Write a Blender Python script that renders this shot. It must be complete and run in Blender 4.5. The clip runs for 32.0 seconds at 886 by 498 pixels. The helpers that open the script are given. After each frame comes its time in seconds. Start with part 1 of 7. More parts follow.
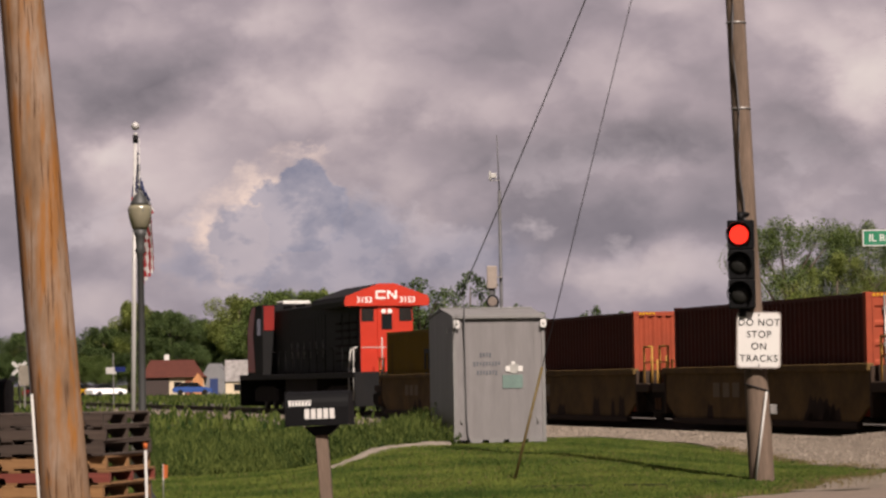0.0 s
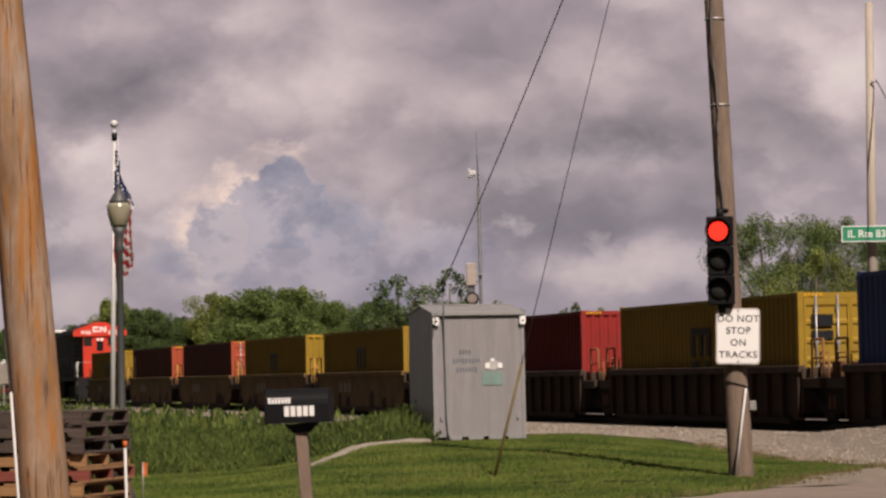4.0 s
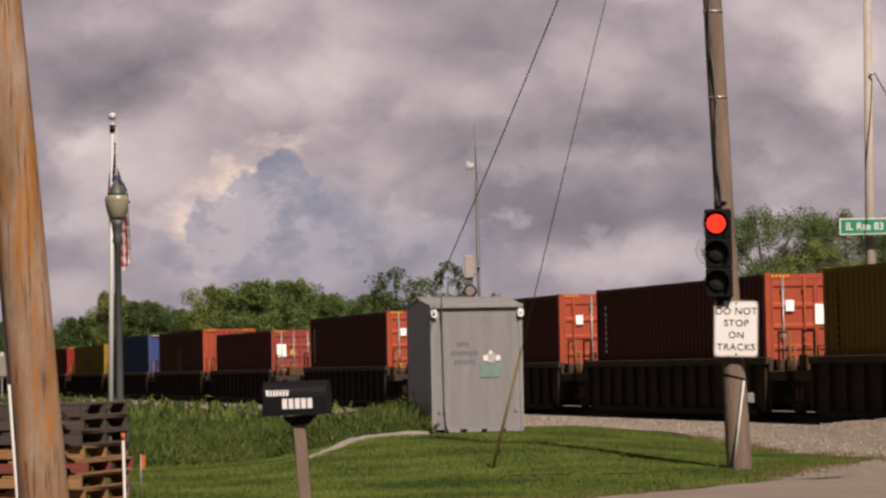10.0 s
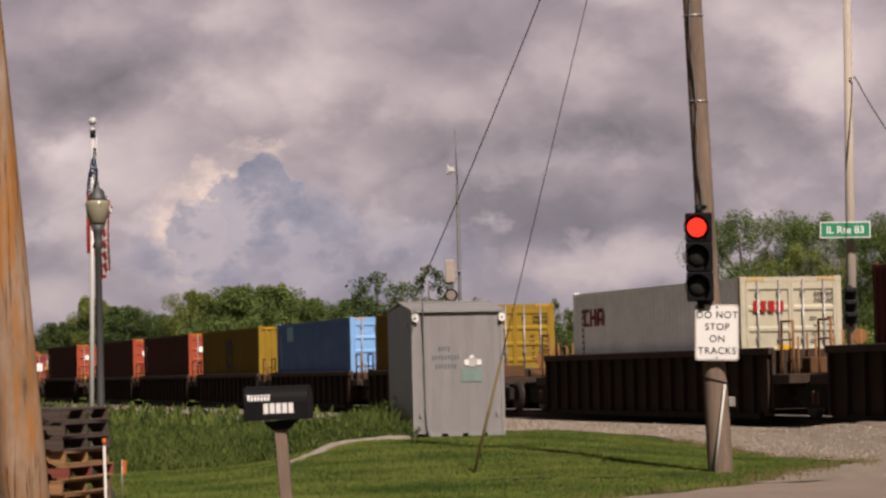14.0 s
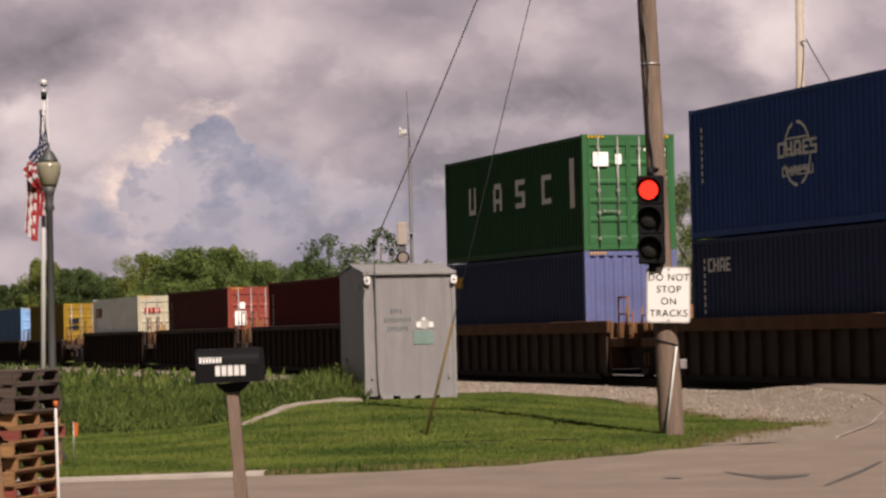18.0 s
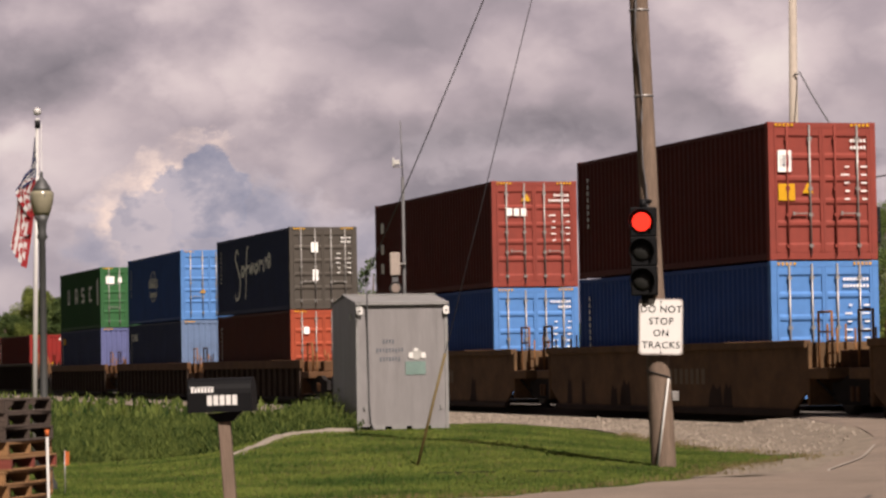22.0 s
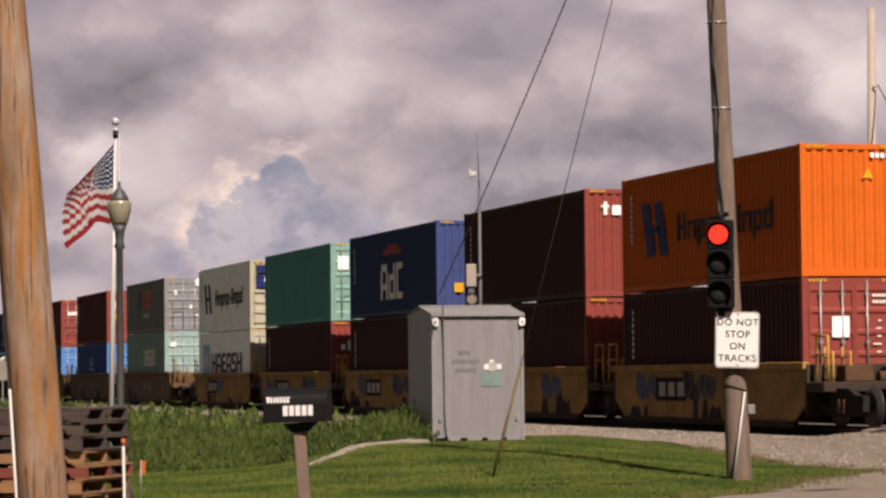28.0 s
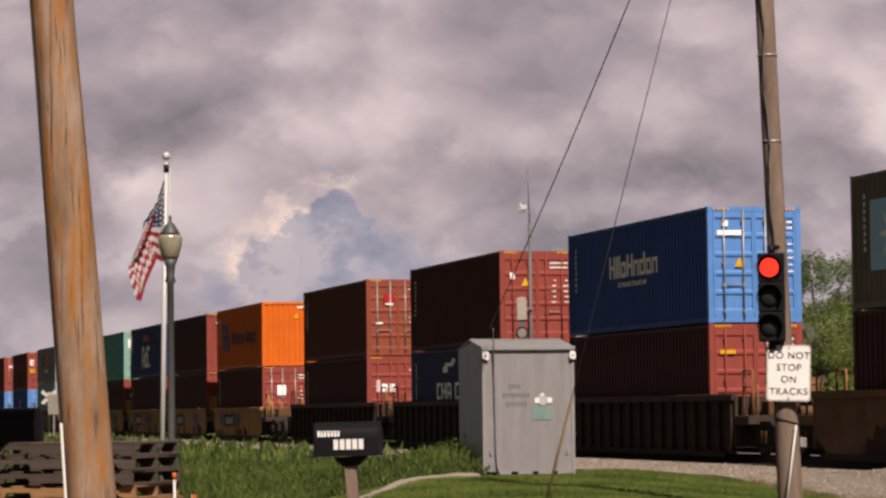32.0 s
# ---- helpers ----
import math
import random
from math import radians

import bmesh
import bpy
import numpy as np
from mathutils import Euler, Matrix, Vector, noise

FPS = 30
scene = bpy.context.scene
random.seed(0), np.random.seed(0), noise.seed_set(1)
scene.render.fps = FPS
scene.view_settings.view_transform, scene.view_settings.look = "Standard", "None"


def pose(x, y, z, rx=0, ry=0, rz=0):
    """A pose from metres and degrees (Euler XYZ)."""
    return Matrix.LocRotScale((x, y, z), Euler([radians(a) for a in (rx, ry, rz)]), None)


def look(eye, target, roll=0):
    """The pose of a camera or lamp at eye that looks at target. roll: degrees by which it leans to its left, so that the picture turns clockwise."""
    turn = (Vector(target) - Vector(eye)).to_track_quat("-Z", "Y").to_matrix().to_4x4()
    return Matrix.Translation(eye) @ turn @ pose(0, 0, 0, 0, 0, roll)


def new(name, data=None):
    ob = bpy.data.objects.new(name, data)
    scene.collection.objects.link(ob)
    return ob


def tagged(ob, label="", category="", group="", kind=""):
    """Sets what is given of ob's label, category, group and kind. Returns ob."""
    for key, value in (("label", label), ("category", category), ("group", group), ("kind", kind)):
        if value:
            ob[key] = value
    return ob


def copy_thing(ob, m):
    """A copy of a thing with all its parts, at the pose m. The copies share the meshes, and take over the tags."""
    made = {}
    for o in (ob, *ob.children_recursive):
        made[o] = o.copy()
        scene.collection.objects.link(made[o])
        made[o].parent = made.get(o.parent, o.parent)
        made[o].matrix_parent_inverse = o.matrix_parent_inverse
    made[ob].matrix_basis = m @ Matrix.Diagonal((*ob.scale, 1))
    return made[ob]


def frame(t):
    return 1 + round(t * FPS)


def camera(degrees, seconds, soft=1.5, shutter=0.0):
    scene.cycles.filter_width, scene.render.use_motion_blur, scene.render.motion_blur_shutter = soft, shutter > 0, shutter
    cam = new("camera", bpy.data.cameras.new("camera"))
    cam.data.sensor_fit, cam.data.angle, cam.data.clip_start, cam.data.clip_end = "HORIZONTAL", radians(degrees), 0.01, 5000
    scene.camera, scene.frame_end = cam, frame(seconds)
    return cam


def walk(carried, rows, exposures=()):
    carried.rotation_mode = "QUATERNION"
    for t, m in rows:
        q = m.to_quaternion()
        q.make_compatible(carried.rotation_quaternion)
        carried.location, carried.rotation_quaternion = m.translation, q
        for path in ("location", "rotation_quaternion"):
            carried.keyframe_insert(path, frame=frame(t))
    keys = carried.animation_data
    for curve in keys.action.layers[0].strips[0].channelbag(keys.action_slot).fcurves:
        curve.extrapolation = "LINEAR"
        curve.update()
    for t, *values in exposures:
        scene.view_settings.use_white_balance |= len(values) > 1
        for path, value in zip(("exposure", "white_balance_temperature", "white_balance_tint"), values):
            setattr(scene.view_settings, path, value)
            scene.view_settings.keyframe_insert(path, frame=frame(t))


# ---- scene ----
# A freight train of stacked containers rolls away past a signal hut, a traffic light and two mailboxes.

# ---- camera ----
EYE = (0.0, 0.0, 1.42)
# seconds, turn to the left, tilt upwards, lean, in degrees
TURNS = [
    (0, 1.961, 2.531, -0.989), (0.5, 1.838, 2.457, -1.115), (1, 1.647, 2.390, -1.248), (1.5, 1.491, 2.332, -1.248),
    (2, 1.456, 2.298, -1.078), (2.5, 1.472, 2.317, -1.168), (3, 1.501, 2.375, -1.212), (3.5, 1.548, 2.440, -1.122),
    (5.5, 1.606, 2.486, -1.279), (6, 1.603, 2.467, -1.264), (6.5, 1.574, 2.468, -0.999), (7, 1.488, 2.427, -1.089),
    (7.5, 1.436, 2.389, -1.048), (8, 1.373, 2.333, -0.908), (8.5, 1.258, 2.292, -1.204), (9, 1.283, 2.292, -1.169),
    (9.5, 1.435, 2.307, -1.191), (10, 1.522, 2.317, -1.127), (10.5, 1.495, 2.331, -1.074), (11, 1.444, 2.329, -0.835),
    (11.5, 1.324, 2.319, -0.784), (12, 1.238, 2.317, -0.799), (12.5, 1.147, 2.322, -0.936), (13, 1.065, 2.325, -1.040),
    (13.5, 1.055, 2.363, -1.228), (14, 1.145, 2.395, -1.272), (14.5, 1.182, 2.436, -1.220), (16.5, 1.266, 2.350, -1.196),
    (17, 1.198, 2.023, -1.994), (17.5, 0.318, 1.601, -1.203), (18, 0.220, 1.636, -1.261), (18.5, 0.107, 1.768, -0.907),
    (19, -0.003, 1.933, -0.691), (19.5, -0.155, 2.044, -0.857), (20, -0.201, 2.109, -0.810), (20.5, -0.176, 2.132, -0.762),
    (21, -0.196, 2.144, -0.810), (21.5, -0.131, 2.160, -0.829), (22, 0.065, 2.235, -0.970), (22.5, 0.202, 2.321, -0.872),
    (23, 0.203, 2.385, -0.814), (23.5, 0.166, 2.395, -0.727), (24, 0.115, 2.400, -0.783), (24.5, 0.091, 2.405, -0.748),
    (25, 0.088, 2.420, -0.755), (25.5, 0.212, 2.456, -1.113), (27.5, 1.230, 2.461, -0.280), (28, 1.559, 2.481, -0.606),
    (28.5, 2.149, 2.633, -0.432), (29, 2.056, 2.780, -0.529), (29.5, 2.248, 2.918, -0.503), (30, 2.288, 3.009, -0.548),
    (30.5, 2.447, 3.042, -0.779), (31, 2.583, 3.087, -0.743), (31.5, 2.601, 3.135, -0.675), (32, 2.540, 3.151, -0.658),
]

cam = camera(17.25, 32.0, soft=2.6)
walk(cam, [(t, pose(*EYE, 90 + tilt, 0, turn) @ pose(0, 0, 0, 0, 0, lean)) for t, turn, tilt, lean in TURNS],
     exposures=[(0.0, 1.19, 6500, 14), (16.5, 1.22, 6500, 14), (18.5, 1.38, 6500, 14), (29.0, 1.37, 6500, 14), (32.0, 1.30, 6500, 14)])

# ---- plan ----
TURN = 106.494                                    # heading of the track
AL = Vector((-0.28391, 0.95885))                  # along the track, the way the train goes
AC = Vector((0.95885, 0.28391))                   # across the track, away from the camera
MID = 24.94                                       # from the camera to the track's centre line
RAIL = 0.20                                       # top of the rails


def smooth(v):
    v = min(1.0, max(0.0, v))
    return v * v * (3 - 2 * v)


def from_track(x, y):
    """Distance along the track and in front of its centre line."""
    return x * AL.x + y * AL.y, MID - (x * AC.x + y * AC.y)


def on_track(s, q):
    p = AL * s + AC * (MID - q)
    return p.x, p.y


def land(x, y):
    """Height of the ground."""
    s, q = from_track(x, y)
    z = -0.05
    lawn = smooth((y - 31) / 19) * smooth((x + 4.6) / 2.6) * (1 - smooth((x - 0.8) / 3.2)) * (1 - smooth((y - 56) / 10))
    z += 0.29 * lawn
    z -= 0.12 * smooth((-x - 3) / 3) * smooth((y - 40) / 8) * (1 - smooth((y - 75) / 20))
    near_track = 1 - smooth((abs(q) - 1.9) / 2.4)
    z = z * (1 - near_track) + 0.03 * near_track
    crossing = smooth((58 - s) / 3.0) * smooth((s - 36) / 4) * (1 - smooth((abs(q) - 2.0) / 10)) * smooth((x - 5.4) / 1.5)
    z = z * (1 - crossing) + 0.17 * crossing
    z += 0.03 * noise.noise((x * 0.35, y * 0.35, 0.0)) * smooth((y - 33) / 4) * (1 - smooth((x - 2.6) / 1.2)) * (1 - crossing) * (1 - near_track)
    return z


# ---- light ----
SUN_TO = Vector((0.251, -0.635, 0.735)).normalized()  # towards the sun
sun = new("sun", bpy.data.lights.new("sun", "SUN"))
sun.data.energy, sun.data.angle, sun.data.color = 4.05, radians(0.6), (1.0, 0.88, 0.77)
sun.matrix_world = look(SUN_TO * 100, (0, 0, 0))


class Net:
    """Short hand for building a node tree."""

    def __init__(self, tree):
        self.tree = tree
        tree.nodes.clear()

    def node(self, kind, **values):
        n = self.tree.nodes.new(kind)
        for key, v in values.items():
            setattr(n, key, v)
        return n

    def put(self, socket, v):
        if isinstance(v, bpy.types.NodeSocket):
            self.tree.links.new(v, socket)
        elif v is not None:
            socket.default_value = v

    def math(self, op, a, b=None, clamp=False):
        n = self.node("ShaderNodeMath", operation=op, use_clamp=clamp)
        self.put(n.inputs[0], a)
        if b is not None:
            self.put(n.inputs[1], b)
        return n.outputs[0]

    def mix(self, f, a, b, blend="MIX"):
        n = self.node("ShaderNodeMix", data_type="RGBA", blend_type=blend)
        self.put(n.inputs[0], f)
        self.put(n.inputs[6], a)
        self.put(n.inputs[7], b)
        return n.outputs[2]

    def noise(self, vec, scale, detail=4.0, rough=0.55, lac=2.0, out=0):
        n = self.node("ShaderNodeTexNoise")
        self.put(n.inputs["Vector"], vec)
        n.inputs["Scale"].default_value, n.inputs["Detail"].default_value = scale, detail
        n.inputs["Roughness"].default_value, n.inputs["Lacunarity"].default_value = rough, lac
        return n.outputs[out]

    def ramp(self, f, stops):
        n = self.node("ShaderNodeValToRGB")
        self.put(n.inputs[0], f)
        el = n.color_ramp.elements
        while len(el) < len(stops):
            el.new(0.5)
        for e, (at, c) in zip(el, stops):
            e.position, e.color = at, (*c, 1) if len(c) == 3 else c
        return n.outputs[0]

    def scaled(self, vec, s):
        n = self.node("ShaderNodeMapping")
        self.put(n.inputs[0], vec)
        n.inputs["Scale"].default_value = s
        return n.outputs[0]


def srgb(r, g, b):
    return tuple(((v / 255 + 0.055) / 1.055) ** 2.4 if v > 10 else v / 255 / 12.92 for v in (r, g, b))


world = bpy.data.worlds.new("sky")
scene.world = world
world.use_nodes = True
nt = Net(world.node_tree)
ray = nt.node("ShaderNodeTexCoord").outputs["Generated"]
sep = nt.node("ShaderNodeSeparateXYZ")
nt.put(sep.inputs[0], ray)
flat = nt.scaled(ray, (1.0, 1.0, 1.45))
warp = nt.noise(flat, 30.0, 5.0, 0.6, out=1)
wsep = nt.node("ShaderNodeSeparateXYZ")
nt.put(wsep.inputs[0], warp)
wx = nt.math("MULTIPLY", nt.math("SUBTRACT", wsep.outputs[0], 0.5), 0.040)
wz = nt.math("MULTIPLY", nt.math("SUBTRACT", wsep.outputs[1], 0.5), 0.026)
dx = nt.math("ADD", sep.outputs[0], wx)
dz = nt.math("ADD", sep.outputs[2], wz)
ahead = nt.math("GREATER_THAN", sep.outputs[1], 0.0)
big = nt.noise(flat, 13.0, 3.0, 0.4)
fine = nt.noise(flat, 30.0, 4.0, 0.46)
drift = nt.node("ShaderNodeVectorMath", operation="MULTIPLY_ADD")
nt.put(drift.inputs[0], warp)
drift.inputs[1].default_value = (0.035, 0.035, 0.035)
nt.put(drift.inputs[2], flat)
puff = nt.math("ABSOLUTE", nt.math("SUBTRACT", nt.noise(drift.outputs[0], 21.0, 3.0, 0.45), 0.5))
tone = nt.math("ADD", 0.150, nt.math("ADD", nt.math("MULTIPLY", big, 0.26), nt.math("MULTIPLY", fine, 0.23)))
tone = nt.math("ADD", tone, nt.math("MULTIPLY", puff, 0.42))
# banks of cloud: place across and up, half width and height, strength
BANKS = [(-0.140, 0.100, 0.034, 0.011, -0.17), (-0.118, 0.118, 0.05, 0.016, -0.04), (-0.064, 0.106, 0.032, 0.017, 0.10),
         (-0.098, 0.124, 0.030, 0.010, 0.06), (-0.030, 0.097, 0.045, 0.010, 0.08), (0.010, 0.080, 0.060, 0.007, -0.08),
         (-0.130, 0.074, 0.030, 0.018, 0.10), (0.110, 0.103, 0.020, 0.018, 0.22), (0.106, 0.075, 0.024, 0.007, -0.08),
         (0.043, 0.071, 0.016, 0.004, 0.10), (0.040, 0.038, 0.026, 0.008, 0.14), (0.010, 0.118, 0.030, 0.010, -0.07),
         (0.082, 0.113, 0.020, 0.010, 0.07), (-0.143, 0.077, 0.010, 0.006, 0.12), (0.000, 0.050, 0.035, 0.012, -0.04),
         (0.022, 0.052, 0.050, 0.018, -0.11), (0.045, 0.080, 0.030, 0.014, -0.06), (0.095, 0.090, 0.030, 0.020, -0.08)]
for u, v, w, h, k in BANKS:
    px = nt.math("DIVIDE", nt.math("SUBTRACT", dx, u), w)
    pz = nt.math("DIVIDE", nt.math("SUBTRACT", dz, v), h)
    r2 = nt.math("ADD", nt.math("MULTIPLY", px, px), nt.math("MULTIPLY", pz, pz))
    bump = nt.math("MULTIPLY", nt.math("POWER", 2.718, nt.math("MULTIPLY", r2, -1.0)), k)
    tone = nt.math("ADD", tone, nt.math("MULTIPLY", bump, ahead))
grey = nt.ramp(tone, [(0.20, srgb(108, 98, 103)), (0.32, srgb(138, 126, 130)), (0.43, srgb(171, 155, 158)), (0.54, srgb(208, 190, 188)), (0.68, srgb(234, 219, 210))])
haze = nt.math("SUBTRACT", 1.0, nt.math("DIVIDE", nt.math("ABSOLUTE", sep.outputs[2]), 0.085), True)
blue = nt.ramp(nt.math("ADD", nt.math("MULTIPLY", tone, 0.7), nt.math("MULTIPLY", fine, 0.3)), [(0.34, srgb(126, 124, 142)), (0.46, srgb(150, 146, 161)), (0.60, srgb(196, 184, 186))])
cloud = nt.mix(nt.math("MULTIPLY", haze, 0.65), grey, blue)


tuft = nt.math("DIVIDE", nt.math("SUBTRACT", nt.noise(drift.outputs[0], 40.0, 4.0, 0.5), 0.50), 0.13, True)
band = nt.math("SUBTRACT", 1.0, nt.math("ABSOLUTE", nt.math("DIVIDE", nt.math("SUBTRACT", sep.outputs[2], 0.052), 0.036)), True)
cloud = nt.mix(nt.math("MULTIPLY", nt.math("MULTIPLY", tuft, band), 0.55), cloud, (*srgb(206, 192, 194), 1))


# a slate-blue heap of cloud with a crinkled, sunlit upper edge
crinkle = nt.noise(flat, 75.0, 5.0, 0.62, out=1)
csep = nt.node("ShaderNodeSeparateXYZ")
nt.put(csep.inputs[0], crinkle)
hx = nt.math("ADD", nt.math("ADD", sep.outputs[0], nt.math("MULTIPLY", wx, 0.30)), nt.math("MULTIPLY", nt.math("SUBTRACT", csep.outputs[0], 0.5), 0.026))
hz = nt.math("ADD", nt.math("ADD", sep.outputs[2], nt.math("MULTIPLY", wz, 0.35)), nt.math("MULTIPLY", nt.math("SUBTRACT", csep.outputs[1], 0.5), 0.024))


def heap(u, v, w, h, soft):
    px = nt.math("DIVIDE", nt.math("SUBTRACT", hx, u), w)
    pz = nt.math("DIVIDE", nt.math("SUBTRACT", hz, v), h)
    r = nt.math("SQRT", nt.math("ADD", nt.math("MULTIPLY", px, px), nt.math("MULTIPLY", pz, pz)))
    return nt.math("MULTIPLY", nt.math("DIVIDE", nt.math("SUBTRACT", 1.0, r), soft, True), ahead)


# mounds: place across and up, half width and height, softness, strength
MOUNDS = [(-0.0815, 0.0570, 0.0150, 0.0190, 0.14, 1.0), (-0.1000, 0.0470, 0.0150, 0.0170, 0.22, 0.9), (-0.0620, 0.0480, 0.0230, 0.0150, 0.50, 0.8),
          (-0.0700, 0.0360, 0.0620, 0.0230, 0.8, 0.75), (-0.1180, 0.0400, 0.0150, 0.0100, 0.5, 0.7), (-0.0300, 0.0400, 0.0330, 0.0170, 0.8, 0.6)]
body, glow = None, None
for u, v, w, h, soft, k in MOUNDS:
    a = nt.math("MULTIPLY", heap(u, v, w, h, soft), k)
    b = nt.math("MULTIPLY", heap(u - 0.0040, v + 0.0032, w * 1.16, h * 1.12, 0.35), k)
    body = a if body is None else nt.math("MAXIMUM", body, a)
    if soft < 0.3:
        glow = b if glow is None else nt.math("MAXIMUM", glow, b)
veil = nt.math("MAXIMUM", heap(-0.0975, 0.0705, 0.0120, 0.0065, 0.8), nt.math("MULTIPLY", heap(-0.0790, 0.0765, 0.0120, 0.0048, 0.7), 0.8))
veil = nt.math("MAXIMUM", veil, nt.math("MULTIPLY", heap(-0.1150, 0.0555, 0.0130, 0.0035, 0.95), 0.35))
patchy = nt.math("DIVIDE", nt.math("SUBTRACT", nt.noise(flat, 52.0, 5.0, 0.6), 0.34), 0.20, True)
glow = nt.math("MAXIMUM", nt.math("MULTIPLY", glow, 0.95), veil)
cloud = nt.mix(nt.math("MULTIPLY", glow, nt.math("ADD", 0.2, nt.math("MULTIPLY", patchy, 0.8))), cloud, (*srgb(243, 216, 200), 1))
cloud = nt.mix(nt.math("MULTIPLY", body, 0.84), cloud, nt.ramp(nt.math("ADD", nt.math("MULTIPLY", fine, 0.5), nt.math("MULTIPLY", patchy, 0.3)), [(0.22, srgb(122, 124, 146)), (0.46, srgb(144, 143, 161)), (0.66, srgb(184, 175, 184))]))
# the sky out of view and overhead is dimmed, to keep unlit sides dark
in_view = nt.math("DIVIDE", nt.math("SUBTRACT", sep.outputs[1], 0.25), 0.60, True)
in_view = nt.math("MULTIPLY", in_view, nt.math("SUBTRACT", 1.0, nt.math("DIVIDE", nt.math("SUBTRACT", sep.outputs[2], 0.25), 0.5, True)))
sky_dim = nt.math("ADD", 0.33, nt.math("MULTIPLY", in_view, 0.71))
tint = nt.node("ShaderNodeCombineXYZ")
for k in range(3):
    nt.put(tint.inputs[k], sky_dim)
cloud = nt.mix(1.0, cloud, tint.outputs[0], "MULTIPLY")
air = nt.node("ShaderNodeTexSky", sky_type="NISHITA", sun_disc=False, sun_elevation=math.asin(SUN_TO.z),
              sun_rotation=math.atan2(SUN_TO.x, SUN_TO.y))
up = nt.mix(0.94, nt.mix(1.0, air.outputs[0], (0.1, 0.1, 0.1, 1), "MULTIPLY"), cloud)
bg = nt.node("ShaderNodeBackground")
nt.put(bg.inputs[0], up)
bg.inputs[1].default_value = 0.407
nt.put(nt.node("ShaderNodeOutputWorld").inputs[0], bg.outputs[0])

# ---- materials ----
MATS = {}


def surface(name, col, rough=0.6, metal=0.0, vary=0.25, scale=3.0, grime=0.0, grime_col=(0.05, 0.04, 0.03), bump=0.0,
            bump_scale=30.0, stretch=(1, 1, 1), each=0.0, spec=0.4):
    """Paint, wood, stone or metal with uneven tone, grime and fine relief."""
    if name in MATS:
        return MATS[name]
    m = bpy.data.materials.new(name)
    m.use_nodes = True
    n = Net(m.node_tree)
    where = n.scaled(n.node("ShaderNodeTexCoord").outputs["Object"], stretch)
    a = n.noise(where, scale, 5.0, 0.6)
    b = n.noise(where, scale * 7.3, 4.0, 0.6)
    f = n.math("ADD", n.math("MULTIPLY", a, 0.6), n.math("MULTIPLY", b, 0.4))
    lo = tuple(c * (1 - vary) for c in col)
    hi = tuple(min(1.0, c * (1 + vary)) for c in col)
    c = n.ramp(f, [(0.3, lo), (0.7, hi)])
    if each:
        rnd = n.node("ShaderNodeObjectInfo").outputs["Random"]
        c = n.mix(n.math("MULTIPLY", rnd, each), c, (*(v * 0.35 for v in col), 1))
    if grime:
        g = n.ramp(n.noise(where, scale * 0.8, 6.0, 0.7), [(0.42, (0, 0, 0)), (0.72, (1, 1, 1))])
        c = n.mix(n.math("MULTIPLY", g, grime), c, (*grime_col, 1))
    p = n.node("ShaderNodeBsdfPrincipled")
    n.put(p.inputs["Base Color"], c)
    n.put(p.inputs["Roughness"], n.math("ADD", n.math("MULTIPLY", b, 0.25), max(0.02, rough - 0.12)))
    p.inputs["Metallic"].default_value = metal
    p.inputs["Specular IOR Level"].default_value = spec
    if bump:
        bm_ = n.node("ShaderNodeBump")
        bm_.inputs["Strength"].default_value, bm_.inputs["Distance"].default_value = bump, 0.02
        n.put(bm_.inputs["Height"], n.noise(where, bump_scale, 5.0, 0.65))
        n.put(p.inputs["Normal"], bm_.outputs[0])
    n.put(n.node("ShaderNodeOutputMaterial").inputs[0], p.outputs[0])
    MATS[name] = m
    return m


def leafy(name, lo, hi, scale=0.6, thin=0.3, patchy=0.5):
    m = bpy.data.materials.new(name)
    m.use_nodes = True
    n = Net(m.node_tree)
    geo = n.node("ShaderNodeNewGeometry")
    a = n.noise(n.node("ShaderNodeTexCoord").outputs["Object"], scale, 4.0, 0.6)
    f = n.math("ADD", n.math("MULTIPLY", a, patchy), n.math("MULTIPLY", geo.outputs["Random Per Island"], 1 - patchy))
    edge = 0.25 if patchy < 0.6 else 0.36
    c = n.ramp(f, [(edge, lo), (1 - edge, hi)])
    p = n.node("ShaderNodeBsdfPrincipled")
    n.put(p.inputs["Base Color"], c)
    p.inputs["Roughness"].default_value, p.inputs["Specular IOR Level"].default_value = 0.7, 0.2
    tr = n.node("ShaderNodeBsdfTranslucent")
    n.put(tr.inputs[0], c)
    mx = n.node("ShaderNodeMixShader")
    mx.inputs[0].default_value = thin
    n.put(mx.inputs[1], p.outputs[0])
    n.put(mx.inputs[2], tr.outputs[0])
    n.put(n.node("ShaderNodeOutputMaterial").inputs[0], mx.outputs[0])
    MATS[name] = m
    return m


def glowing(name, col, strength):
    m = bpy.data.materials.new(name)
    m.use_nodes = True
    n = Net(m.node_tree)
    e = n.node("ShaderNodeEmission")
    e.inputs[0].default_value, e.inputs[1].default_value = (*col, 1), strength
    n.put(n.node("ShaderNodeOutputMaterial").inputs[0], e.outputs[0])
    MATS[name] = m
    return m


def paint(name, rgb, grime=0.35):
    return surface("paint_" + name, rgb, 0.72, 0.0, 0.14, 0.9, grime, tuple(0.35 * c + 0.012 for c in rgb), 0.12, 60.0, spec=0.12)


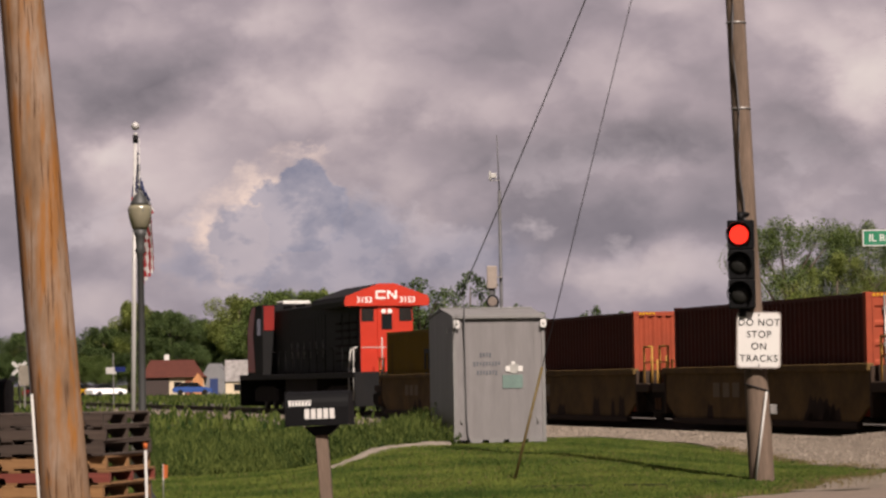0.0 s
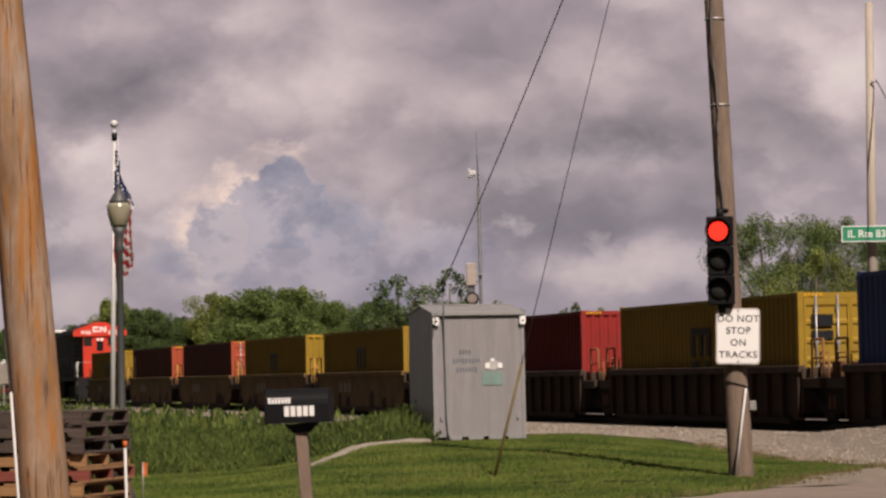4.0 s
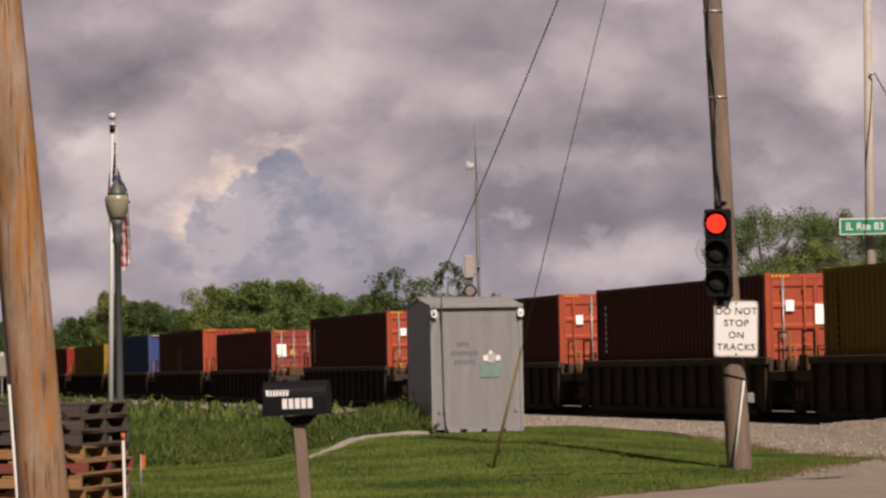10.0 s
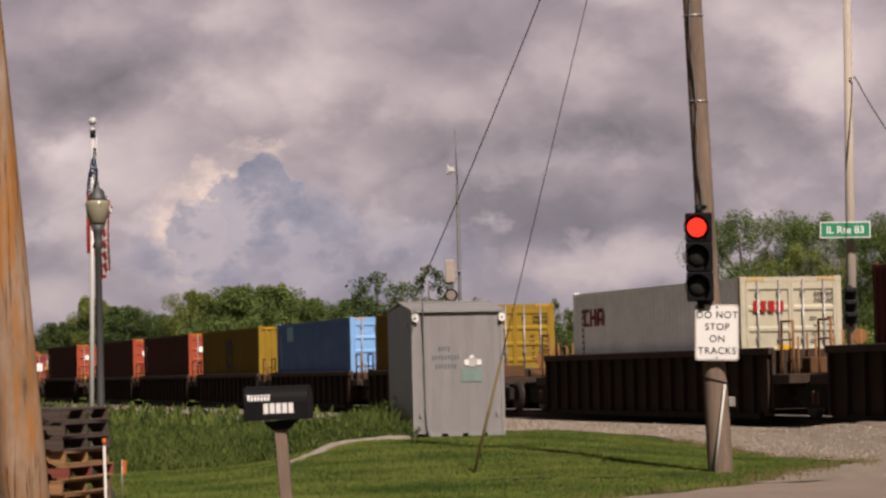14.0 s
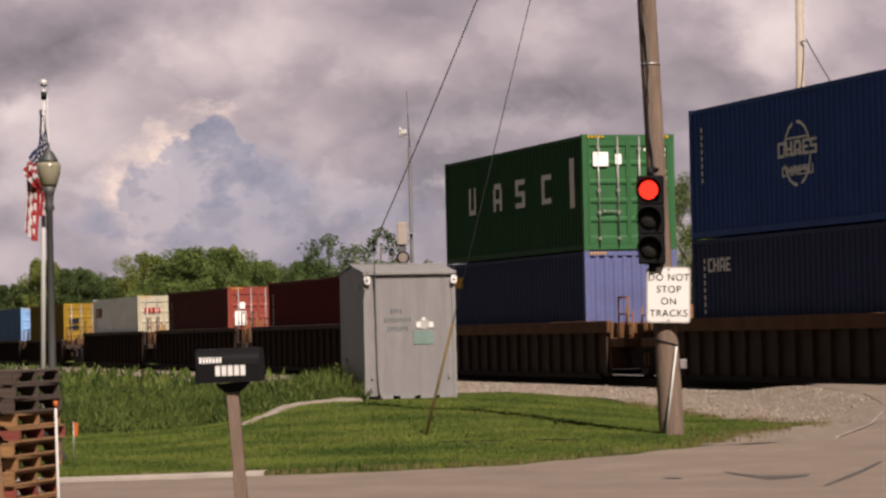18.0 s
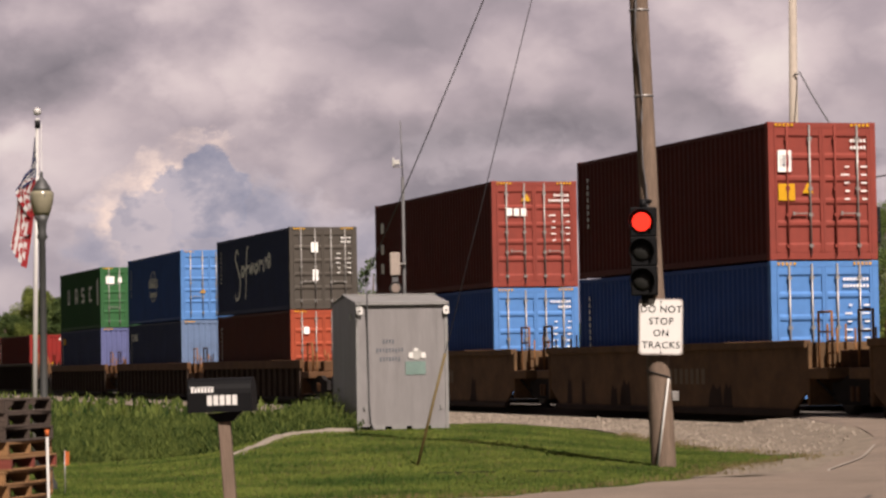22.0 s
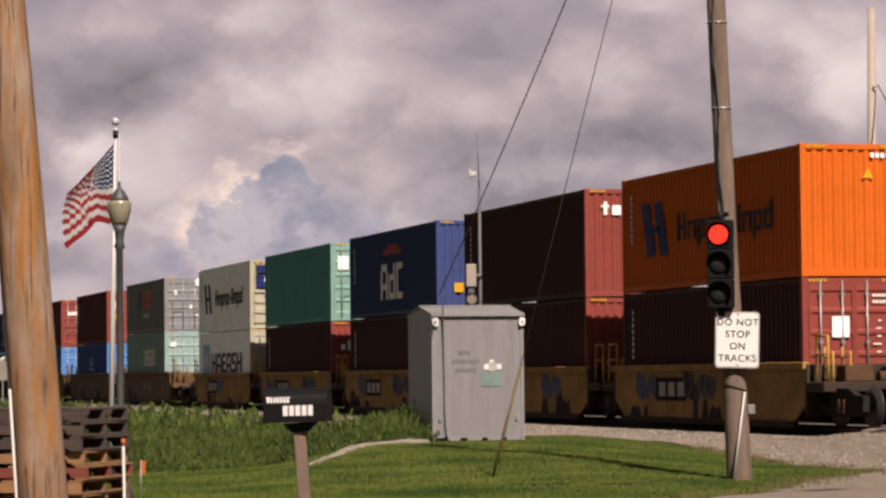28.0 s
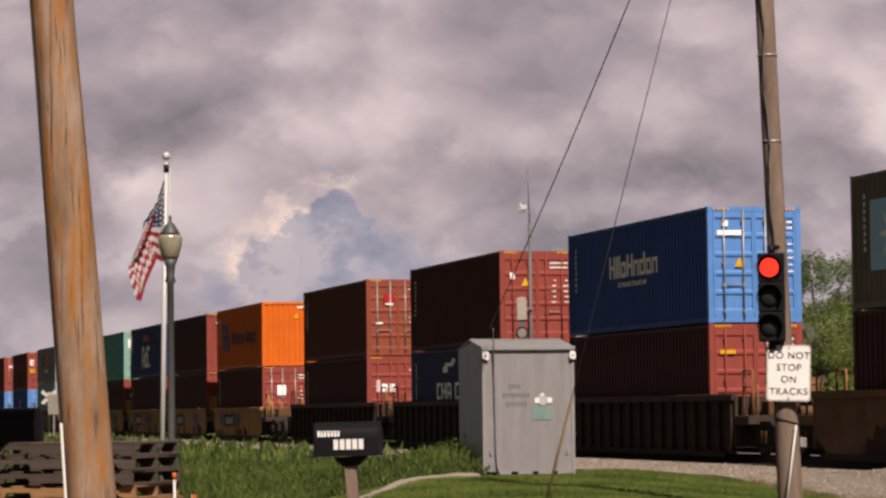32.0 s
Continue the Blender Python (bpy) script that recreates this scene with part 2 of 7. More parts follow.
# several side paints hold the shade of the near side in their colour
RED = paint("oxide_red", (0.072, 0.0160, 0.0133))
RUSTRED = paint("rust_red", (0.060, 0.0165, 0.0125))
RED_LIT = paint("lit_red", (0.162, 0.034, 0.025))
RUST_LIT = paint("lit_rust_red", (0.225, 0.044, 0.021))
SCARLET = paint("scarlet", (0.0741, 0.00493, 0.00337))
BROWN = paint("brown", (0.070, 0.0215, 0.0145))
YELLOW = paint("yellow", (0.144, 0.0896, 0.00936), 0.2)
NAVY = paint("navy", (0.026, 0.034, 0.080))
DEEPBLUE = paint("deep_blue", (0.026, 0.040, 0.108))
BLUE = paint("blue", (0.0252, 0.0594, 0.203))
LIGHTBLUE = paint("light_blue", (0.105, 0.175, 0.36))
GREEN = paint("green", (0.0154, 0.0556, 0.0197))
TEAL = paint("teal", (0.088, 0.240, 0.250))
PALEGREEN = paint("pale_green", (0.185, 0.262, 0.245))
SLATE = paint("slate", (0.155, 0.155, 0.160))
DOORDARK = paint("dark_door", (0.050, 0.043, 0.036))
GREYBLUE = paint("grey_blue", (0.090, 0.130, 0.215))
LAVENDER = paint("lit_lavender", (0.0765, 0.0855, 0.18))
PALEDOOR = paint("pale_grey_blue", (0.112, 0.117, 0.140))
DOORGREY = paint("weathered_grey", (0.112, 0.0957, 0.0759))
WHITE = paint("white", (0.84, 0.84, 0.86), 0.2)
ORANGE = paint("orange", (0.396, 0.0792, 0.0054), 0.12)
# end and door paints by side paint; the brighter copies have sunlight painted in
BROWN_LIT = paint("lit_brown", (0.158, 0.0383, 0.0198))
SCARLET_LIT = paint("lit_scarlet", (0.160, 0.0145, 0.0120))
YELLOW_LIT = paint("faded_yellow", (0.18, 0.112, 0.0117))
GREEN_LIT = paint("lit_green", (0.0214, 0.0772, 0.0274))
TEAL_LIT = paint("lit_teal", (0.135, 0.239, 0.198))
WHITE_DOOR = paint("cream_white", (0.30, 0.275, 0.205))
BLUE_LIT = paint("lit_blue", (0.060, 0.150, 0.345))
# a shaded copy of oxide red for sides; also a dark mark
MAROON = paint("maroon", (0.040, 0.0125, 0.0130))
SKY_LIT = paint("lit_sky_blue", (0.14, 0.27, 0.48))
DEEP_LIT = paint("lit_navy", (0.030, 0.044, 0.125))
ENDS = {RED: RED_LIT, DEEPBLUE: DEEP_LIT, LIGHTBLUE: SKY_LIT, RUSTRED: RUST_LIT, WHITE: WHITE_DOOR, BLUE: BLUE_LIT, BROWN: BROWN_LIT, SCARLET: SCARLET_LIT, YELLOW: YELLOW_LIT, GREEN: GREEN_LIT, TEAL: TEAL_LIT}
STEEL = surface("lock_steel", (0.227, 0.216, 0.206), 0.45, 0.6, 0.2, 4)
MARKWHITE = surface("mark_white", (0.60, 0.59, 0.57), 0.6, 0, 0.08, 3, spec=0.08)
MARKBLACK = surface("mark_black", (0.00976, 0.00976, 0.0108), 0.6, 0, 0.1, 3, spec=0.08)
MARKBLUE = surface("mark_blue", (0.00976, 0.0162, 0.0758), 0.6, 0, 0.1, 3, spec=0.08)
MARKSKY = surface("mark_sky", (0.22, 0.38, 0.50), 0.6, 0, 0.1, 3, spec=0.08)
MARKRED = surface("mark_red", (0.216, 0.0108, 0.0108), 0.6, 0, 0.1, 3, spec=0.08)
MARKYELLOW = surface("mark_yellow", (0.406, 0.216, 0.0108), 0.6, 0, 0.1, 3, spec=0.08)
MARKORANGE = surface("mark_orange", (0.298, 0.0758, 0.0216), 0.6, 0, 0.1, 3, spec=0.08)
WELL_BROWN = surface("well_brown", (0.095, 0.055, 0.028), 0.8, 0, 0.35, 1.4, 0.5, (0.022, 0.015, 0.010), 0.2, 25, spec=0.1)
WELL_YELLOW = surface("well_yellow", (0.090, 0.056, 0.020), 0.8, 0, 0.35, 1.2, 0.6, (0.0198, 0.0135, 0.0081), 0.2, 25, spec=0.1)
WELL_GOLD = surface("well_gold", (0.215, 0.122, 0.036), 0.8, 0, 0.3, 1.2, 0.5, (0.045, 0.027, 0.0126), 0.2, 25, spec=0.1)
WELL_DARK = surface("well_dark", (0.034, 0.023, 0.017), 0.8, 0, 0.35, 1.4, 0.4, (0.00792, 0.0066, 0.00528), 0.2, 25, spec=0.1)
WELL_SOOT_SHADE = surface("well_soot_shade", (0.026, 0.017, 0.013), 0.85, 0, 0.35, 1.4, 0.4, (0.010, 0.008, 0.007), 0.2, 25, spec=0.08)
GEAR_RUST = surface("gear_rust", (0.150, 0.070, 0.028), 0.8, 0, 0.35, 2.5, 0.4, (0.03, 0.02, 0.012), 0.2, 25, spec=0.1)
WELL_RUST = surface("well_rust", (0.074, 0.038, 0.019), 0.8, 0, 0.35, 1.6, 0.4, (0.0198, 0.0132, 0.00792), 0.2, 25, spec=0.1)
RAIL_YELLOW = surface("rail_yellow", (0.30, 0.165, 0.035), 0.7, 0, 0.3, 3, 0.3, (0.09, 0.05, 0.02), spec=0.15)
UNDER = surface("underframe_black", (0.016, 0.014, 0.013), 0.9, 0, 0.3, 3, spec=0.05)
RAIL_STEEL = surface("rusty_rail", (0.040, 0.028, 0.022), 0.75, 0, 0.3, 4, spec=0.1)
WHEEL = surface("wheel_steel", (0.030, 0.026, 0.024), 0.6, 0.5, 0.3, 5)
LOCO_BLACK = surface("loco_black", (0.0065, 0.0065, 0.007), 0.7, 0, 0.25, 1.5, 0.3, (0.0145, 0.0125, 0.0106), spec=0.12)
LOCO_RED = surface("loco_red", (0.358, 0.0216, 0.00758), 0.42, 0, 0.10, 1.2, 0.15, (0.135, 0.0162, 0.00812))
GLASS_DARK = surface("dark_glass", (0.00649, 0.00704, 0.00812), 0.08, 0, 0.1, 3, spec=0.6)
GALV = surface("galvanised_grey", (0.200, 0.190, 0.190), 0.45, 0.45, 0.16, 3.2, 0.3, (0.115, 0.105, 0.102), 0.1, 40, (1.6, 1.6, 0.16))
GALV_TRIM = surface("galvanised_trim", (0.171, 0.167, 0.163), 0.5, 0.25, 0.12, 3)


def polewood():
    """Peeled pole: pale grey-pink wood, long orange streaks, fine drying checks."""
    m = bpy.data.materials.new("pole_wood")
    m.use_nodes = True
    n = Net(m.node_tree)
    where = n.node("ShaderNodeTexCoord").outputs["Object"]
    grain = n.noise(n.scaled(where, (1, 1, 0.05)), 34.0, 5.0, 0.6)
    patch = n.noise(n.scaled(where, (1, 1, 0.30)), 6.0, 5.0, 0.6)
    c = n.ramp(patch, [(0.30, (0.085, 0.050, 0.028)), (0.48, (0.150, 0.095, 0.058)), (0.68, (0.205, 0.152, 0.115))])
    streak = n.noise(n.scaled(where, (1, 1, 0.085)), 17.0, 4.0, 0.65)
    where_stained = n.ramp(n.noise(n.scaled(where, (1, 1, 0.35)), 4.2, 4.0, 0.6), [(0.36, (0, 0, 0)), (0.52, (1, 1, 1))])
    f = n.math("MULTIPLY", n.math("DIVIDE", n.math("SUBTRACT", streak, 0.44), 0.17, True), where_stained)
    c = n.mix(n.math("MULTIPLY", f, 0.9), c, (0.185, 0.075, 0.015, 1))
    checks = n.ramp(grain, [(0.32, (0.42, 0.36, 0.30)), (0.44, (1, 1, 1))])
    c = n.mix(1.0, c, checks, "MULTIPLY")
    p = n.node("ShaderNodeBsdfPrincipled")
    n.put(p.inputs["Base Color"], c)
    p.inputs["Roughness"].default_value, p.inputs["Specular IOR Level"].default_value = 0.85, 0.15
    relief = n.node("ShaderNodeBump")
    relief.inputs["Strength"].default_value, relief.inputs["Distance"].default_value = 0.5, 0.01
    n.put(relief.inputs["Height"], grain)
    n.put(p.inputs["Normal"], relief.outputs[0])
    n.put(n.node("ShaderNodeOutputMaterial").inputs[0], p.outputs[0])
    return m


POLEWOOD = polewood()
GREYWOOD = surface("weathered_wood", (0.122, 0.088, 0.066), 0.88, 0, 0.45, 7.0, 0.55, (0.045, 0.034, 0.026), 0.6, 22, (1, 1, 0.12), spec=0.15)
PALLET_GREY = surface("pallet_grey", (0.040, 0.027, 0.020), 0.9, 0, 0.35, 5, 0.35, (0.0419, 0.028, 0.0209), 0.5, 30, (0.2, 1, 1), 0.5)
PALLET_TAN = surface("pallet_tan", (0.175, 0.090, 0.034), 0.88, 0, 0.3, 5, 0.25, (0.0935, 0.0466, 0.0186), 0.4, 30, (0.2, 1, 1), 0.45)
PALLET_RED = surface("pallet_red", (0.130, 0.0265, 0.0163), 0.88, 0, 0.3, 5, 0.3, (0.0558, 0.0186, 0.0139), 0.4, 30, (0.2, 1, 1), 0.4)
BLACK_METAL = surface("black_metal", (0.0075, 0.0073, 0.0078), 0.7, 0, 0.2, 6, spec=0.15)
DEEP_BLACK = surface("deep_black_enamel", (0.0030, 0.0030, 0.0034), 0.6, 0, 0.2, 6, spec=0.12)
POST_GREEN = surface("lamp_post_dark", (0.0325, 0.0335, 0.0325), 0.55, 0.1, 0.2, 6)
ALU = surface("white_aluminium", (0.32, 0.31, 0.30), 0.45, 0.1, 0.06, 6)
WIRE = surface("wire_grey", (0.085, 0.080, 0.085), 0.7)
GUY = surface("guy_strand_grey", (0.030, 0.029, 0.031), 0.8, spec=0.1)
CABLE = surface("cable_black", (0.05, 0.048, 0.05), 0.7)
GUARD = surface("guard_yellow", (0.070, 0.048, 0.010), 0.7, 0, 0.2, 5)
LANTERN = surface("lantern_glass", (0.162, 0.148, 0.102), 0.12, 0, 0.15, 8, spec=0.8)
SIGNWHITE = surface("sign_white", (0.459, 0.447, 0.426), 0.55, 0, 0.04, 4)
SIGNGREEN = surface("sign_green", (0.00541, 0.13, 0.0622), 0.5, 0, 0.06, 4)
STAKE = surface("stake_white", (0.326, 0.317, 0.298), 0.6, 0, 0.08, 8)
FLAGRED = leafy("flag_red", (0.213, 0.0148, 0.018), (0.246, 0.018, 0.0213), 3.0, 0.45)
FLAGWHITE = leafy("flag_white", (0.41, 0.402, 0.394), (0.459, 0.451, 0.443), 3.0, 0.45)
FLAGBLUE = leafy("flag_blue", (0.018, 0.0246, 0.0738), (0.0246, 0.0328, 0.0943), 3.0, 0.45)
RED_GLOW = glowing("red_signal_light", (1.0, 0.028, 0.014), 0.95)
LENS_DARK = surface("unlit_lens", (0.0095, 0.0095, 0.0085), 0.5, 0, 0.2, 6, spec=0.15)
ASPHALT = surface("asphalt", (0.122, 0.094, 0.073), 0.9, 0, 0.26, 0.9, 0.45, (0.070, 0.053, 0.042), 0.5, 60)
CONCRETE = surface("kerb_concrete", (0.20, 0.175, 0.148), 0.85, 0, 0.18, 2.0, 0.3, (0.103, 0.0871, 0.0727), 0.3, 40)
GRAVEL = surface("gravel", (0.128, 0.103, 0.078), 0.95, 0, 0.6, 3.5, 0.55, (0.075, 0.058, 0.043), 1.0, 22)
GRAVEL_PALE = surface("pale_gravel", (0.170, 0.145, 0.116), 0.95, 0, 0.3, 4.0, 0.4, (0.104, 0.0844, 0.0656), 0.8, 30)
STONE = leafy("ballast_stone", (0.075, 0.061, 0.048), (0.190, 0.160, 0.130), 0.6, 0.0)
BALLAST = surface("oily_shaded_ballast", (0.050, 0.042, 0.036), 0.95, 0, 0.55, 5.0, 0.5, (0.022, 0.018, 0.015), 1.0, 18)
TIE = surface("sleeper_wood", (0.0176, 0.0134, 0.0106), 0.9, 0, 0.35, 5)
ROOFRED = surface("roof_shingle", (0.079, 0.0209, 0.0139), 0.85, 0, 0.2, 2)
HOUSEWALL = surface("house_wall", (0.46, 0.38, 0.27), 0.8, 0, 0.1, 1)
BARK = surface("bark", (0.0541, 0.0406, 0.0298), 0.9, 0, 0.3, 4, bump=0.5)
LEAF_A = leafy("leaves_deep", (0.020, 0.038, 0.0110), (0.075, 0.106, 0.0300), 0.25)
LEAF_B = leafy("leaves_mid", (0.032, 0.056, 0.0131), (0.115, 0.150, 0.0380), 0.4)
LEAF_C = leafy("leaves_light", (0.060, 0.082, 0.0164), (0.175, 0.200, 0.0480), 0.5)
WEED = leafy("weeds", (0.015, 0.034, 0.0050), (0.112, 0.140, 0.0310), 0.45, 0.45, 0.62)
LAWN = leafy("lawn_grass", (0.022, 0.050, 0.0060), (0.122, 0.148, 0.0270), 0.55, 0.3, 0.78)
DRY = leafy("dry_grass", (0.070, 0.058, 0.020), (0.170, 0.130, 0.060), 0.8, 0.3)


def grassland():
    m = bpy.data.materials.new("grassland")
    m.use_nodes = True
    n = Net(m.node_tree)
    where = n.node("ShaderNodeTexCoord").outputs["Object"]
    a = n.noise(n.scaled(where, (1, 0.35, 1)), 0.9, 6.0, 0.65)
    b = n.noise(n.scaled(where, (1, 0.30, 1)), 6.5, 5.0, 0.7)
    f = n.math("ADD", n.math("MULTIPLY", a, 0.62), n.math("MULTIPLY", b, 0.38))
    c = n.ramp(f, [(0.40, (0.011, 0.022, 0.002)), (0.47, (0.025, 0.041, 0.004)), (0.53, (0.042, 0.055, 0.007)), (0.61, (0.066, 0.062, 0.014))])
    dry = n.ramp(n.noise(n.scaled(where, (1, 0.5, 1)), 0.7, 5.0, 0.7), [(0.53, (0, 0, 0)), (0.66, (1, 1, 1))])
    c = n.mix(n.math("MULTIPLY", dry, 0.6), c, (0.062, 0.043, 0.018, 1))
    speck = n.ramp(n.noise(n.scaled(where, (1, 0.4, 1)), 24.0, 4.0, 0.7), [(0.30, (0.55, 0.55, 0.5)), (0.55, (1.1, 1.1, 1.1))])
    c = n.mix(1.0, c, speck, "MULTIPLY")
    p = n.node("ShaderNodeBsdfPrincipled")
    n.put(p.inputs["Base Color"], c)
    p.inputs["Roughness"].default_value, p.inputs["Specular IOR Level"].default_value = 0.9, 0.1
    bm_ = n.node("ShaderNodeBump")
    bm_.inputs["Strength"].default_value, bm_.inputs["Distance"].default_value = 0.8, 0.06
    n.put(bm_.inputs["Height"], n.noise(where, 14.0, 5.0, 0.7))
    n.put(p.inputs["Normal"], bm_.outputs[0])
    n.put(n.node("ShaderNodeOutputMaterial").inputs[0], p.outputs[0])
    return m


GRASS = grassland()

# ---- shapes ----
def box(bm, x0, x1, y0, y1, z0, z1, bevel=0.0):
    r = bmesh.ops.create_cube(bm, size=1.0)["verts"]
    for v in r:
        v.co = ((x0 + x1) / 2 + v.co.x * (x1 - x0), (y0 + y1) / 2 + v.co.y * (y1 - y0), (z0 + z1) / 2 + v.co.z * (z1 - z0))
    if bevel:
        es = {e for v in r for e in v.link_edges}
        bmesh.ops.bevel(bm, geom=list(es), offset=bevel, segments=1, affect="EDGES", profile=0.5)
    return bm


def rod(bm, p, q, r0, r1=None, n=10, caps=True):
    p, q = Vector(p), Vector(q)
    turn = (q - p).to_track_quat("Z", "Y").to_matrix()
    r1 = r0 if r1 is None else r1
    rings = []
    for c, r in ((p, r0), (q, r1)):
        rings.append([bm.verts.new(c + turn @ Vector((r * math.cos(k * math.tau / n), r * math.sin(k * math.tau / n), 0))) for k in range(n)])
    for k in range(n):
        f = bm.faces.new((rings[0][k], rings[0][(k + 1) % n], rings[1][(k + 1) % n], rings[1][k]))
        f.smooth = True
    if caps:
        bm.faces.new(rings[0][::-1])
        bm.faces.new(rings[1])
    return bm


def tube(bm, pts, r, n=6):
    """One bent round bar through points."""
    pts = [Vector(p) for p in pts]
    rings = []
    for k, p in enumerate(pts):
        way = (pts[min(k + 1, len(pts) - 1)] - pts[max(k - 1, 0)]).to_track_quat("Z", "Y").to_matrix()
        rings.append([bm.verts.new(p + way @ Vector((r * math.cos(j * math.tau / n), r * math.sin(j * math.tau / n), 0))) for j in range(n)])
    for a, b in zip(rings, rings[1:]):
        for j in range(n):
            bm.faces.new((a[j], a[(j + 1) % n], b[(j + 1) % n], b[j])).smooth = True
    bm.faces.new(rings[0][::-1])
    bm.faces.new(rings[-1])
    return bm


def turned(bm, profile, n=16, at=(0, 0, 0)):
    """A body of revolution about z from rows of radius and height."""
    rings = [[bm.verts.new((at[0] + r * math.cos(k * math.tau / n), at[1] + r * math.sin(k * math.tau / n), at[2] + z)) for k in range(n)] for r, z in profile]
    for a, b in zip(rings, rings[1:]):
        for k in range(n):
            f = bm.faces.new((a[k], a[(k + 1) % n], b[(k + 1) % n], b[k]))
            f.smooth = True
    bm.faces.new(rings[0][::-1])
    bm.faces.new(rings[-1])
    return bm


def prism(bm, outline, y0, y1):
    """An outline in x and z pushed through from y0 to y1."""
    a = [bm.verts.new((x, y0, z)) for x, z in outline]
    b = [bm.verts.new((x, y1, z)) for x, z in outline]
    n = len(a)
    for k in range(n):
        bm.faces.new((a[k], a[(k + 1) % n], b[(k + 1) % n], b[k]))
    bm.faces.new(a[::-1])
    bm.faces.new(b)
    bmesh.ops.recalc_face_normals(bm, faces=bm.faces)
    return bm


def mesh_of(name, bm):
    bmesh.ops.recalc_face_normals(bm, faces=bm.faces)
    me = bpy.data.meshes.new(name)
    bm.to_mesh(me)
    bm.free()
    me.materials.append(None)
    return me


def place(name, me, material, parent=None, m=None, label=""):
    """One mesh object on shared mesh data, with a material of its own."""
    ob = new(name, me)
    ob.material_slots[0].link = "OBJECT"
    ob.material_slots[0].material = material
    ob.parent = parent
    if m is not None:
        ob.matrix_basis = m
    if label:
        tagged(ob, label)
    return ob


def part(name, bm, material, parent=None, label=""):
    return place(name, mesh_of(name, bm), material, parent, None, label)


def thing(name, m, label, category, group=""):
    ob = new(name)
    ob.empty_display_size = 0.2
    ob.matrix_basis = m
    return tagged(ob, label, category, group)


def boxed(name, dims, material, parent, label="", bevel=0.0):
    return part(name, box(bmesh.new(), *dims, bevel=bevel), material, parent, label)


def sheet(bm, rows):
    """A surface through rows of points."""
    vs = [[bm.verts.new(p) for p in r] for r in rows]
    for a, b in zip(vs, vs[1:]):
        for k in range(len(a) - 1):
            bm.faces.new((a[k], a[k + 1], b[k + 1], b[k]))
    return bm


def words(name, text, size, material, parent, m, label="", bold=0.0, spread=1.0):
    cu = bpy.data.curves.new(name, "FONT")
    cu.body, cu.size, cu.align_x, cu.align_y, cu.extrude, cu.offset = text, size, "CENTER", "CENTER", 0.002, bold
    cu.space_character = spread
    tmp = new("lettering_source", cu)
    me = bpy.data.meshes.new_from_object(tmp.evaluated_get(bpy.context.evaluated_depsgraph_get()))
    bpy.data.objects.remove(tmp)
    bm = bmesh.new()
    bm.from_mesh(me)
    bmesh.ops.remove_doubles(bm, verts=bm.verts, dist=1e-5)
    left = set(bm.verts)
    while left:
        todo, piece_ = [left.pop()], []
        while todo:
            v = todo.pop()
            piece_.append(v)
            for e in v.link_edges:
                w = e.other_vert(v)
                if w in left:
                    left.discard(w)
                    todo.append(w)
        one, made = bmesh.new(), {}
        for v in piece_:
            made[v] = one.verts.new(v.co)
        for f in {f for v in piece_ for f in v.link_faces}:
            one.faces.new([made[v] for v in f.verts])
        place(name, mesh_of(name, one), material, parent, m, label)
    bm.free()


# ---- ground ----
def steps_from(fine0, fine1, step, far, growth=1.22):
    out, v = [], fine0
    while v <= fine1 + 1e-6:
        out.append(v)
        v += step
    d, lo, hi = step, fine0, fine1
    left, right = [], []
    while lo > -far:
        d *= growth
        lo -= d
        hi += d
        left.append(lo)
        right.append(hi)
    return left[::-1] + out + right


bm = bmesh.new()
xs, ys = steps_from(-16, 16, 0.5, 3200), steps_from(16, 84, 0.5, 3200)
sheet(bm, [[(x, y, land(x, y)) for x in xs] for y in ys])
for f in bm.faces:
    f.smooth = True
ground = tagged(part("ground", bm, GRASS), "mown green lawn and rough grassland with dry patches", "ground", kind="structure")


def ruled(name, left, right, lift, material, label, category, n=24, across=10, ragged=0.0):
    """A strip of ground cover between two lines of equal length, following the land."""
    rows = []
    for k in range(n + 1):
        f = k / n * (len(left) - 1)
        i = min(int(f), len(left) - 2)
        a = Vector(left[i]).lerp(Vector(left[i + 1]), f - i)
        b = Vector(right[i]).lerp(Vector(right[i + 1]), f - i)
        d = (b - a).normalized() * ragged * (noise.noise((a.x * 1.7, a.y * 0.9, 8)) + 0.6 * noise.noise((a.x * 5, a.y * 2.6, 3)))
        a = a + d
        row = []
        for j in range(across + 1):
            p = a.lerp(b, j / across)
            row.append((p.x, p.y, land(p.x, p.y) + (lift if k else min(lift, 0.0135))))
        rows.append(row)
    return tagged(part(name, sheet(bmesh.new(), rows), material), label, category, kind="structure")


EDGE = [(-40, 28.0), (-20, 29.2), (-8, 29.9), (-4.1, 30.1), (-2.1, 30.6), (-0.2, 31.3), (0.7, 31.9), (1.35, 32.8), (2.0, 33.7), (2.73, 35.2), (3.28, 36.1), (3.83, 36.06), (6, 35.5), (12, 33), (40, 29)]
ruled("road", EDGE, [(x, -30) for x, y in EDGE], 0.012, ASPHALT, "worn grey-brown asphalt road with patches", "road", 220, 60, 0.25)
ruled("road_approach", [(3.3, 35.0), (3.9, 36.0), (4.25, 36.6), (4.65, 37.6), (5.07, 39.5), (5.42, 41.2), (5.8, 42.25), (6.2, 43.4), (6.75, 46.5), (7.2, 52), (10.5, 75), (14, 95)],
      [(12, 30), (12.5, 33), (13, 36), (13.6, 39), (14, 41), (14.6, 44), (15.2, 47), (15.8, 50), (16.4, 55), (17.5, 60), (20, 70), (24, 92)], 0.026, ASPHALT,
      "worn asphalt approach that climbs to the railway crossing", "road", 88, 24)
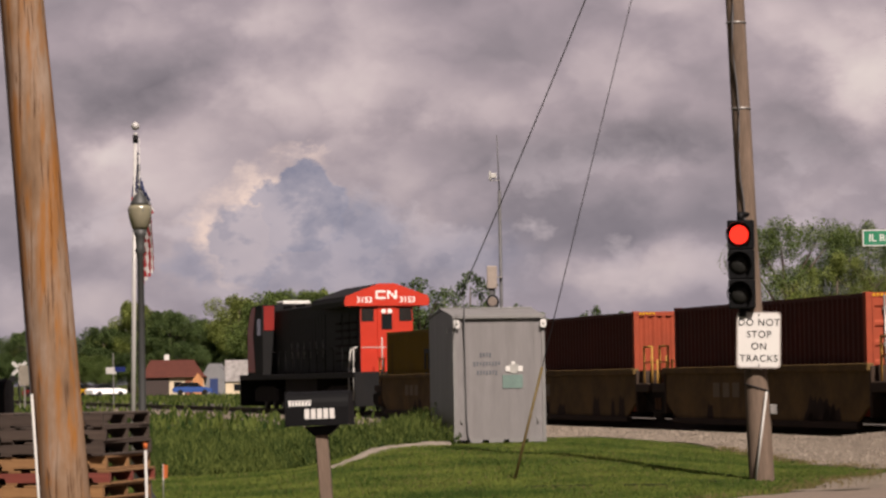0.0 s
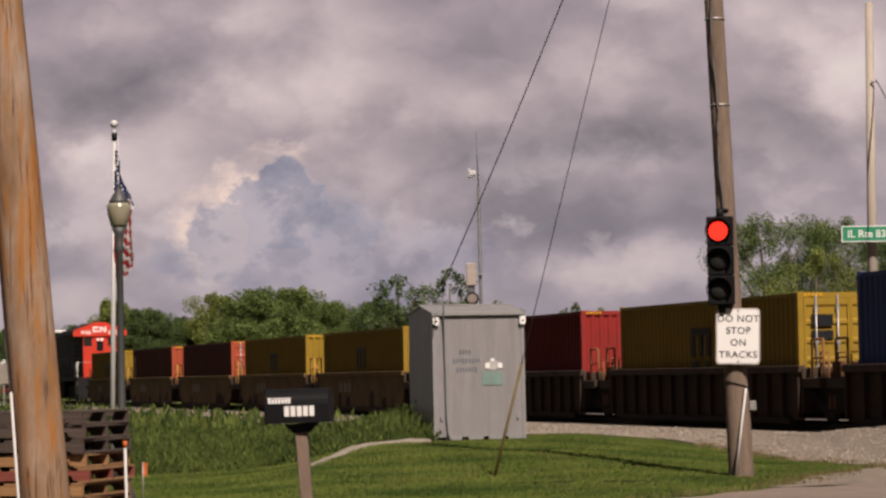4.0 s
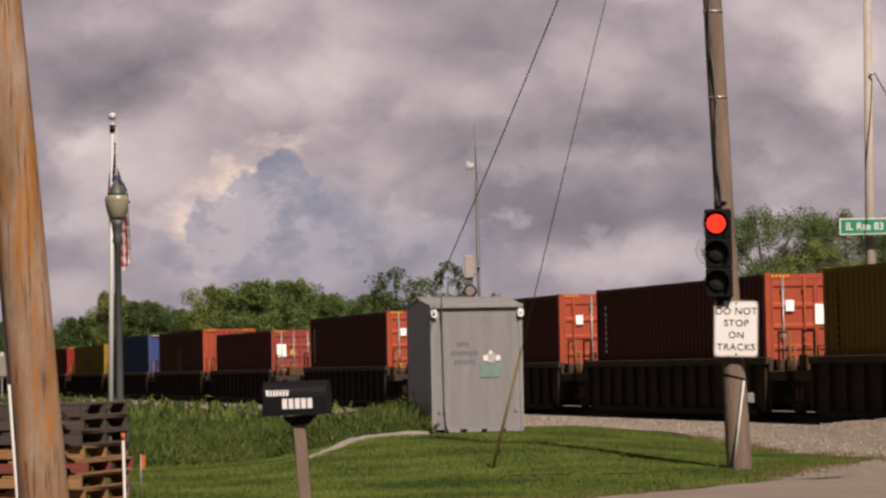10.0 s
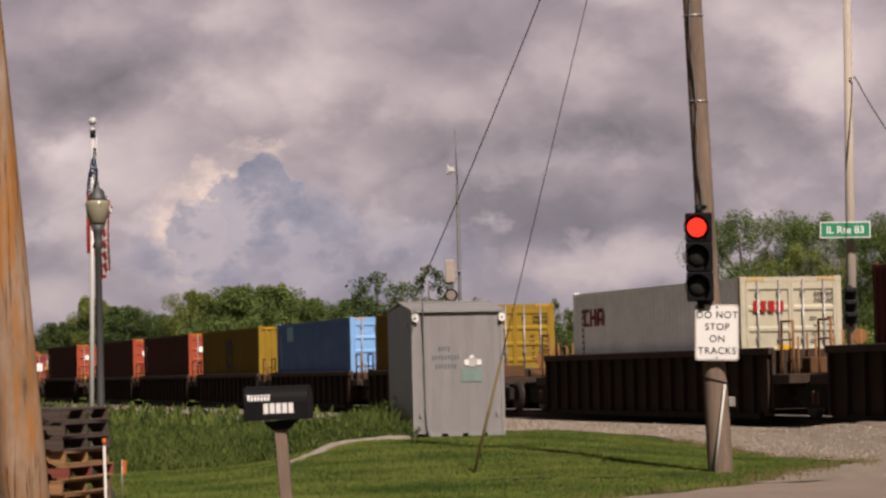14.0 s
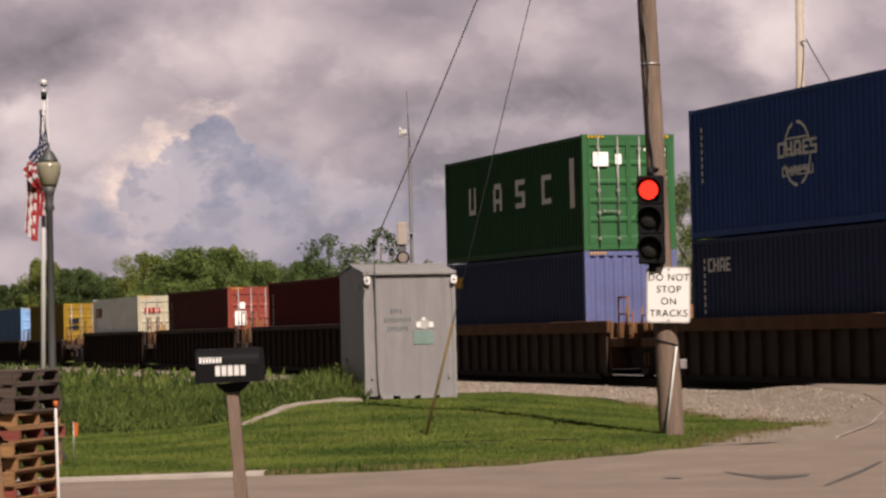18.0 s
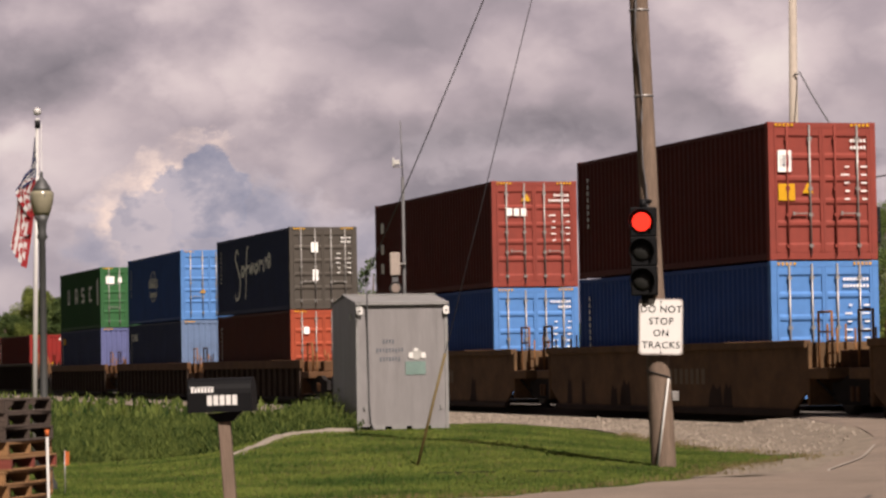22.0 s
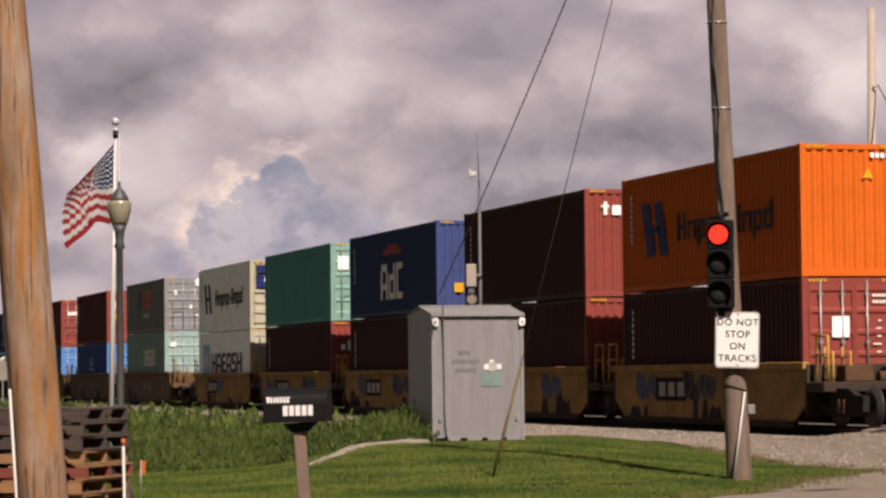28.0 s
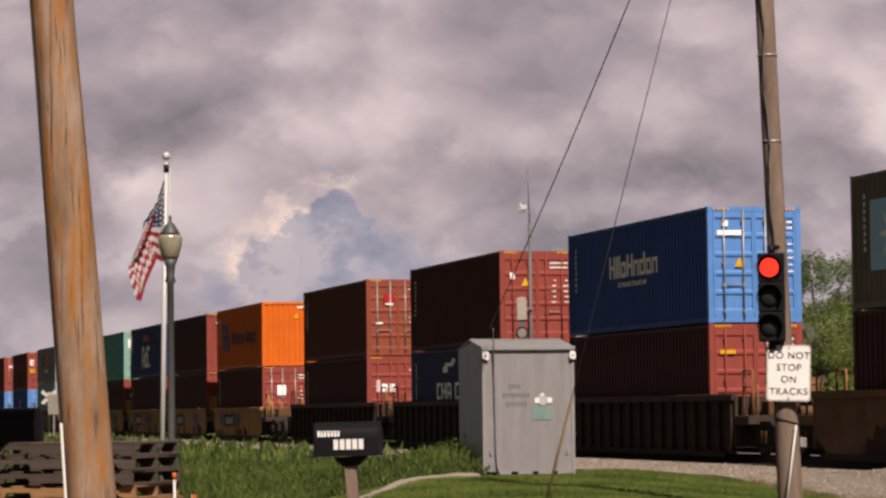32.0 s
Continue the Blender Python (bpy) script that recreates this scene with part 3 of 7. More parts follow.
# raised paving of the crossing, with a rounded shoulder
bm = bmesh.new()
rows = []
for k in range(25):
    y = 45.6 + 15.2 * k / 24
    x = 6.42 + 0.62 * smooth((y - 43.5) / 6) + 0.04 * noise.noise((y * 0.7, 1, 2))
    top = 0.04 + 0.20 * smooth((y - 44) / 12)
    back = 12.4 - max(0.0, y - 54.5) * 0.55
    rows.append([(x - 0.30, y, -0.12), (x - 0.12, y, top - 0.10), (x - 0.02, y, top - 0.03), (x + 0.12, y, top)] + [(x + 0.12 + (back - x) * f, y, top + 0.01) for f in (0.25, 0.5, 0.75, 1.0)])
tagged(part("crossing_apron", sheet(bm, rows), ASPHALT), "raised asphalt ramp up to the rails", "pavement", kind="structure")
ruled("gravel_verge", [on_track(s, q) for s, q in ((56.0, 5.3), (58, 5.3), (62, 5.8), (68, 6.2), (76, 6.0), (84, 5.4), (100, 4.6), (160, 4.0))],
      [on_track(s, 1.4) for s in (56.0, 58, 62, 68, 76, 84, 100, 160)], 0.018, GRAVEL, "pale crushed-stone verge beside the track", "gravel", 100, 16)
LAWN_SIDE = [(2.45, 62.0), (3.2, 56.5), (3.6, 51.0), (3.9, 48.4), (4.15, 46.4), (4.7, 44.2), (5.25, 42.85), (4.87, 41.9), (4.5, 40.9), (4.1, 40.3), (3.7, 39.0), (3.4, 37.2), (3.0, 35.9)]
ruled("gravel_apron", LAWN_SIDE, [(6.7, 62.0), (7.1, 57), (7.1, 52.0), (7.05, 49.5), (6.9, 47), (6.6, 45.2), (6.25, 43.6), (5.85, 42.4), (5.45, 41.3), (5.1, 39.6), (4.68, 37.6), (4.28, 36.6), (3.3, 36.0)], 0.016, GRAVEL,
      "dusty gravel apron beside the crossing road", "gravel", 240, 20, 0.22)
# oily bed, with the shade under the train put into its dark tone
ruled("ballast_bed", [on_track(s, 2.6) for s in (-120, 46, 58, 120, 300, 900)], [on_track(s, -9.0) for s in (-120, 46, 58, 120, 300, 900)], 0.02, BALLAST,
      "grey ballast bed under the railway track", "ballast", 120, 6)
# pale gravel strip that bends round the weeds to the hut
STRIP = [(-3.35, 43.8), (-3.22, 45.4), (-3.12, 47.4), (-2.98, 49.4), (-2.66, 50.7), (-2.25, 51.4), (-1.75, 51.8)]
bm = bmesh.new()
rows = []
for k in range(31):
    f = k / 30 * (len(STRIP) - 1)
    i = min(int(f), len(STRIP) - 2)
    p = Vector(STRIP[i]).lerp(Vector(STRIP[i + 1]), f - i)
    z = land(p.x, p.y)
    h = 0.03 + 0.045 * smooth(f / 3.5) + 0.02 * noise.noise((p.x * 5, p.y * 3, 4))
    rows.append([(p.x + 0.10, p.y - 0.60, z - 0.05), (p.x + 0.08, p.y - 0.4, z + h * 0.5), (p.x + 0.04, p.y - 0.15, z + h), (p.x - 0.05, p.y + 0.25, z + h * 0.9), (p.x - 0.10, p.y + 0.5, z - 0.08)])
tagged(part("gravel_strip", sheet(bm, rows), GRAVEL_PALE), "low pale gravel bank between lawn and weeds", "gravel bank", kind="structure")

# kerb along the lawn, road markings and patches
def kerb():
    bm = bmesh.new()
    pts = [(-9.0, 29.85), (-6.5, 30.0), (-4.1, 30.12), (-3.1, 30.35), (-2.45, 30.55), (-2.05, 30.75)]
    rows = []
    for x, y in pts:
        z = land(x, y)
        rows.append([(x, y - 0.02, z - 0.1), (x, y, z + 0.04), (x + 0.01, y + 0.04, z + 0.055), (x + 0.02, y + 0.26, z + 0.055), (x + 0.02, y + 0.28, z - 0.1)])
    return tagged(part("kerb", sheet(bm, rows), CONCRETE), "low pale concrete kerb between road and lawn", "kerb", kind="structure")


kerb()
# dark streaks along the lawn
LAWN_STREAK = surface("dark_streak", (0.012, 0.016, 0.005), 0.95, 0, 0.4, 6, 0.4, spec=0.02)
for k, (xa, xb, y) in enumerate(((1.92, 2.30, 37.95), (0.88, 1.66, 36.75), (-0.30, 0.60, 36.95))):
    rows = []
    for i in range(13):
        f = i / 12
        x, w = xa + (xb - xa) * f, 0.22 * math.sin(math.pi * f) ** 0.5 + 0.02
        yy = y + 0.12 * noise.noise((x * 2, y, 1))
        rows.append([(x, yy + w * v, land(x, yy + w * v) + 0.016) for v in (-1, 0, 1)])
    tagged(part("rut", sheet(bmesh.new(), rows), LAWN_STREAK), "dark streak in the lawn", "rut", kind="structure")
LINE = [(4.73, 36.9), (5.32, 39.3), (5.80, 41.3), (6.35, 43.9)]
ruled("road_line", LINE, [(x + 0.036, y - 0.02) for x, y in LINE], 0.045, CONCRETE, "worn white road edge line", "road marking", 20, 2)
PATCH = surface("tar_patch", (0.0406, 0.0352, 0.0314), 0.85, 0, 0.25, 2)
for pts, dx, dy in ((((2.66, 29.4), (2.76, 28.9), (2.93, 28.35), (3.15, 28.35), (3.4, 28.45)), -0.02, -0.7), (((1.97, 28.4), (2.06, 28.4), (2.14, 28.35)), 0.0, -0.3),
                    (((4.92, 37.0), (5.05, 37.0), (5.16, 36.9)), 0.0, -0.4), (((4.51, 35.2), (4.65, 35.2), (4.8, 35.05)), 0.0, -0.35), (((3.28, 26.4), (3.75, 28.2), (4.03, 29.2), (4.39, 30.7)), 0.02, -0.16)):
    ruled("tar_patch", list(pts), [(x + dx + 0.02 * (k % 2), y + dy * math.sin(math.pi * (k + 0.6) / (len(pts) + 0.2))) for k, (x, y) in enumerate(pts)], 0.017, PATCH, "dark tar repair in the road", "road patch", 10, 2)

# ---- railway track ----
track = thing("railway_track", Matrix.Translation((*on_track(0, 0), 0)) @ pose(0, 0, 0, 0, 0, TURN), "steel rails on dark wooden sleepers in ballast", "railway track")
tagged(track, kind="structure")
for side in (0.7175, -0.7175):
    bm = bmesh.new()
    prof = [(-0.07, 0.03), (0.07, 0.03), (0.07, 0.045), (0.012, 0.07), (0.012, 0.15), (0.036, 0.165), (0.036, RAIL), (-0.036, RAIL), (-0.036, 0.165), (-0.012, 0.15), (-0.012, 0.07), (-0.07, 0.045)]
    sheet(bm, [[(s, side + y, z) for y, z in prof + prof[:1]] for s in (-150, 0, 200, 500, 900)])
    part("rail", bm, RAIL_STEEL, track)
tie = mesh_of("sleeper", box(bmesh.new(), -0.115, 0.115, -1.3, 1.3, -0.10, 0.052, 0.01))
for k in range(220):
    s = 58.5 + 0.55 * k
    place("sleeper", tie, TIE, track, pose(s, random.uniform(-0.03, 0.03), 0, 0, 0, random.uniform(-1, 1)))

def lawn_edge(y):
    """Where the lawn ends towards the crossing."""
    for (xa, ya), (xb, yb) in zip(LAWN_SIDE, LAWN_SIDE[1:]):
        if yb <= y <= ya:
            return xa + (xb - xa) * (y - ya) / (yb - ya)
    return 2.4 if y > 62 else 3.5


# loose stones on the verge
bm = bmesh.new()
rs = random.Random(5)
for k in range(15000):
    s = 40 + 60 * rs.random() ** 1.2
    q = rs.uniform(1.9, 5.9 if s > 57 else 15)
    x, y = on_track(s, q)
    if s <= 57 and not lawn_edge(y) + 0.05 < x < min(6.9, 3.4 + (y - 37.0) * 0.31):
        continue
    z, r = land(x, y) + 0.02, rs.uniform(0.012, 0.034) * (1.7 if rs.random() < 0.02 else 1.0)
    vs = [bm.verts.new((x + r * rs.uniform(0.6, 1.2) * math.cos(a), y + r * rs.uniform(0.6, 1.2) * math.sin(a), z + h * r))
          for a, h in ((0.3, 0), (2.2, 0), (4.3, 0), (1.1, 0.9), (3.9, 0.8))]
    for i, j, l in ((0, 1, 3), (1, 2, 4), (2, 0, 3), (1, 4, 3), (2, 3, 4)):
        bm.faces.new((vs[i], vs[j], vs[l]))
tagged(part("ballast_stones", bm, STONE), "loose pale ballast stones beside the track", "stones", kind="stuff")

# ---- signal hut ----
def signal_hut():
    m = Matrix.Translation((-1.66, 52.77, 0.22)) @ pose(0, 0, 0, 0, 0, 16.49)
    hut = thing("signal_hut", m, "grey galvanised steel railway signal hut with a low gable roof", "signal hut")
    W, Dp, H = 1.72, 1.72, 2.31
    boxed("front_panel", (0.02, W - 0.02, 0.0, 0.03, 0.07, H), GALV, hut)
    boxed("back_panel", (0.02, W - 0.02, Dp - 0.03, Dp, 0.07, H), GALV, hut)
    for x in (0.0, W - 0.03):
        bm = bmesh.new()
        vs = [(x, 0.0, 0.07), (x, Dp, 0.07), (x, Dp, H), (x, Dp / 2, H + 0.11), (x, 0, H)]
        a = [bm.verts.new(v) for v in vs]
        b = [bm.verts.new((v[0] + 0.03, v[1], v[2])) for v in vs]
        for k in range(5):
            bm.faces.new((a[k], a[(k + 1) % 5], b[(k + 1) % 5], b[k]))
        bm.faces.new(a)
        bm.faces.new(b[::-1])
        part("side_panel", bm, GALV, hut)
    for y0, y1, s in ((-0.04, Dp / 2, 1), (Dp / 2, Dp + 0.04, -1)):
        bm = bmesh.new()
        za, zb = (H - 0.02, H + 0.135) if s > 0 else (H + 0.135, H - 0.02)
        vs = [(-0.015, y0, za), (W + 0.015, y0, za), (W + 0.015, y1, zb), (-0.015, y1, zb)]
        a = [bm.verts.new(v) for v in vs]
        b = [bm.verts.new((v[0], v[1], v[2] + 0.03)) for v in vs]
        for k in range(4):
            bm.faces.new((a[k], a[(k + 1) % 4], b[(k + 1) % 4], b[k]))
        bm.faces.new(a[::-1])
        bm.faces.new(b)
        part("roof_panel", bm, GALV_TRIM, hut)
    boxed("eave_trim", (-0.02, W + 0.02, -0.065, -0.035, H - 0.045, H + 0.02), GALV_TRIM, hut, bevel=0.004)
    boxed("ridge_cap", (-0.02, W + 0.02, Dp / 2 - 0.06, Dp / 2 + 0.06, H + 0.155, H + 0.18), GALV_TRIM, hut, bevel=0.01)
    for x in (0.0, W - 0.05):
        boxed("corner_trim", (x - 0.004, x + 0.055, -0.022, -0.002, 0.0, H - 0.03), GALV_TRIM, hut)
    boxed("door_seam", (W - 0.20, W - 0.19, -0.006, -0.001, 0.12, H - 0.10), GALV_TRIM, hut)
    boxed("door_edge", (0.19, 0.205, -0.010, -0.001, 0.10, H - 0.08), GALV_TRIM, hut)
    for x in (0.22, 0.62, 1.0, 1.36):
        boxed("sill_plate", (x + 0.03, x + 0.30, -0.012, 0.04, 0.02, 0.085), GALV_TRIM, hut)
    for x, y in ((0.12, 0.12), (W - 0.12, 0.12), (0.12, Dp - 0.12), (W - 0.12, Dp - 0.12)):
        boxed("foot", (x - 0.08, x + 0.08, y - 0.08, y + 0.08, -0.30, 0.08), UNDER, hut)
    for x in (0.055, W - 0.035):
        bm = bmesh.new()
        prism(bm, [(x - 0.055, H - 0.19), (x - 0.03, H - 0.215), (x + 0.03, H - 0.215), (x + 0.055, H - 0.19), (x + 0.055, H - 0.09), (x + 0.03, H - 0.065), (x - 0.03, H - 0.065), (x - 0.055, H - 0.09)], -0.085, -0.066)
        lug = part("lifting_lug", bm, SIGNWHITE, hut, "white painted lifting lug")
        bm = bmesh.new()
        rod(bm, (x, -0.089, H - 0.15), (x, -0.084, H - 0.15), 0.020, n=12)
        part("eyelet", bm, BLACK_METAL, lug)
    boxed("latch_plate", (-0.012, 0.0, 0.30, 0.36, H - 0.30, H - 0.20), SIGNWHITE, hut, "small white plate")
    for x in (0.14, W - 0.14):
        boxed("hinge", (x - 0.02, x + 0.02, -0.035, 0.0, 0.38, 0.45), GALV_TRIM, hut)
    # warning lettering, too faint to read, and a notice
    for row, (x0, n) in enumerate(((0.50, 4), (0.38, 9), (0.44, 7))):
        z = 1.56 - 0.16 * row
        for k in range(n):
            boxed("stencil_bar", (x0 + 0.058 * k, x0 + 0.058 * k + 0.034, -0.006, -0.002, z + 0.01 * (k % 3), z + 0.085), surface("faded_stencil", (0.068, 0.072, 0.082), 0.7), hut, "faded blue-grey stencilled bar")
    boxed("notice", (0.92, 1.30, -0.012, -0.002, 1.00, 1.24), surface("notice_green", (0.092, 0.138, 0.122), 0.6), hut, "faded green notice")
    bm = bmesh.new()
    rod(bm, (1.13, -0.014, 1.36), (1.13, -0.004, 1.36), 0.10, 0.10, 20)
    part("round_notice", bm, surface("notice_pale", (0.249, 0.244, 0.227), 0.6), hut, "pale round sticker")
    for x0, x1, z0, z1 in ((0.98, 1.06, 1.30, 1.40), (1.22, 1.30, 1.30, 1.40), (1.09, 1.15, 1.43, 1.48)):
        boxed("sticker", (x0, x1, -0.018, -0.008, z0, z1), SIGNWHITE, hut, "worn white sticker")
    bm = bmesh.new()
    tube(bm, [(0.36, -0.06, -0.01), (0.29, -0.05, 0.03), (0.245, -0.04, 0.14), (0.222, -0.035, 0.5), (0.215, -0.035, 1.3), (0.205, -0.04, 1.9), (0.195, -0.085, 2.2), (0.195, -0.09, 2.45), (0.195, -0.09, 2.66)], 0.014, 8)
    part("conduit", bm, CABLE, hut, "dark service cable and conduit")
    boxed("foundation_block", (-0.22, 0.02, -0.03, 0.2, -0.32, 0.02), surface("rusty_block", (0.108, 0.0541, 0.0271), 0.85), hut, "rusty brown footing block")
    return hut


signal_hut()

# radio mast with a meter box behind the hut
def service_mast():
    m = thing("service_mast", Matrix.Translation((-0.80, 54.9, land(-0.8, 54.9))), "thin grey antenna mast with a meter box and round meter", "antenna mast")
    bm = bmesh.new()
    rod(bm, (0, 0, -0.2), (0, 0, 4.7), 0.035, 0.03, 8)
    rod(bm, (0, 0, 4.7), (-0.03, 0, 5.75), 0.014, 0.010, 6)
    part("pole", bm, surface("mast_grey", (0.073, 0.0715, 0.073), 0.6, 0.3), m)
    bm = bmesh.new()
    box(bm, -0.17, -0.05, -0.05, 0.05, 4.93, 5.02, 0.01)
    box(bm, -0.19, -0.15, -0.04, 0.04, 4.90, 5.06, 0.01)
    part("camera_unit", bm, STAKE, m, "small pale sensor on an arm")
    boxed("arm", (-0.18, 0.02, -0.012, 0.012, 4.88, 4.90), STEEL, m)
    boxed("meter_box", (-0.26, -0.07, -0.26, -0.10, 2.84, 3.27), surface("meter_box_grey", (0.216, 0.179, 0.152), 0.6), m, bevel=0.015)
    bm = bmesh.new()
    rod(bm, (-0.16, -0.16, 2.60), (-0.16, -0.30, 2.60), 0.125, 0.125, 20)
    part("meter_rim", bm, BLACK_METAL, m)
    bm = bmesh.new()
    rod(bm, (-0.16, -0.29, 2.60), (-0.16, -0.32, 2.60), 0.095, 0.08, 20)
    part("meter_face", bm, surface("meter_face", (0.141, 0.114, 0.0976), 0.3), m)
    boxed("meter_post", (-0.22, -0.11, -0.22, -0.10, -0.2, 2.86), surface("mast_grey", (0.073, 0.0715, 0.073)), m)
    boxed("bracket", (-0.24, 0.03, -0.13, 0.03, 3.05, 3.08), STEEL, m)
    return m


service_mast()

# ---- traffic signal pole ----
def signal_pole():
    bx, by = 2.84, 38.9
    bz = land(bx, by)
    m = thing("utility_pole", Matrix.Translation((bx, by, bz)), "weathered grey wooden utility pole leaning slightly", "utility pole")
    bm = bmesh.new()
    rows = []
    for k in range(27):
        z = -0.3 + 12.6 * k / 26
        r = 0.128 + 0.040 * (1 - smooth(z / 3.4)) - 0.0006 * z
        cx = -0.0344 * z
        rows.append([(cx + r * (1 + 0.03 * noise.noise((a * 2, z, 1))) * math.cos(a), r * math.sin(a), z) for a in [j * math.tau / 18 for j in range(19)]])
    sheet(bm, rows)
    for f in bm.faces:
        f.smooth = True
    part("shaft", bm, GREYWOOD, m)
    bm = bmesh.new()
    tube(bm, [(-0.0344 * z - 0.055 + 0.022 * math.sin(k * 1.3), -0.150, z) for k, z in enumerate([3.1 + 9.0 * i / 29 for i in range(30)])], 0.013)
    part("riser_cable", bm, CABLE, m, "black riser cable")
    for z in (4.95, 6.1):
        bm = bmesh.new()
        rod(bm, (-0.0344 * z, 0, z - 0.012), (-0.0344 * z, 0, z + 0.012), 0.134, n=18)
        part("steel_band", bm, STEEL, m)
    bm = bmesh.new()
    tube(bm, [(-0.042 + 0.162 * math.cos(a), 0.162 * math.sin(a), 1.235 - 0.05 * math.cos(a)) for a in [k * math.tau / 24 for k in range(24)]], 0.011)
    part("strap", bm, BLACK_METAL, m, "dark strap")
    bm = bmesh.new()
    rod(bm, (-0.10, -0.24, 0.0), (0.075, -0.19, 1.18), 0.016, n=8)
    part("guard_strip", bm, STAKE, m, "white plastic ground wire cover")
    boxed("bracket_box", (0.12, 0.215, -0.08, 0.04, 0.88, 1.01), STEEL, m, "small grey metal box", 0.01)
    # signal head
    t = thing("traffic_signal", Matrix.Translation((bx - 0.235, by - 0.345, bz)) @ pose(0, 0, 0, 0, 0, -7), "black three-lamp traffic signal showing a red light", "traffic signal")
    zc = 3.255
    for k in range(3):
        z = zc - 0.39 * k
        boxed("housing", (-0.175, 0.175, 0.0, 0.20, z - 0.194, z + 0.194), DEEP_BLACK, t, bevel=0.015)
        bm = bmesh.new()
        n = 22
        rows = []
        for y, r in ((0.0, 0.165), (-0.10, 0.168)):
            rows.append([(-0.02 + r * math.cos(a), y - (0.05 * (math.sin(a) > 0) if y else 0), z + r * math.sin(a)) for a in [radians(-30) + j * radians(240) / n for j in range(n + 1)]])
        rows.append([(x * 0.985, y, zz + (z - zz) * 0.02) for x, y, zz in rows[1]])
        rows.append([(x * 0.985, y, zz + (z - zz) * 0.02) for x, y, zz in rows[0]])
        part("visor", sheet(bm, rows), DEEP_BLACK, t)
        bm = bmesh.new()
        turned(bm, [(0.128, 0), (0.125, 0.012), (0.09, 0.035), (0.02, 0.045)], 24)
        bmesh.ops.transform(bm, matrix=Matrix.Translation((-0.02, -0.004, z)) @ pose(0, 0, 0, 90, 0, 0), verts=bm.verts)
        part("lens", bm, RED_GLOW if k == 0 else LENS_DARK, t, "glowing red lens" if k == 0 else "unlit dark lens")
    bm = bmesh.new()
    turned(bm, [(0.158, 0), (0.156, 0.006), (0.122, 0.013), (0.10, 0.013)], 24)
    bmesh.ops.transform(bm, matrix=Matrix.Translation((-0.02, -0.004, zc)) @ pose(0, 0, 0, 90, 0, 0), verts=bm.verts)
    part("lens_rim", bm, DEEP_BLACK, t)
    bm = bmesh.new()
    rod(bm, (0.0, 0.12, zc + 0.18), (0.0, 0.12, zc + 0.30), 0.05, n=10)
    rod(bm, (0.0, 0.12, zc + 0.28), (0.12, 0.30, zc + 0.28), 0.03, n=8)
    part("mount", bm, DEEP_BLACK, t)
    bm = bmesh.new()
    rod(bm, (0.0, 0.12, zc - 1.0), (0.12, 0.30, zc - 1.0), 0.03, n=8)
    rod(bm, (0.0, 0.12, zc - 0.96), (0.0, 0.12, zc - 1.08), 0.05, n=10)
    part("mount", bm, DEEP_BLACK, t)
    # notice
    s = thing("track_sign", Matrix.Translation((bx - 0.018, by - 0.225, bz + 1.865)) @ pose(0, 0, 0, 90, 1.6, 0), "white rectangular sign reading DO NOT STOP ON TRACKS", "road sign")
    bm = bmesh.new()
    w, h, r = 0.292, 0.372, 0.045
    out = []
    for cx, cy, a0 in ((w - r, h - r, 0), (-w + r, h - r, 90), (-w + r, -h + r, 180), (w - r, -h + r, 270)):
        out += [(cx + r * math.cos(radians(a0 + 22.5 * j)), cy + r * math.sin(radians(a0 + 22.5 * j))) for j in range(5)]
    a = [bm.verts.new((x, y, 0)) for x, y in out]
    b = [bm.verts.new((x, y, 0.006)) for x, y in out]
    bm.faces.new(a[::-1])
    bm.faces.new(b)
    for k in range(len(a)):
        bm.faces.new((a[k], a[(k + 1) % len(a)], b[(k + 1) % len(a)], b[k]))
    part("panel", bm, surface("sign_edge", (0.244, 0.216, 0.2), 0.5), s)
    bm = bmesh.new()
    bm.faces.new([bm.verts.new((x * 0.935, y * 0.95, 0.0095)) for x, y in out])
    part("face", bm, SIGNWHITE, s)
    for k, txt in enumerate(("DO NOT", "STOP", "ON", "TRACKS")):
        words("letter", txt, 0.128, MARKBLACK, s, Matrix.Translation((0.002, 0.228 - 0.158 * k, 0.011)), "black capital letter", 0.001, 1.10)
    for y in (0.335, -0.335):
        bm = bmesh.new()
        rod(bm, (0, y, 0.008), (0, y, 0.02), 0.012, n=8)
        part("bolt", bm, BLACK_METAL, s)
    boxed("bracket", (-0.05, 0.05, -0.30, 0.30, -0.05, 0.0), STEEL, s)


signal_pole()

# wires
def wire(name, pts, r, material, label, category="wire"):
    return tagged(part(name, tube(bmesh.new(), pts, r), material), label, category)


def hanging(p, q, sag, n=16):
    p, q = Vector(p), Vector(q)
    return [p.lerp(q, k / n) - Vector((0, 0, sag * 4 * (k / n) * (1 - k / n))) for k in range(n + 1)]


wire("service_wire", hanging((-1.515, 52.68, 2.88), (2.47, 38.9, 10.9), 0.18), 0.011, WIRE, "dark electric service wire hanging from pole to hut")
wire("guy_wire", [(-0.45, 38.47, -0.02), (2.46, 38.88, 11.05)], 0.0066, GUY, "thin steel guy wire")
bm = bmesh.new()
d = Vector((2.46 + 0.45, 0.41, 11.07)).normalized()
rod(bm, Vector((-0.45, 38.46, -0.02)), Vector((-0.45, 38.46, -0.02)) + d * 1.62, 0.019, n=8)
tagged(part("guy_guard", bm, GUARD), "dull yellow plastic guard round a guy wire", "guy guard")

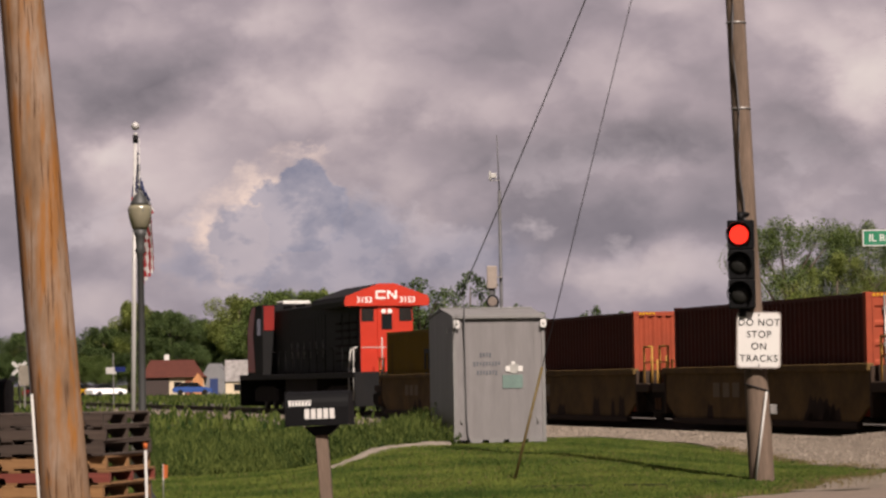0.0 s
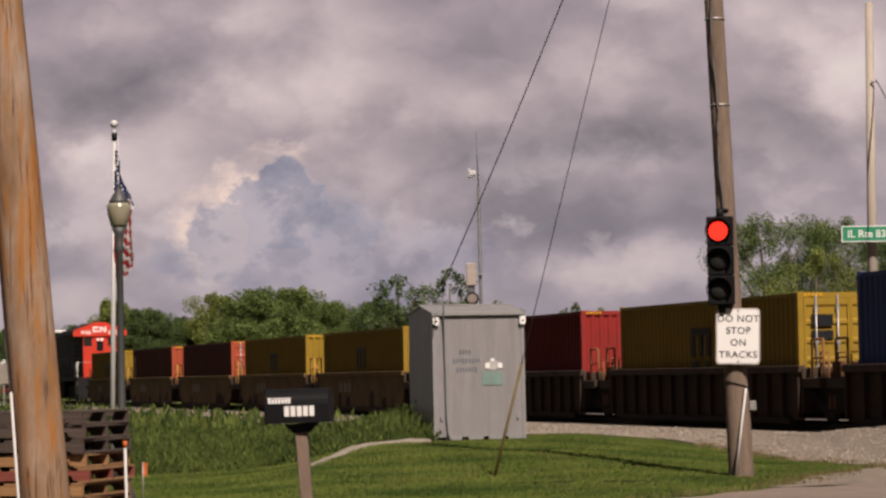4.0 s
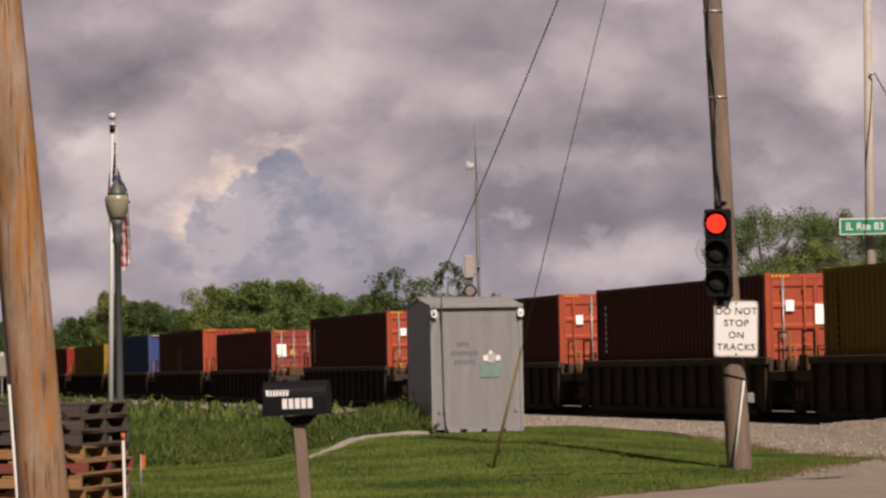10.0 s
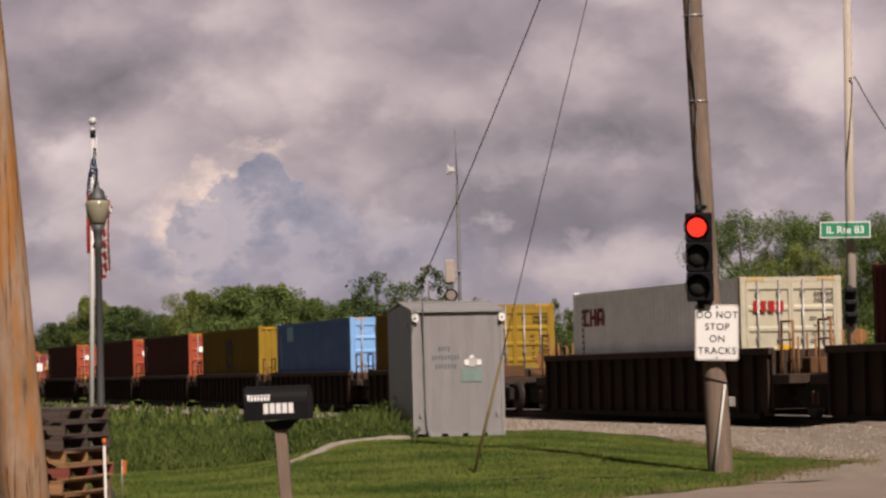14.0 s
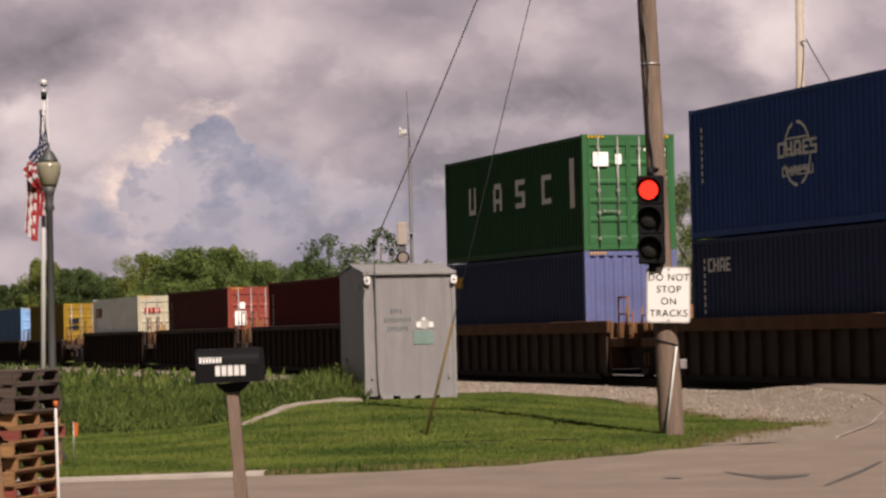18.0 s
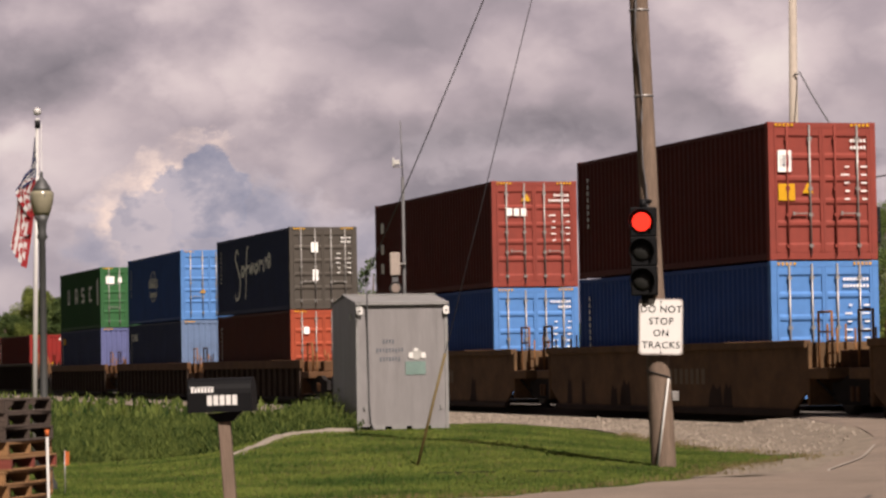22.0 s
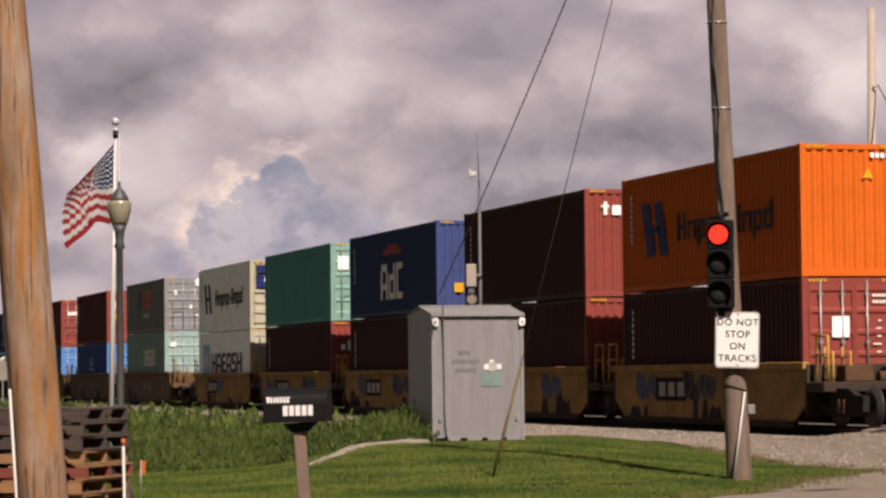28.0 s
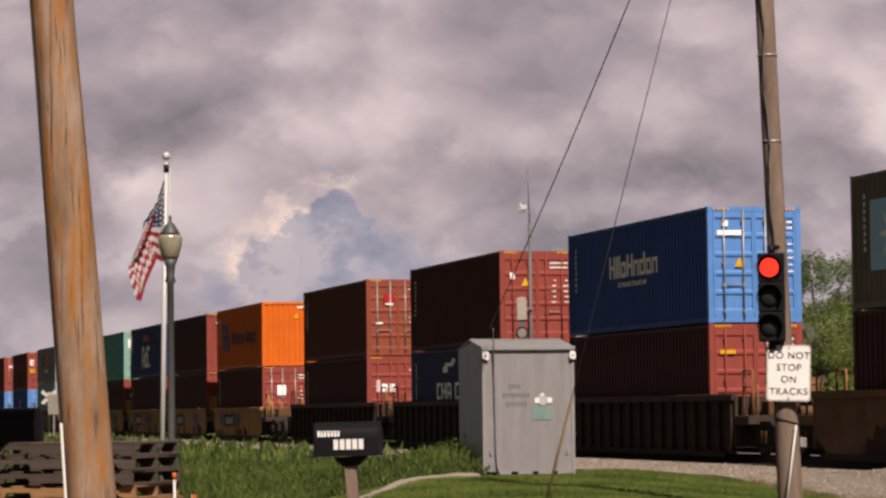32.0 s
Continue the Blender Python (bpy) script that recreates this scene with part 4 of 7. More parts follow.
# ---- wooden pole, mailboxes, pallets, stakes ----
def near_pole():
    m = thing("wooden_pole", Matrix.Translation((-2.715, 16.78, land(-2.74, 16.78))), "tall brown wooden pole with orange weather stains", "utility pole")
    bm = bmesh.new()
    rows = []
    for k in range(33):
        z = -0.3 + 9.5 * k / 32
        r = 0.150 - 0.0062 * z + 0.004 * noise.noise((0, z * 1.3, 5))
        cx = -0.0745 * z
        rows.append([(cx + r * (1 + 0.05 * noise.noise((a * 1.7, z * 0.9, 3))) * math.cos(a), r * math.sin(a), z) for a in [j * math.tau / 24 for j in range(25)]])
    sheet(bm, rows)
    for f in bm.faces:
        f.smooth = True
    part("shaft", bm, POLEWOOD, m)
    # dark tube added where the pole's left edge lies in shade
    bm = bmesh.new()
    tube(bm, [(-0.0745 * z - 0.148 + 0.0072 * z, -0.02, z) for z in [0.55 * k for k in range(17)]], 0.012)
    part("ground_wire", bm, CABLE, m, "dark tube for the shade on the pole's left edge")
    bm = bmesh.new()
    rs = random.Random(3)
    for k in range(26):
        a, z = rs.uniform(3.6, 5.9), rs.uniform(0.7, 4.0)
        r = 0.153 - 0.0072 * z
        c = Vector((-0.0745 * z + r * math.cos(a), r * math.sin(a), z))
        n = Vector((math.cos(a), math.sin(a), 0))
        s = Vector((-n.y, n.x, 0)) * rs.uniform(0.0015, 0.004)
        h = Vector((-0.0745, 0, 1)) * rs.uniform(0.03, 0.11)
        bm.faces.new([bm.verts.new(c + n * 0.002 + v) for v in (-s - h * 0.2, -h, s - h * 0.3, s * 0.6 + h * 0.6, h, -s * 0.7 + h * 0.4)])
    tagged(part("cracks", bm, surface("crack_dark", (0.0649, 0.0298, 0.0119), 0.9), m, "dark drying cracks"), kind="stuff")
    return m


near_pole()


def mailbox(x, y, turn, numbers, up=0.0, post_dx=0.0):
    z = land(x, y) + up
    post = thing("mailbox_post", Matrix.Translation((x + 0.072 + post_dx, y, z)) @ pose(0, 0, 0, 0, -3.6, turn * 0.2), "weathered square wooden mailbox post", "post")
    boxed("shaft", (-0.038, 0.038, -0.038, 0.038, -0.35, 1.145), GREYWOOD, post, bevel=0.005)
    bm = bmesh.new()
    prism(bm, [(-0.105, 1.185), (0.125, 1.185), (0.055, 1.125), (-0.045, 1.125)], -0.045, 0.045)
    part("bracket", bm, DEEP_BLACK, post, "dark bracket")
    m = thing("mailbox", Matrix.Translation((x, y, z + 1.186)) @ pose(0, 0, 0, 0, -1.0, turn), "black metal mailbox with white numerals on a wooden post", "mailbox")
    L, w, h = 0.195, 0.105, 0.115
    out = [(-w, 0)] + [(-w * math.cos(a), h + w * math.sin(a) * 0.95) for a in [j * math.pi / 10 for j in range(11)]] + [(w, 0)]
    bm = bmesh.new()
    sheet(bm, [[(x0, p[0] * k, p[1]) for p in out + out[:1]] for x0, k in ((-L, 1), (L, 1))])
    bm.faces.new([bm.verts.new((L, *p)) for p in out])
    part("body", bm, DEEP_BLACK, m)
    bm = bmesh.new()
    sheet(bm, [[(-L + dx, p[0] * k, (p[1] - 0.1) * k + 0.1) for p in out + out[:1]] for dx, k in ((0.012, 1.03), (-0.012, 1.03), (-0.02, 0.97))])
    bm.faces.new([bm.verts.new((-L - 0.02, p[0] * 0.97, (p[1] - 0.1) * 0.97 + 0.1)) for p in out])
    part("door", bm, DEEP_BLACK, m)
    boxed("latch", (-L - 0.035, -L - 0.01, -0.015, 0.015, 0.19, 0.215), DEEP_BLACK, m)
    bm = bmesh.new()
    for k in range(7):
        box(bm, -0.185 + 0.021 * k, -0.185 + 0.021 * k + 0.013, -w - 0.003, -w, 0.125, 0.150 + (0.012 if k == 0 else 0))
    box(bm, -0.19, -0.04, -w - 0.003, -w, 0.154, 0.159)
    tagged(part("maker_mark", bm, MARKWHITE, m, "small white maker's mark"), kind="stuff")
    if numbers:
        for k in range(5):
            x0 = -0.085 + 0.040 * k
            boxed("numeral_bar", (x0, x0 + 0.030, -w - 0.004, -w, 0.042, 0.106), SIGNWHITE, m, "white number bar")


mailbox(-1.42, 18.45, -6.0, True)
mailbox(-3.545, 18.2, -6.0, False, 0.11, -0.12)


PALLET_H = 0.1125


def pallet_meshes():
    boards = {}
    boards["deck_board"] = mesh_of("deck_board", box(bmesh.new(), -0.05, 0.05, 0, 1.016, 0, 0.019, 0.003))
    bm = bmesh.new()
    notch = [(0, 0), (0.13, 0), (0.15, 0.038), (0.34, 0.038), (0.36, 0), (0.86, 0), (0.88, 0.038), (1.07, 0.038), (1.09, 0), (1.22, 0), (1.22, 0.074), (0, 0.074)]
    prism(bm, notch, 0, 0.038)
    boards["stringer"] = mesh_of("stringer", bm)
    return boards


PM = pallet_meshes()


def pallet(m, wood, edge, label):
    p = thing("pallet", m, label, "pallet", "stack of pallets")
    for y in (0.0, 0.489, 0.978):
        place("stringer", PM["stringer"], edge, p, Matrix.Translation((0, y, 0.019)))
    for k in range(7):
        place("deck_board", PM["deck_board"], wood, p, Matrix.Translation((0.05 + 1.12 * k / 6, 0, 0.093)))
    for x in (0.05, 0.40, 0.82, 1.17):
        place("deck_board", PM["deck_board"], wood, p, Matrix.Translation((x, 0, 0)))
    return p


rs = random.Random(9)
zp = land(-3.6, 23.2)
for k in range(11):
    turn = -12.7 + rs.uniform(-1.6, 1.6)
    m = Matrix.Translation((-3.42 - 1.22 * 0.9755 + rs.uniform(-0.03, 0.03), 22.61 + 1.22 * 0.22 + rs.uniform(-0.03, 0.03), zp + 0.012 + PALLET_H * k)) @ pose(0, 0, 0, 0, 0, turn)
    wood, edge, what = ((PALLET_GREY, PALLET_GREY, "weathered brown-grey wooden pallet in a stack") if k > 7 else
                        (PALLET_TAN, PALLET_RED, "tan wooden pallet with red-painted blocks in a stack") if k in (2, 6) else
                        (PALLET_TAN, PALLET_TAN, "orange-tan wooden pallet in a stack"))
    pallet(m, wood, edge, what)


def stake(x, y, h, lean, material, label, r=0.013):
    bm = bmesh.new()
    rod(bm, (0, 0, -0.15), (lean, 0, h), r, n=8)
    o = part("marker_stake", bm, material)
    o.matrix_basis = Matrix.Translation((x, y, land(x, y)))
    return tagged(o, label, "stake")


stake(-2.78, 16.25, 1.42, -0.09, STAKE, "thin white marker stake beside a pole", 0.008)
s = stake(-2.437, 17.83, 1.075, -0.016, STAKE, "thin white marker stake with an orange top", 0.009)
bm = bmesh.new()
rod(bm, (-0.016, 0, 1.065), (-0.0165, 0, 1.105), 0.013, n=8)
part("orange_tip", bm, MARKORANGE, s, "orange painted tip")
fl = thing("marker_flag", Matrix.Translation((-4.50, 34.2, land(-4.5, 34.2))), "small orange marker flag on a wire in the lawn", "marker flag")
bm = bmesh.new()
rod(bm, (0, 0, -0.1), (0.0, 0, 0.52), 0.007, n=6)
part("wire_stem", bm, STEEL, fl)
bm = bmesh.new()
prism(bm, [(-0.005, 0.34), (0.05, 0.36), (0.055, 0.50), (-0.005, 0.52)], -0.004, 0.004)
part("pennant", bm, MARKORANGE, fl)

# ---- lamp post and flagpole ----
def lamp_post():
    x, y = -4.87, 35.17
    m = thing("lamp_post", Matrix.Translation((x, y, land(x, y))), "dark metal lamp post with a frosted acorn lantern", "street lamp")
    bm = bmesh.new()
    turned(bm, [(0.15, -0.1), (0.15, 0.10), (0.11, 0.16), (0.085, 0.42), (0.050, 0.5), (0.040, 3.02), (0.068, 3.06), (0.048, 3.12), (0.060, 3.24), (0.09, 3.32)], 16)
    part("post", bm, POST_GREEN, m)
    bm = bmesh.new()
    turned(bm, [(0.080, 3.325), (0.105, 3.36), (0.138, 3.48), (0.147, 3.57), (0.140, 3.605), (0.10, 3.63)], 12)
    part("lantern_glass", bm, LANTERN, m, "yellowish frosted lantern glass")
    bm = bmesh.new()
    turned(bm, [(0.118, 3.62), (0.112, 3.65), (0.06, 3.74), (0.028, 3.77), (0.015, 3.81), (0.022, 3.83), (0.005, 3.86)], 16)
    part("lantern_cap", bm, POST_GREEN, m)
    for k in range(4):
        a = k * math.pi / 2 + 0.4
        bm = bmesh.new()
        rod(bm, (0.085 * math.cos(a), 0.085 * math.sin(a), 3.32), (0.146 * math.cos(a), 0.146 * math.sin(a), 3.58), 0.006, n=6)
        part("lantern_rib", bm, POST_GREEN, m)


lamp_post()
FLAG_AT = (-6.50, 46.55)
fp = thing("flagpole", Matrix.Translation((*FLAG_AT, land(*FLAG_AT))), "white metal flagpole with a silver ball on top", "flagpole")
bm = bmesh.new()
rod(bm, (-0.12, 0, -0.2), (0, 0, 5.60), 0.048, 0.028, 12)
part("pole", bm, ALU, fp)
bm = bmesh.new()
bmesh.ops.create_uvsphere(bm, u_segments=16, v_segments=10, radius=0.065)
bmesh.ops.translate(bm, verts=bm.verts, vec=(0, 0, 5.70))
part("ball_finial", bm, ALU, fp)
bm = bmesh.new()
rod(bm, (0, 0, 5.44), (0, 0, 5.56), 0.045, n=10)
part("truck", bm, BLACK_METAL, fp)
wire("halyard", [(FLAG_AT[0] + 0.06, FLAG_AT[1], land(*FLAG_AT) + 0.9), (FLAG_AT[0] + 0.06, FLAG_AT[1] - 0.02, land(*FLAG_AT) + 5.5)], 0.006, STAKE, "thin white flagpole rope", "rope")

# flag in stiff pieces, thirteen stripes by nine columns
FLAG_W, FLAG_H, COLS = 1.83, 1.20, 9
flag = thing("flag", Matrix.Translation((FLAG_AT[0], FLAG_AT[1], land(*FLAG_AT) + 5.30)), "red, white and blue striped flag hanging on a flagpole", "flag")
FLAG_PIECES = []
cw, ch = FLAG_W / COLS, FLAG_H / 13
bm = bmesh.new()
sheet(bm, [[(cw * a, 0.004 * math.cos(a * 6), ch * 0.56 * z) for a in (-0.54, -0.18, 0.18, 0.54)] for z in (-1, 1)])
piece = mesh_of("stripe_piece", bm)
bm = bmesh.new()
for k in range(3):
    box(bm, -cw * 0.34 + k * cw * 0.3, -cw * 0.34 + k * cw * 0.3 + 0.035, -0.006, 0.006, -0.014 + 0.012 * (k % 2), 0.016 + 0.012 * (k % 2))
star = mesh_of("star_dots", bm)
for j in range(13):
    for i in range(COLS):
        canton = j < 7 and i < 4
        o = place("canton_piece" if canton else "stripe_piece", piece, FLAGBLUE if canton else (FLAGRED if j % 2 == 0 else FLAGWHITE), flag)
        if canton:
            place("star_dots", star, FLAGWHITE, o)
        FLAG_PIECES.append((o, (i + 0.5) * cw, (j + 0.5) * ch))

# ---- train ----
TRAIN = []                                        # thing, place along the train, height
LEN, WID = 12.192, 2.438


def riding(name, u, z, label, category, group):
    ob = thing(name, Matrix.Identity(4), label, category, group)
    TRAIN.append((ob, u, z))
    return ob


def corrugated(length, z0, z1, pitch, depth):
    """A ribbed steel wall along x in the plane y = 0, ribs outward and inward."""
    bm = bmesh.new()
    n = max(1, round(length / pitch))
    p = length / n
    line = []
    for k in range(n):
        x = k * p
        line += [(x, 0), (x + 0.26 * p, 0), (x + 0.5 * p, -depth), (x + 0.76 * p, -depth)]
    line.append((length, 0))
    sheet(bm, [[(x, y, z) for x, y in line] for z in (z0, z1)])
    return bm


CM = {}
for H in (2.591, 2.896):
    key = round(H, 2)
    CM["side", key] = mesh_of("side_panel", corrugated(LEN - 0.30, 0.15, H - 0.10, 0.275, 0.036))
    CM["end", key] = mesh_of("end_panel", corrugated(WID - 0.26, 0.16, H - 0.11, 0.245, 0.042))
    bm = bmesh.new()
    for y in (-WID / 2, WID / 2 - 0.13):
        box(bm, LEN - 0.15, LEN, y, y + 0.13, 0.10, H - 0.10)
    for y in (-WID / 2, WID / 2 - 0.07):
        box(bm, 0.15, LEN - 0.15, y, y + 0.07, 0.02, 0.155)
        box(bm, 0.15, LEN - 0.15, y + 0.004, y + 0.066, H - 0.105, H - 0.02)
    box(bm, LEN - 0.09, LEN, -WID / 2 + 0.13, WID / 2 - 0.13, 0.02, 0.165)
    box(bm, LEN - 0.09, LEN, -WID / 2 + 0.13, WID / 2 - 0.13, H - 0.125, H - 0.012)
    CM["frame", key] = mesh_of("corner_frame", bm)
    bm = bmesh.new()
    for y in (-WID / 2, WID / 2 - 0.13):
        box(bm, 0, 0.15, y, y + 0.13, 0.10, H - 0.10)
    box(bm, 0, 0.09, -WID / 2 + 0.13, WID / 2 - 0.13, 0.02, 0.165)
    box(bm, 0, 0.09, -WID / 2 + 0.13, WID / 2 - 0.13, H - 0.125, H - 0.012)
    CM["end_frame", key] = mesh_of("end_frame", bm)
    CM["roof", key] = mesh_of("roof", box(bmesh.new(), 0.05, LEN - 0.05, -WID / 2 + 0.03, WID / 2 - 0.03, H - 0.05, H - 0.022))
    bm = bmesh.new()
    w = WID / 2 - 0.135
    # one door leaf with level ribs, in the plane x = 0
    prof = [(0, 0.17)]
    nr = 5
    zz0, zz1 = 0.30, H - 0.24
    hgt = (zz1 - zz0) / nr
    for k in range(nr):
        z = zz0 + k * hgt
        prof += [(0, z + 0.02), (0.034, z + 0.07), (0.034, z + hgt - 0.09), (0, z + hgt - 0.04)]
    prof.append((0, H - 0.13))
    sheet(bm, [[(x, y, z) for x, z in prof] for y in (0.07, w - 0.05)])
    box(bm, -0.012, 0.02, 0.006, 0.07, 0.17, H - 0.13)
    box(bm, -0.012, 0.02, w - 0.05, w, 0.17, H - 0.13)
    CM["door", key] = mesh_of("door", bm)
    bm = bmesh.new()
    rod(bm, (0, 0, 0.10), (0, 0, H - 0.06), 0.021, n=8)
    for z in (0.30, 0.95, 1.5, H - 0.35):
        box(bm, -0.02, 0.035, -0.045, 0.045, z - 0.035, z + 0.035)
    CM["rod", key] = mesh_of("lock_rod", bm)
bm = bmesh.new()
box(bm, -0.09, 0.09, -0.082, 0.082, -0.06, 0.06, 0.012)
CM["casting"] = mesh_of("corner_casting", bm)
bm = bmesh.new()
box(bm, -0.014, 0.012, -0.17, 0.17, -0.012, 0.012)
box(bm, -0.03, 0.0, 0.12, 0.17, -0.035, 0.035)
CM["handle"] = mesh_of("door_handle", bm)


def bars(name, parent, material, rects, label, end=False, proud=0.008):
    """Flat marks: on the near side as x0, x1, z0, z1, or on the near end as y0, y1, z0, z1."""
    bm = bmesh.new()
    for a0, a1, z0, z1 in rects:
        if end:
            box(bm, -proud - 0.012, -0.012, a0, a1, z0, z1)
        else:
            box(bm, a0, a1, WID / 2, WID / 2 + proud, z0, z1)
    o = part(name, bm, material, parent, label)
    return tagged(o, kind="stuff") if name in ("code_lettering", "side_code", "height_marking") else o


def blocks(rects):
    """Rectangles that touch one another, gathered."""
    out = []
    for r in rects:
        meet = [g for g in out if any(r[0] <= o[1] + 0.002 and o[0] <= r[1] + 0.002 and r[2] <= o[3] + 0.002 and o[2] <= r[3] + 0.002 for o in g)]
        out = [g for g in out if g not in meet] + [[r] + [o for g in meet for o in g]]
    return out


def triangle_mark(parent, material, y, z, r, label):
    bm = bmesh.new()
    a = [bm.verts.new((-0.02, y + dy * r, z + dz * r)) for dy, dz in ((-0.9, -0.7), (0.9, -0.7), (0, 0.9))]
    b = [bm.verts.new((-0.006, v.co.y, v.co.z)) for v in a]
    bm.faces.new(a)
    for k in range(3):
        bm.faces.new((a[k], a[(k + 1) % 3], b[(k + 1) % 3], b[k]))
    return part("warning_mark", bm, material, parent, label)


def ribbon(pts, w):
    """A flat painted stroke on the near side, swelling in its middle, bent smoothly through points in x and z."""
    bm, line = bmesh.new(), []
    ext = [pts[0]] + list(pts) + [pts[-1]]
    for k in range(len(pts) - 1):
        p0, p1, p2, p3 = (Vector(p) for p in ext[k:k + 4])
        for i in range(6):
            t = i / 6
            line.append(0.5 * (2 * p1 + (p2 - p0) * t + (2 * p0 - 5 * p1 + 4 * p2 - p3) * t * t + (3 * p1 - p0 - 3 * p2 + p3) * t ** 3))
    line.append(Vector(pts[-1]))
    rows = []
    for k, p in enumerate(line):
        d = (line[min(k + 1, len(line) - 1)] - line[max(k - 1, 0)]).normalized()
        h = w * (0.45 + 0.55 * math.sin(math.pi * k / (len(line) - 1)))
        rows.append([(p.x - d.y * h * e, WID / 2 + 0.008, p.y + d.x * h * e) for e in (-1, 1)])
    return sheet(bm, rows)


# strokes of a handwritten-looking emblem: where each starts and its bends
SWEEPS = [(8.75, [(0.55, 1.70), (0.2, 1.85), (-0.05, 1.55), (0.35, 1.15), (0.75, 0.7), (0.55, 0.15), (0.0, 0.0), (-0.15, 0.25)]), (7.75, [(0.45, 1.15), (0.1, 1.2), (0.0, 0.95), (0.3, 0.9), (0.5, 1.2), (0.55, 0.9)]),
          (7.05, [(0.5, 1.95), (0.25, 1.75), (0.1, 1.1), (0.0, 0.3), (-0.15, 0.0)]), (7.2, [(0.0, 1.05), (0.35, 1.15), (0.7, 1.2)]),
          (6.45, [(0.0, 0.9), (0.1, 1.2), (0.25, 0.95), (0.4, 1.25), (0.5, 0.95), (0.7, 1.25), (0.8, 0.95)]), (5.5, [(0.4, 1.2), (0.05, 1.2), (0.05, 0.95), (0.4, 1.0), (0.5, 1.3), (0.6, 1.0)]),
          (4.75, [(0.0, 0.95), (0.1, 1.3), (0.35, 1.25), (0.5, 1.35)]), (4.2, [(0.05, 1.35), (0.1, 1.0), (0.25, 1.0)]), (3.85, [(0.0, 1.0), (0.1, 1.35), (0.3, 1.3), (0.35, 1.0)]),
          (3.35, [(0.0, 1.15), (0.35, 1.3), (0.25, 1.5), (0.0, 1.35), (0.15, 1.05), (0.5, 1.2)])]
RC = random.Random(21)


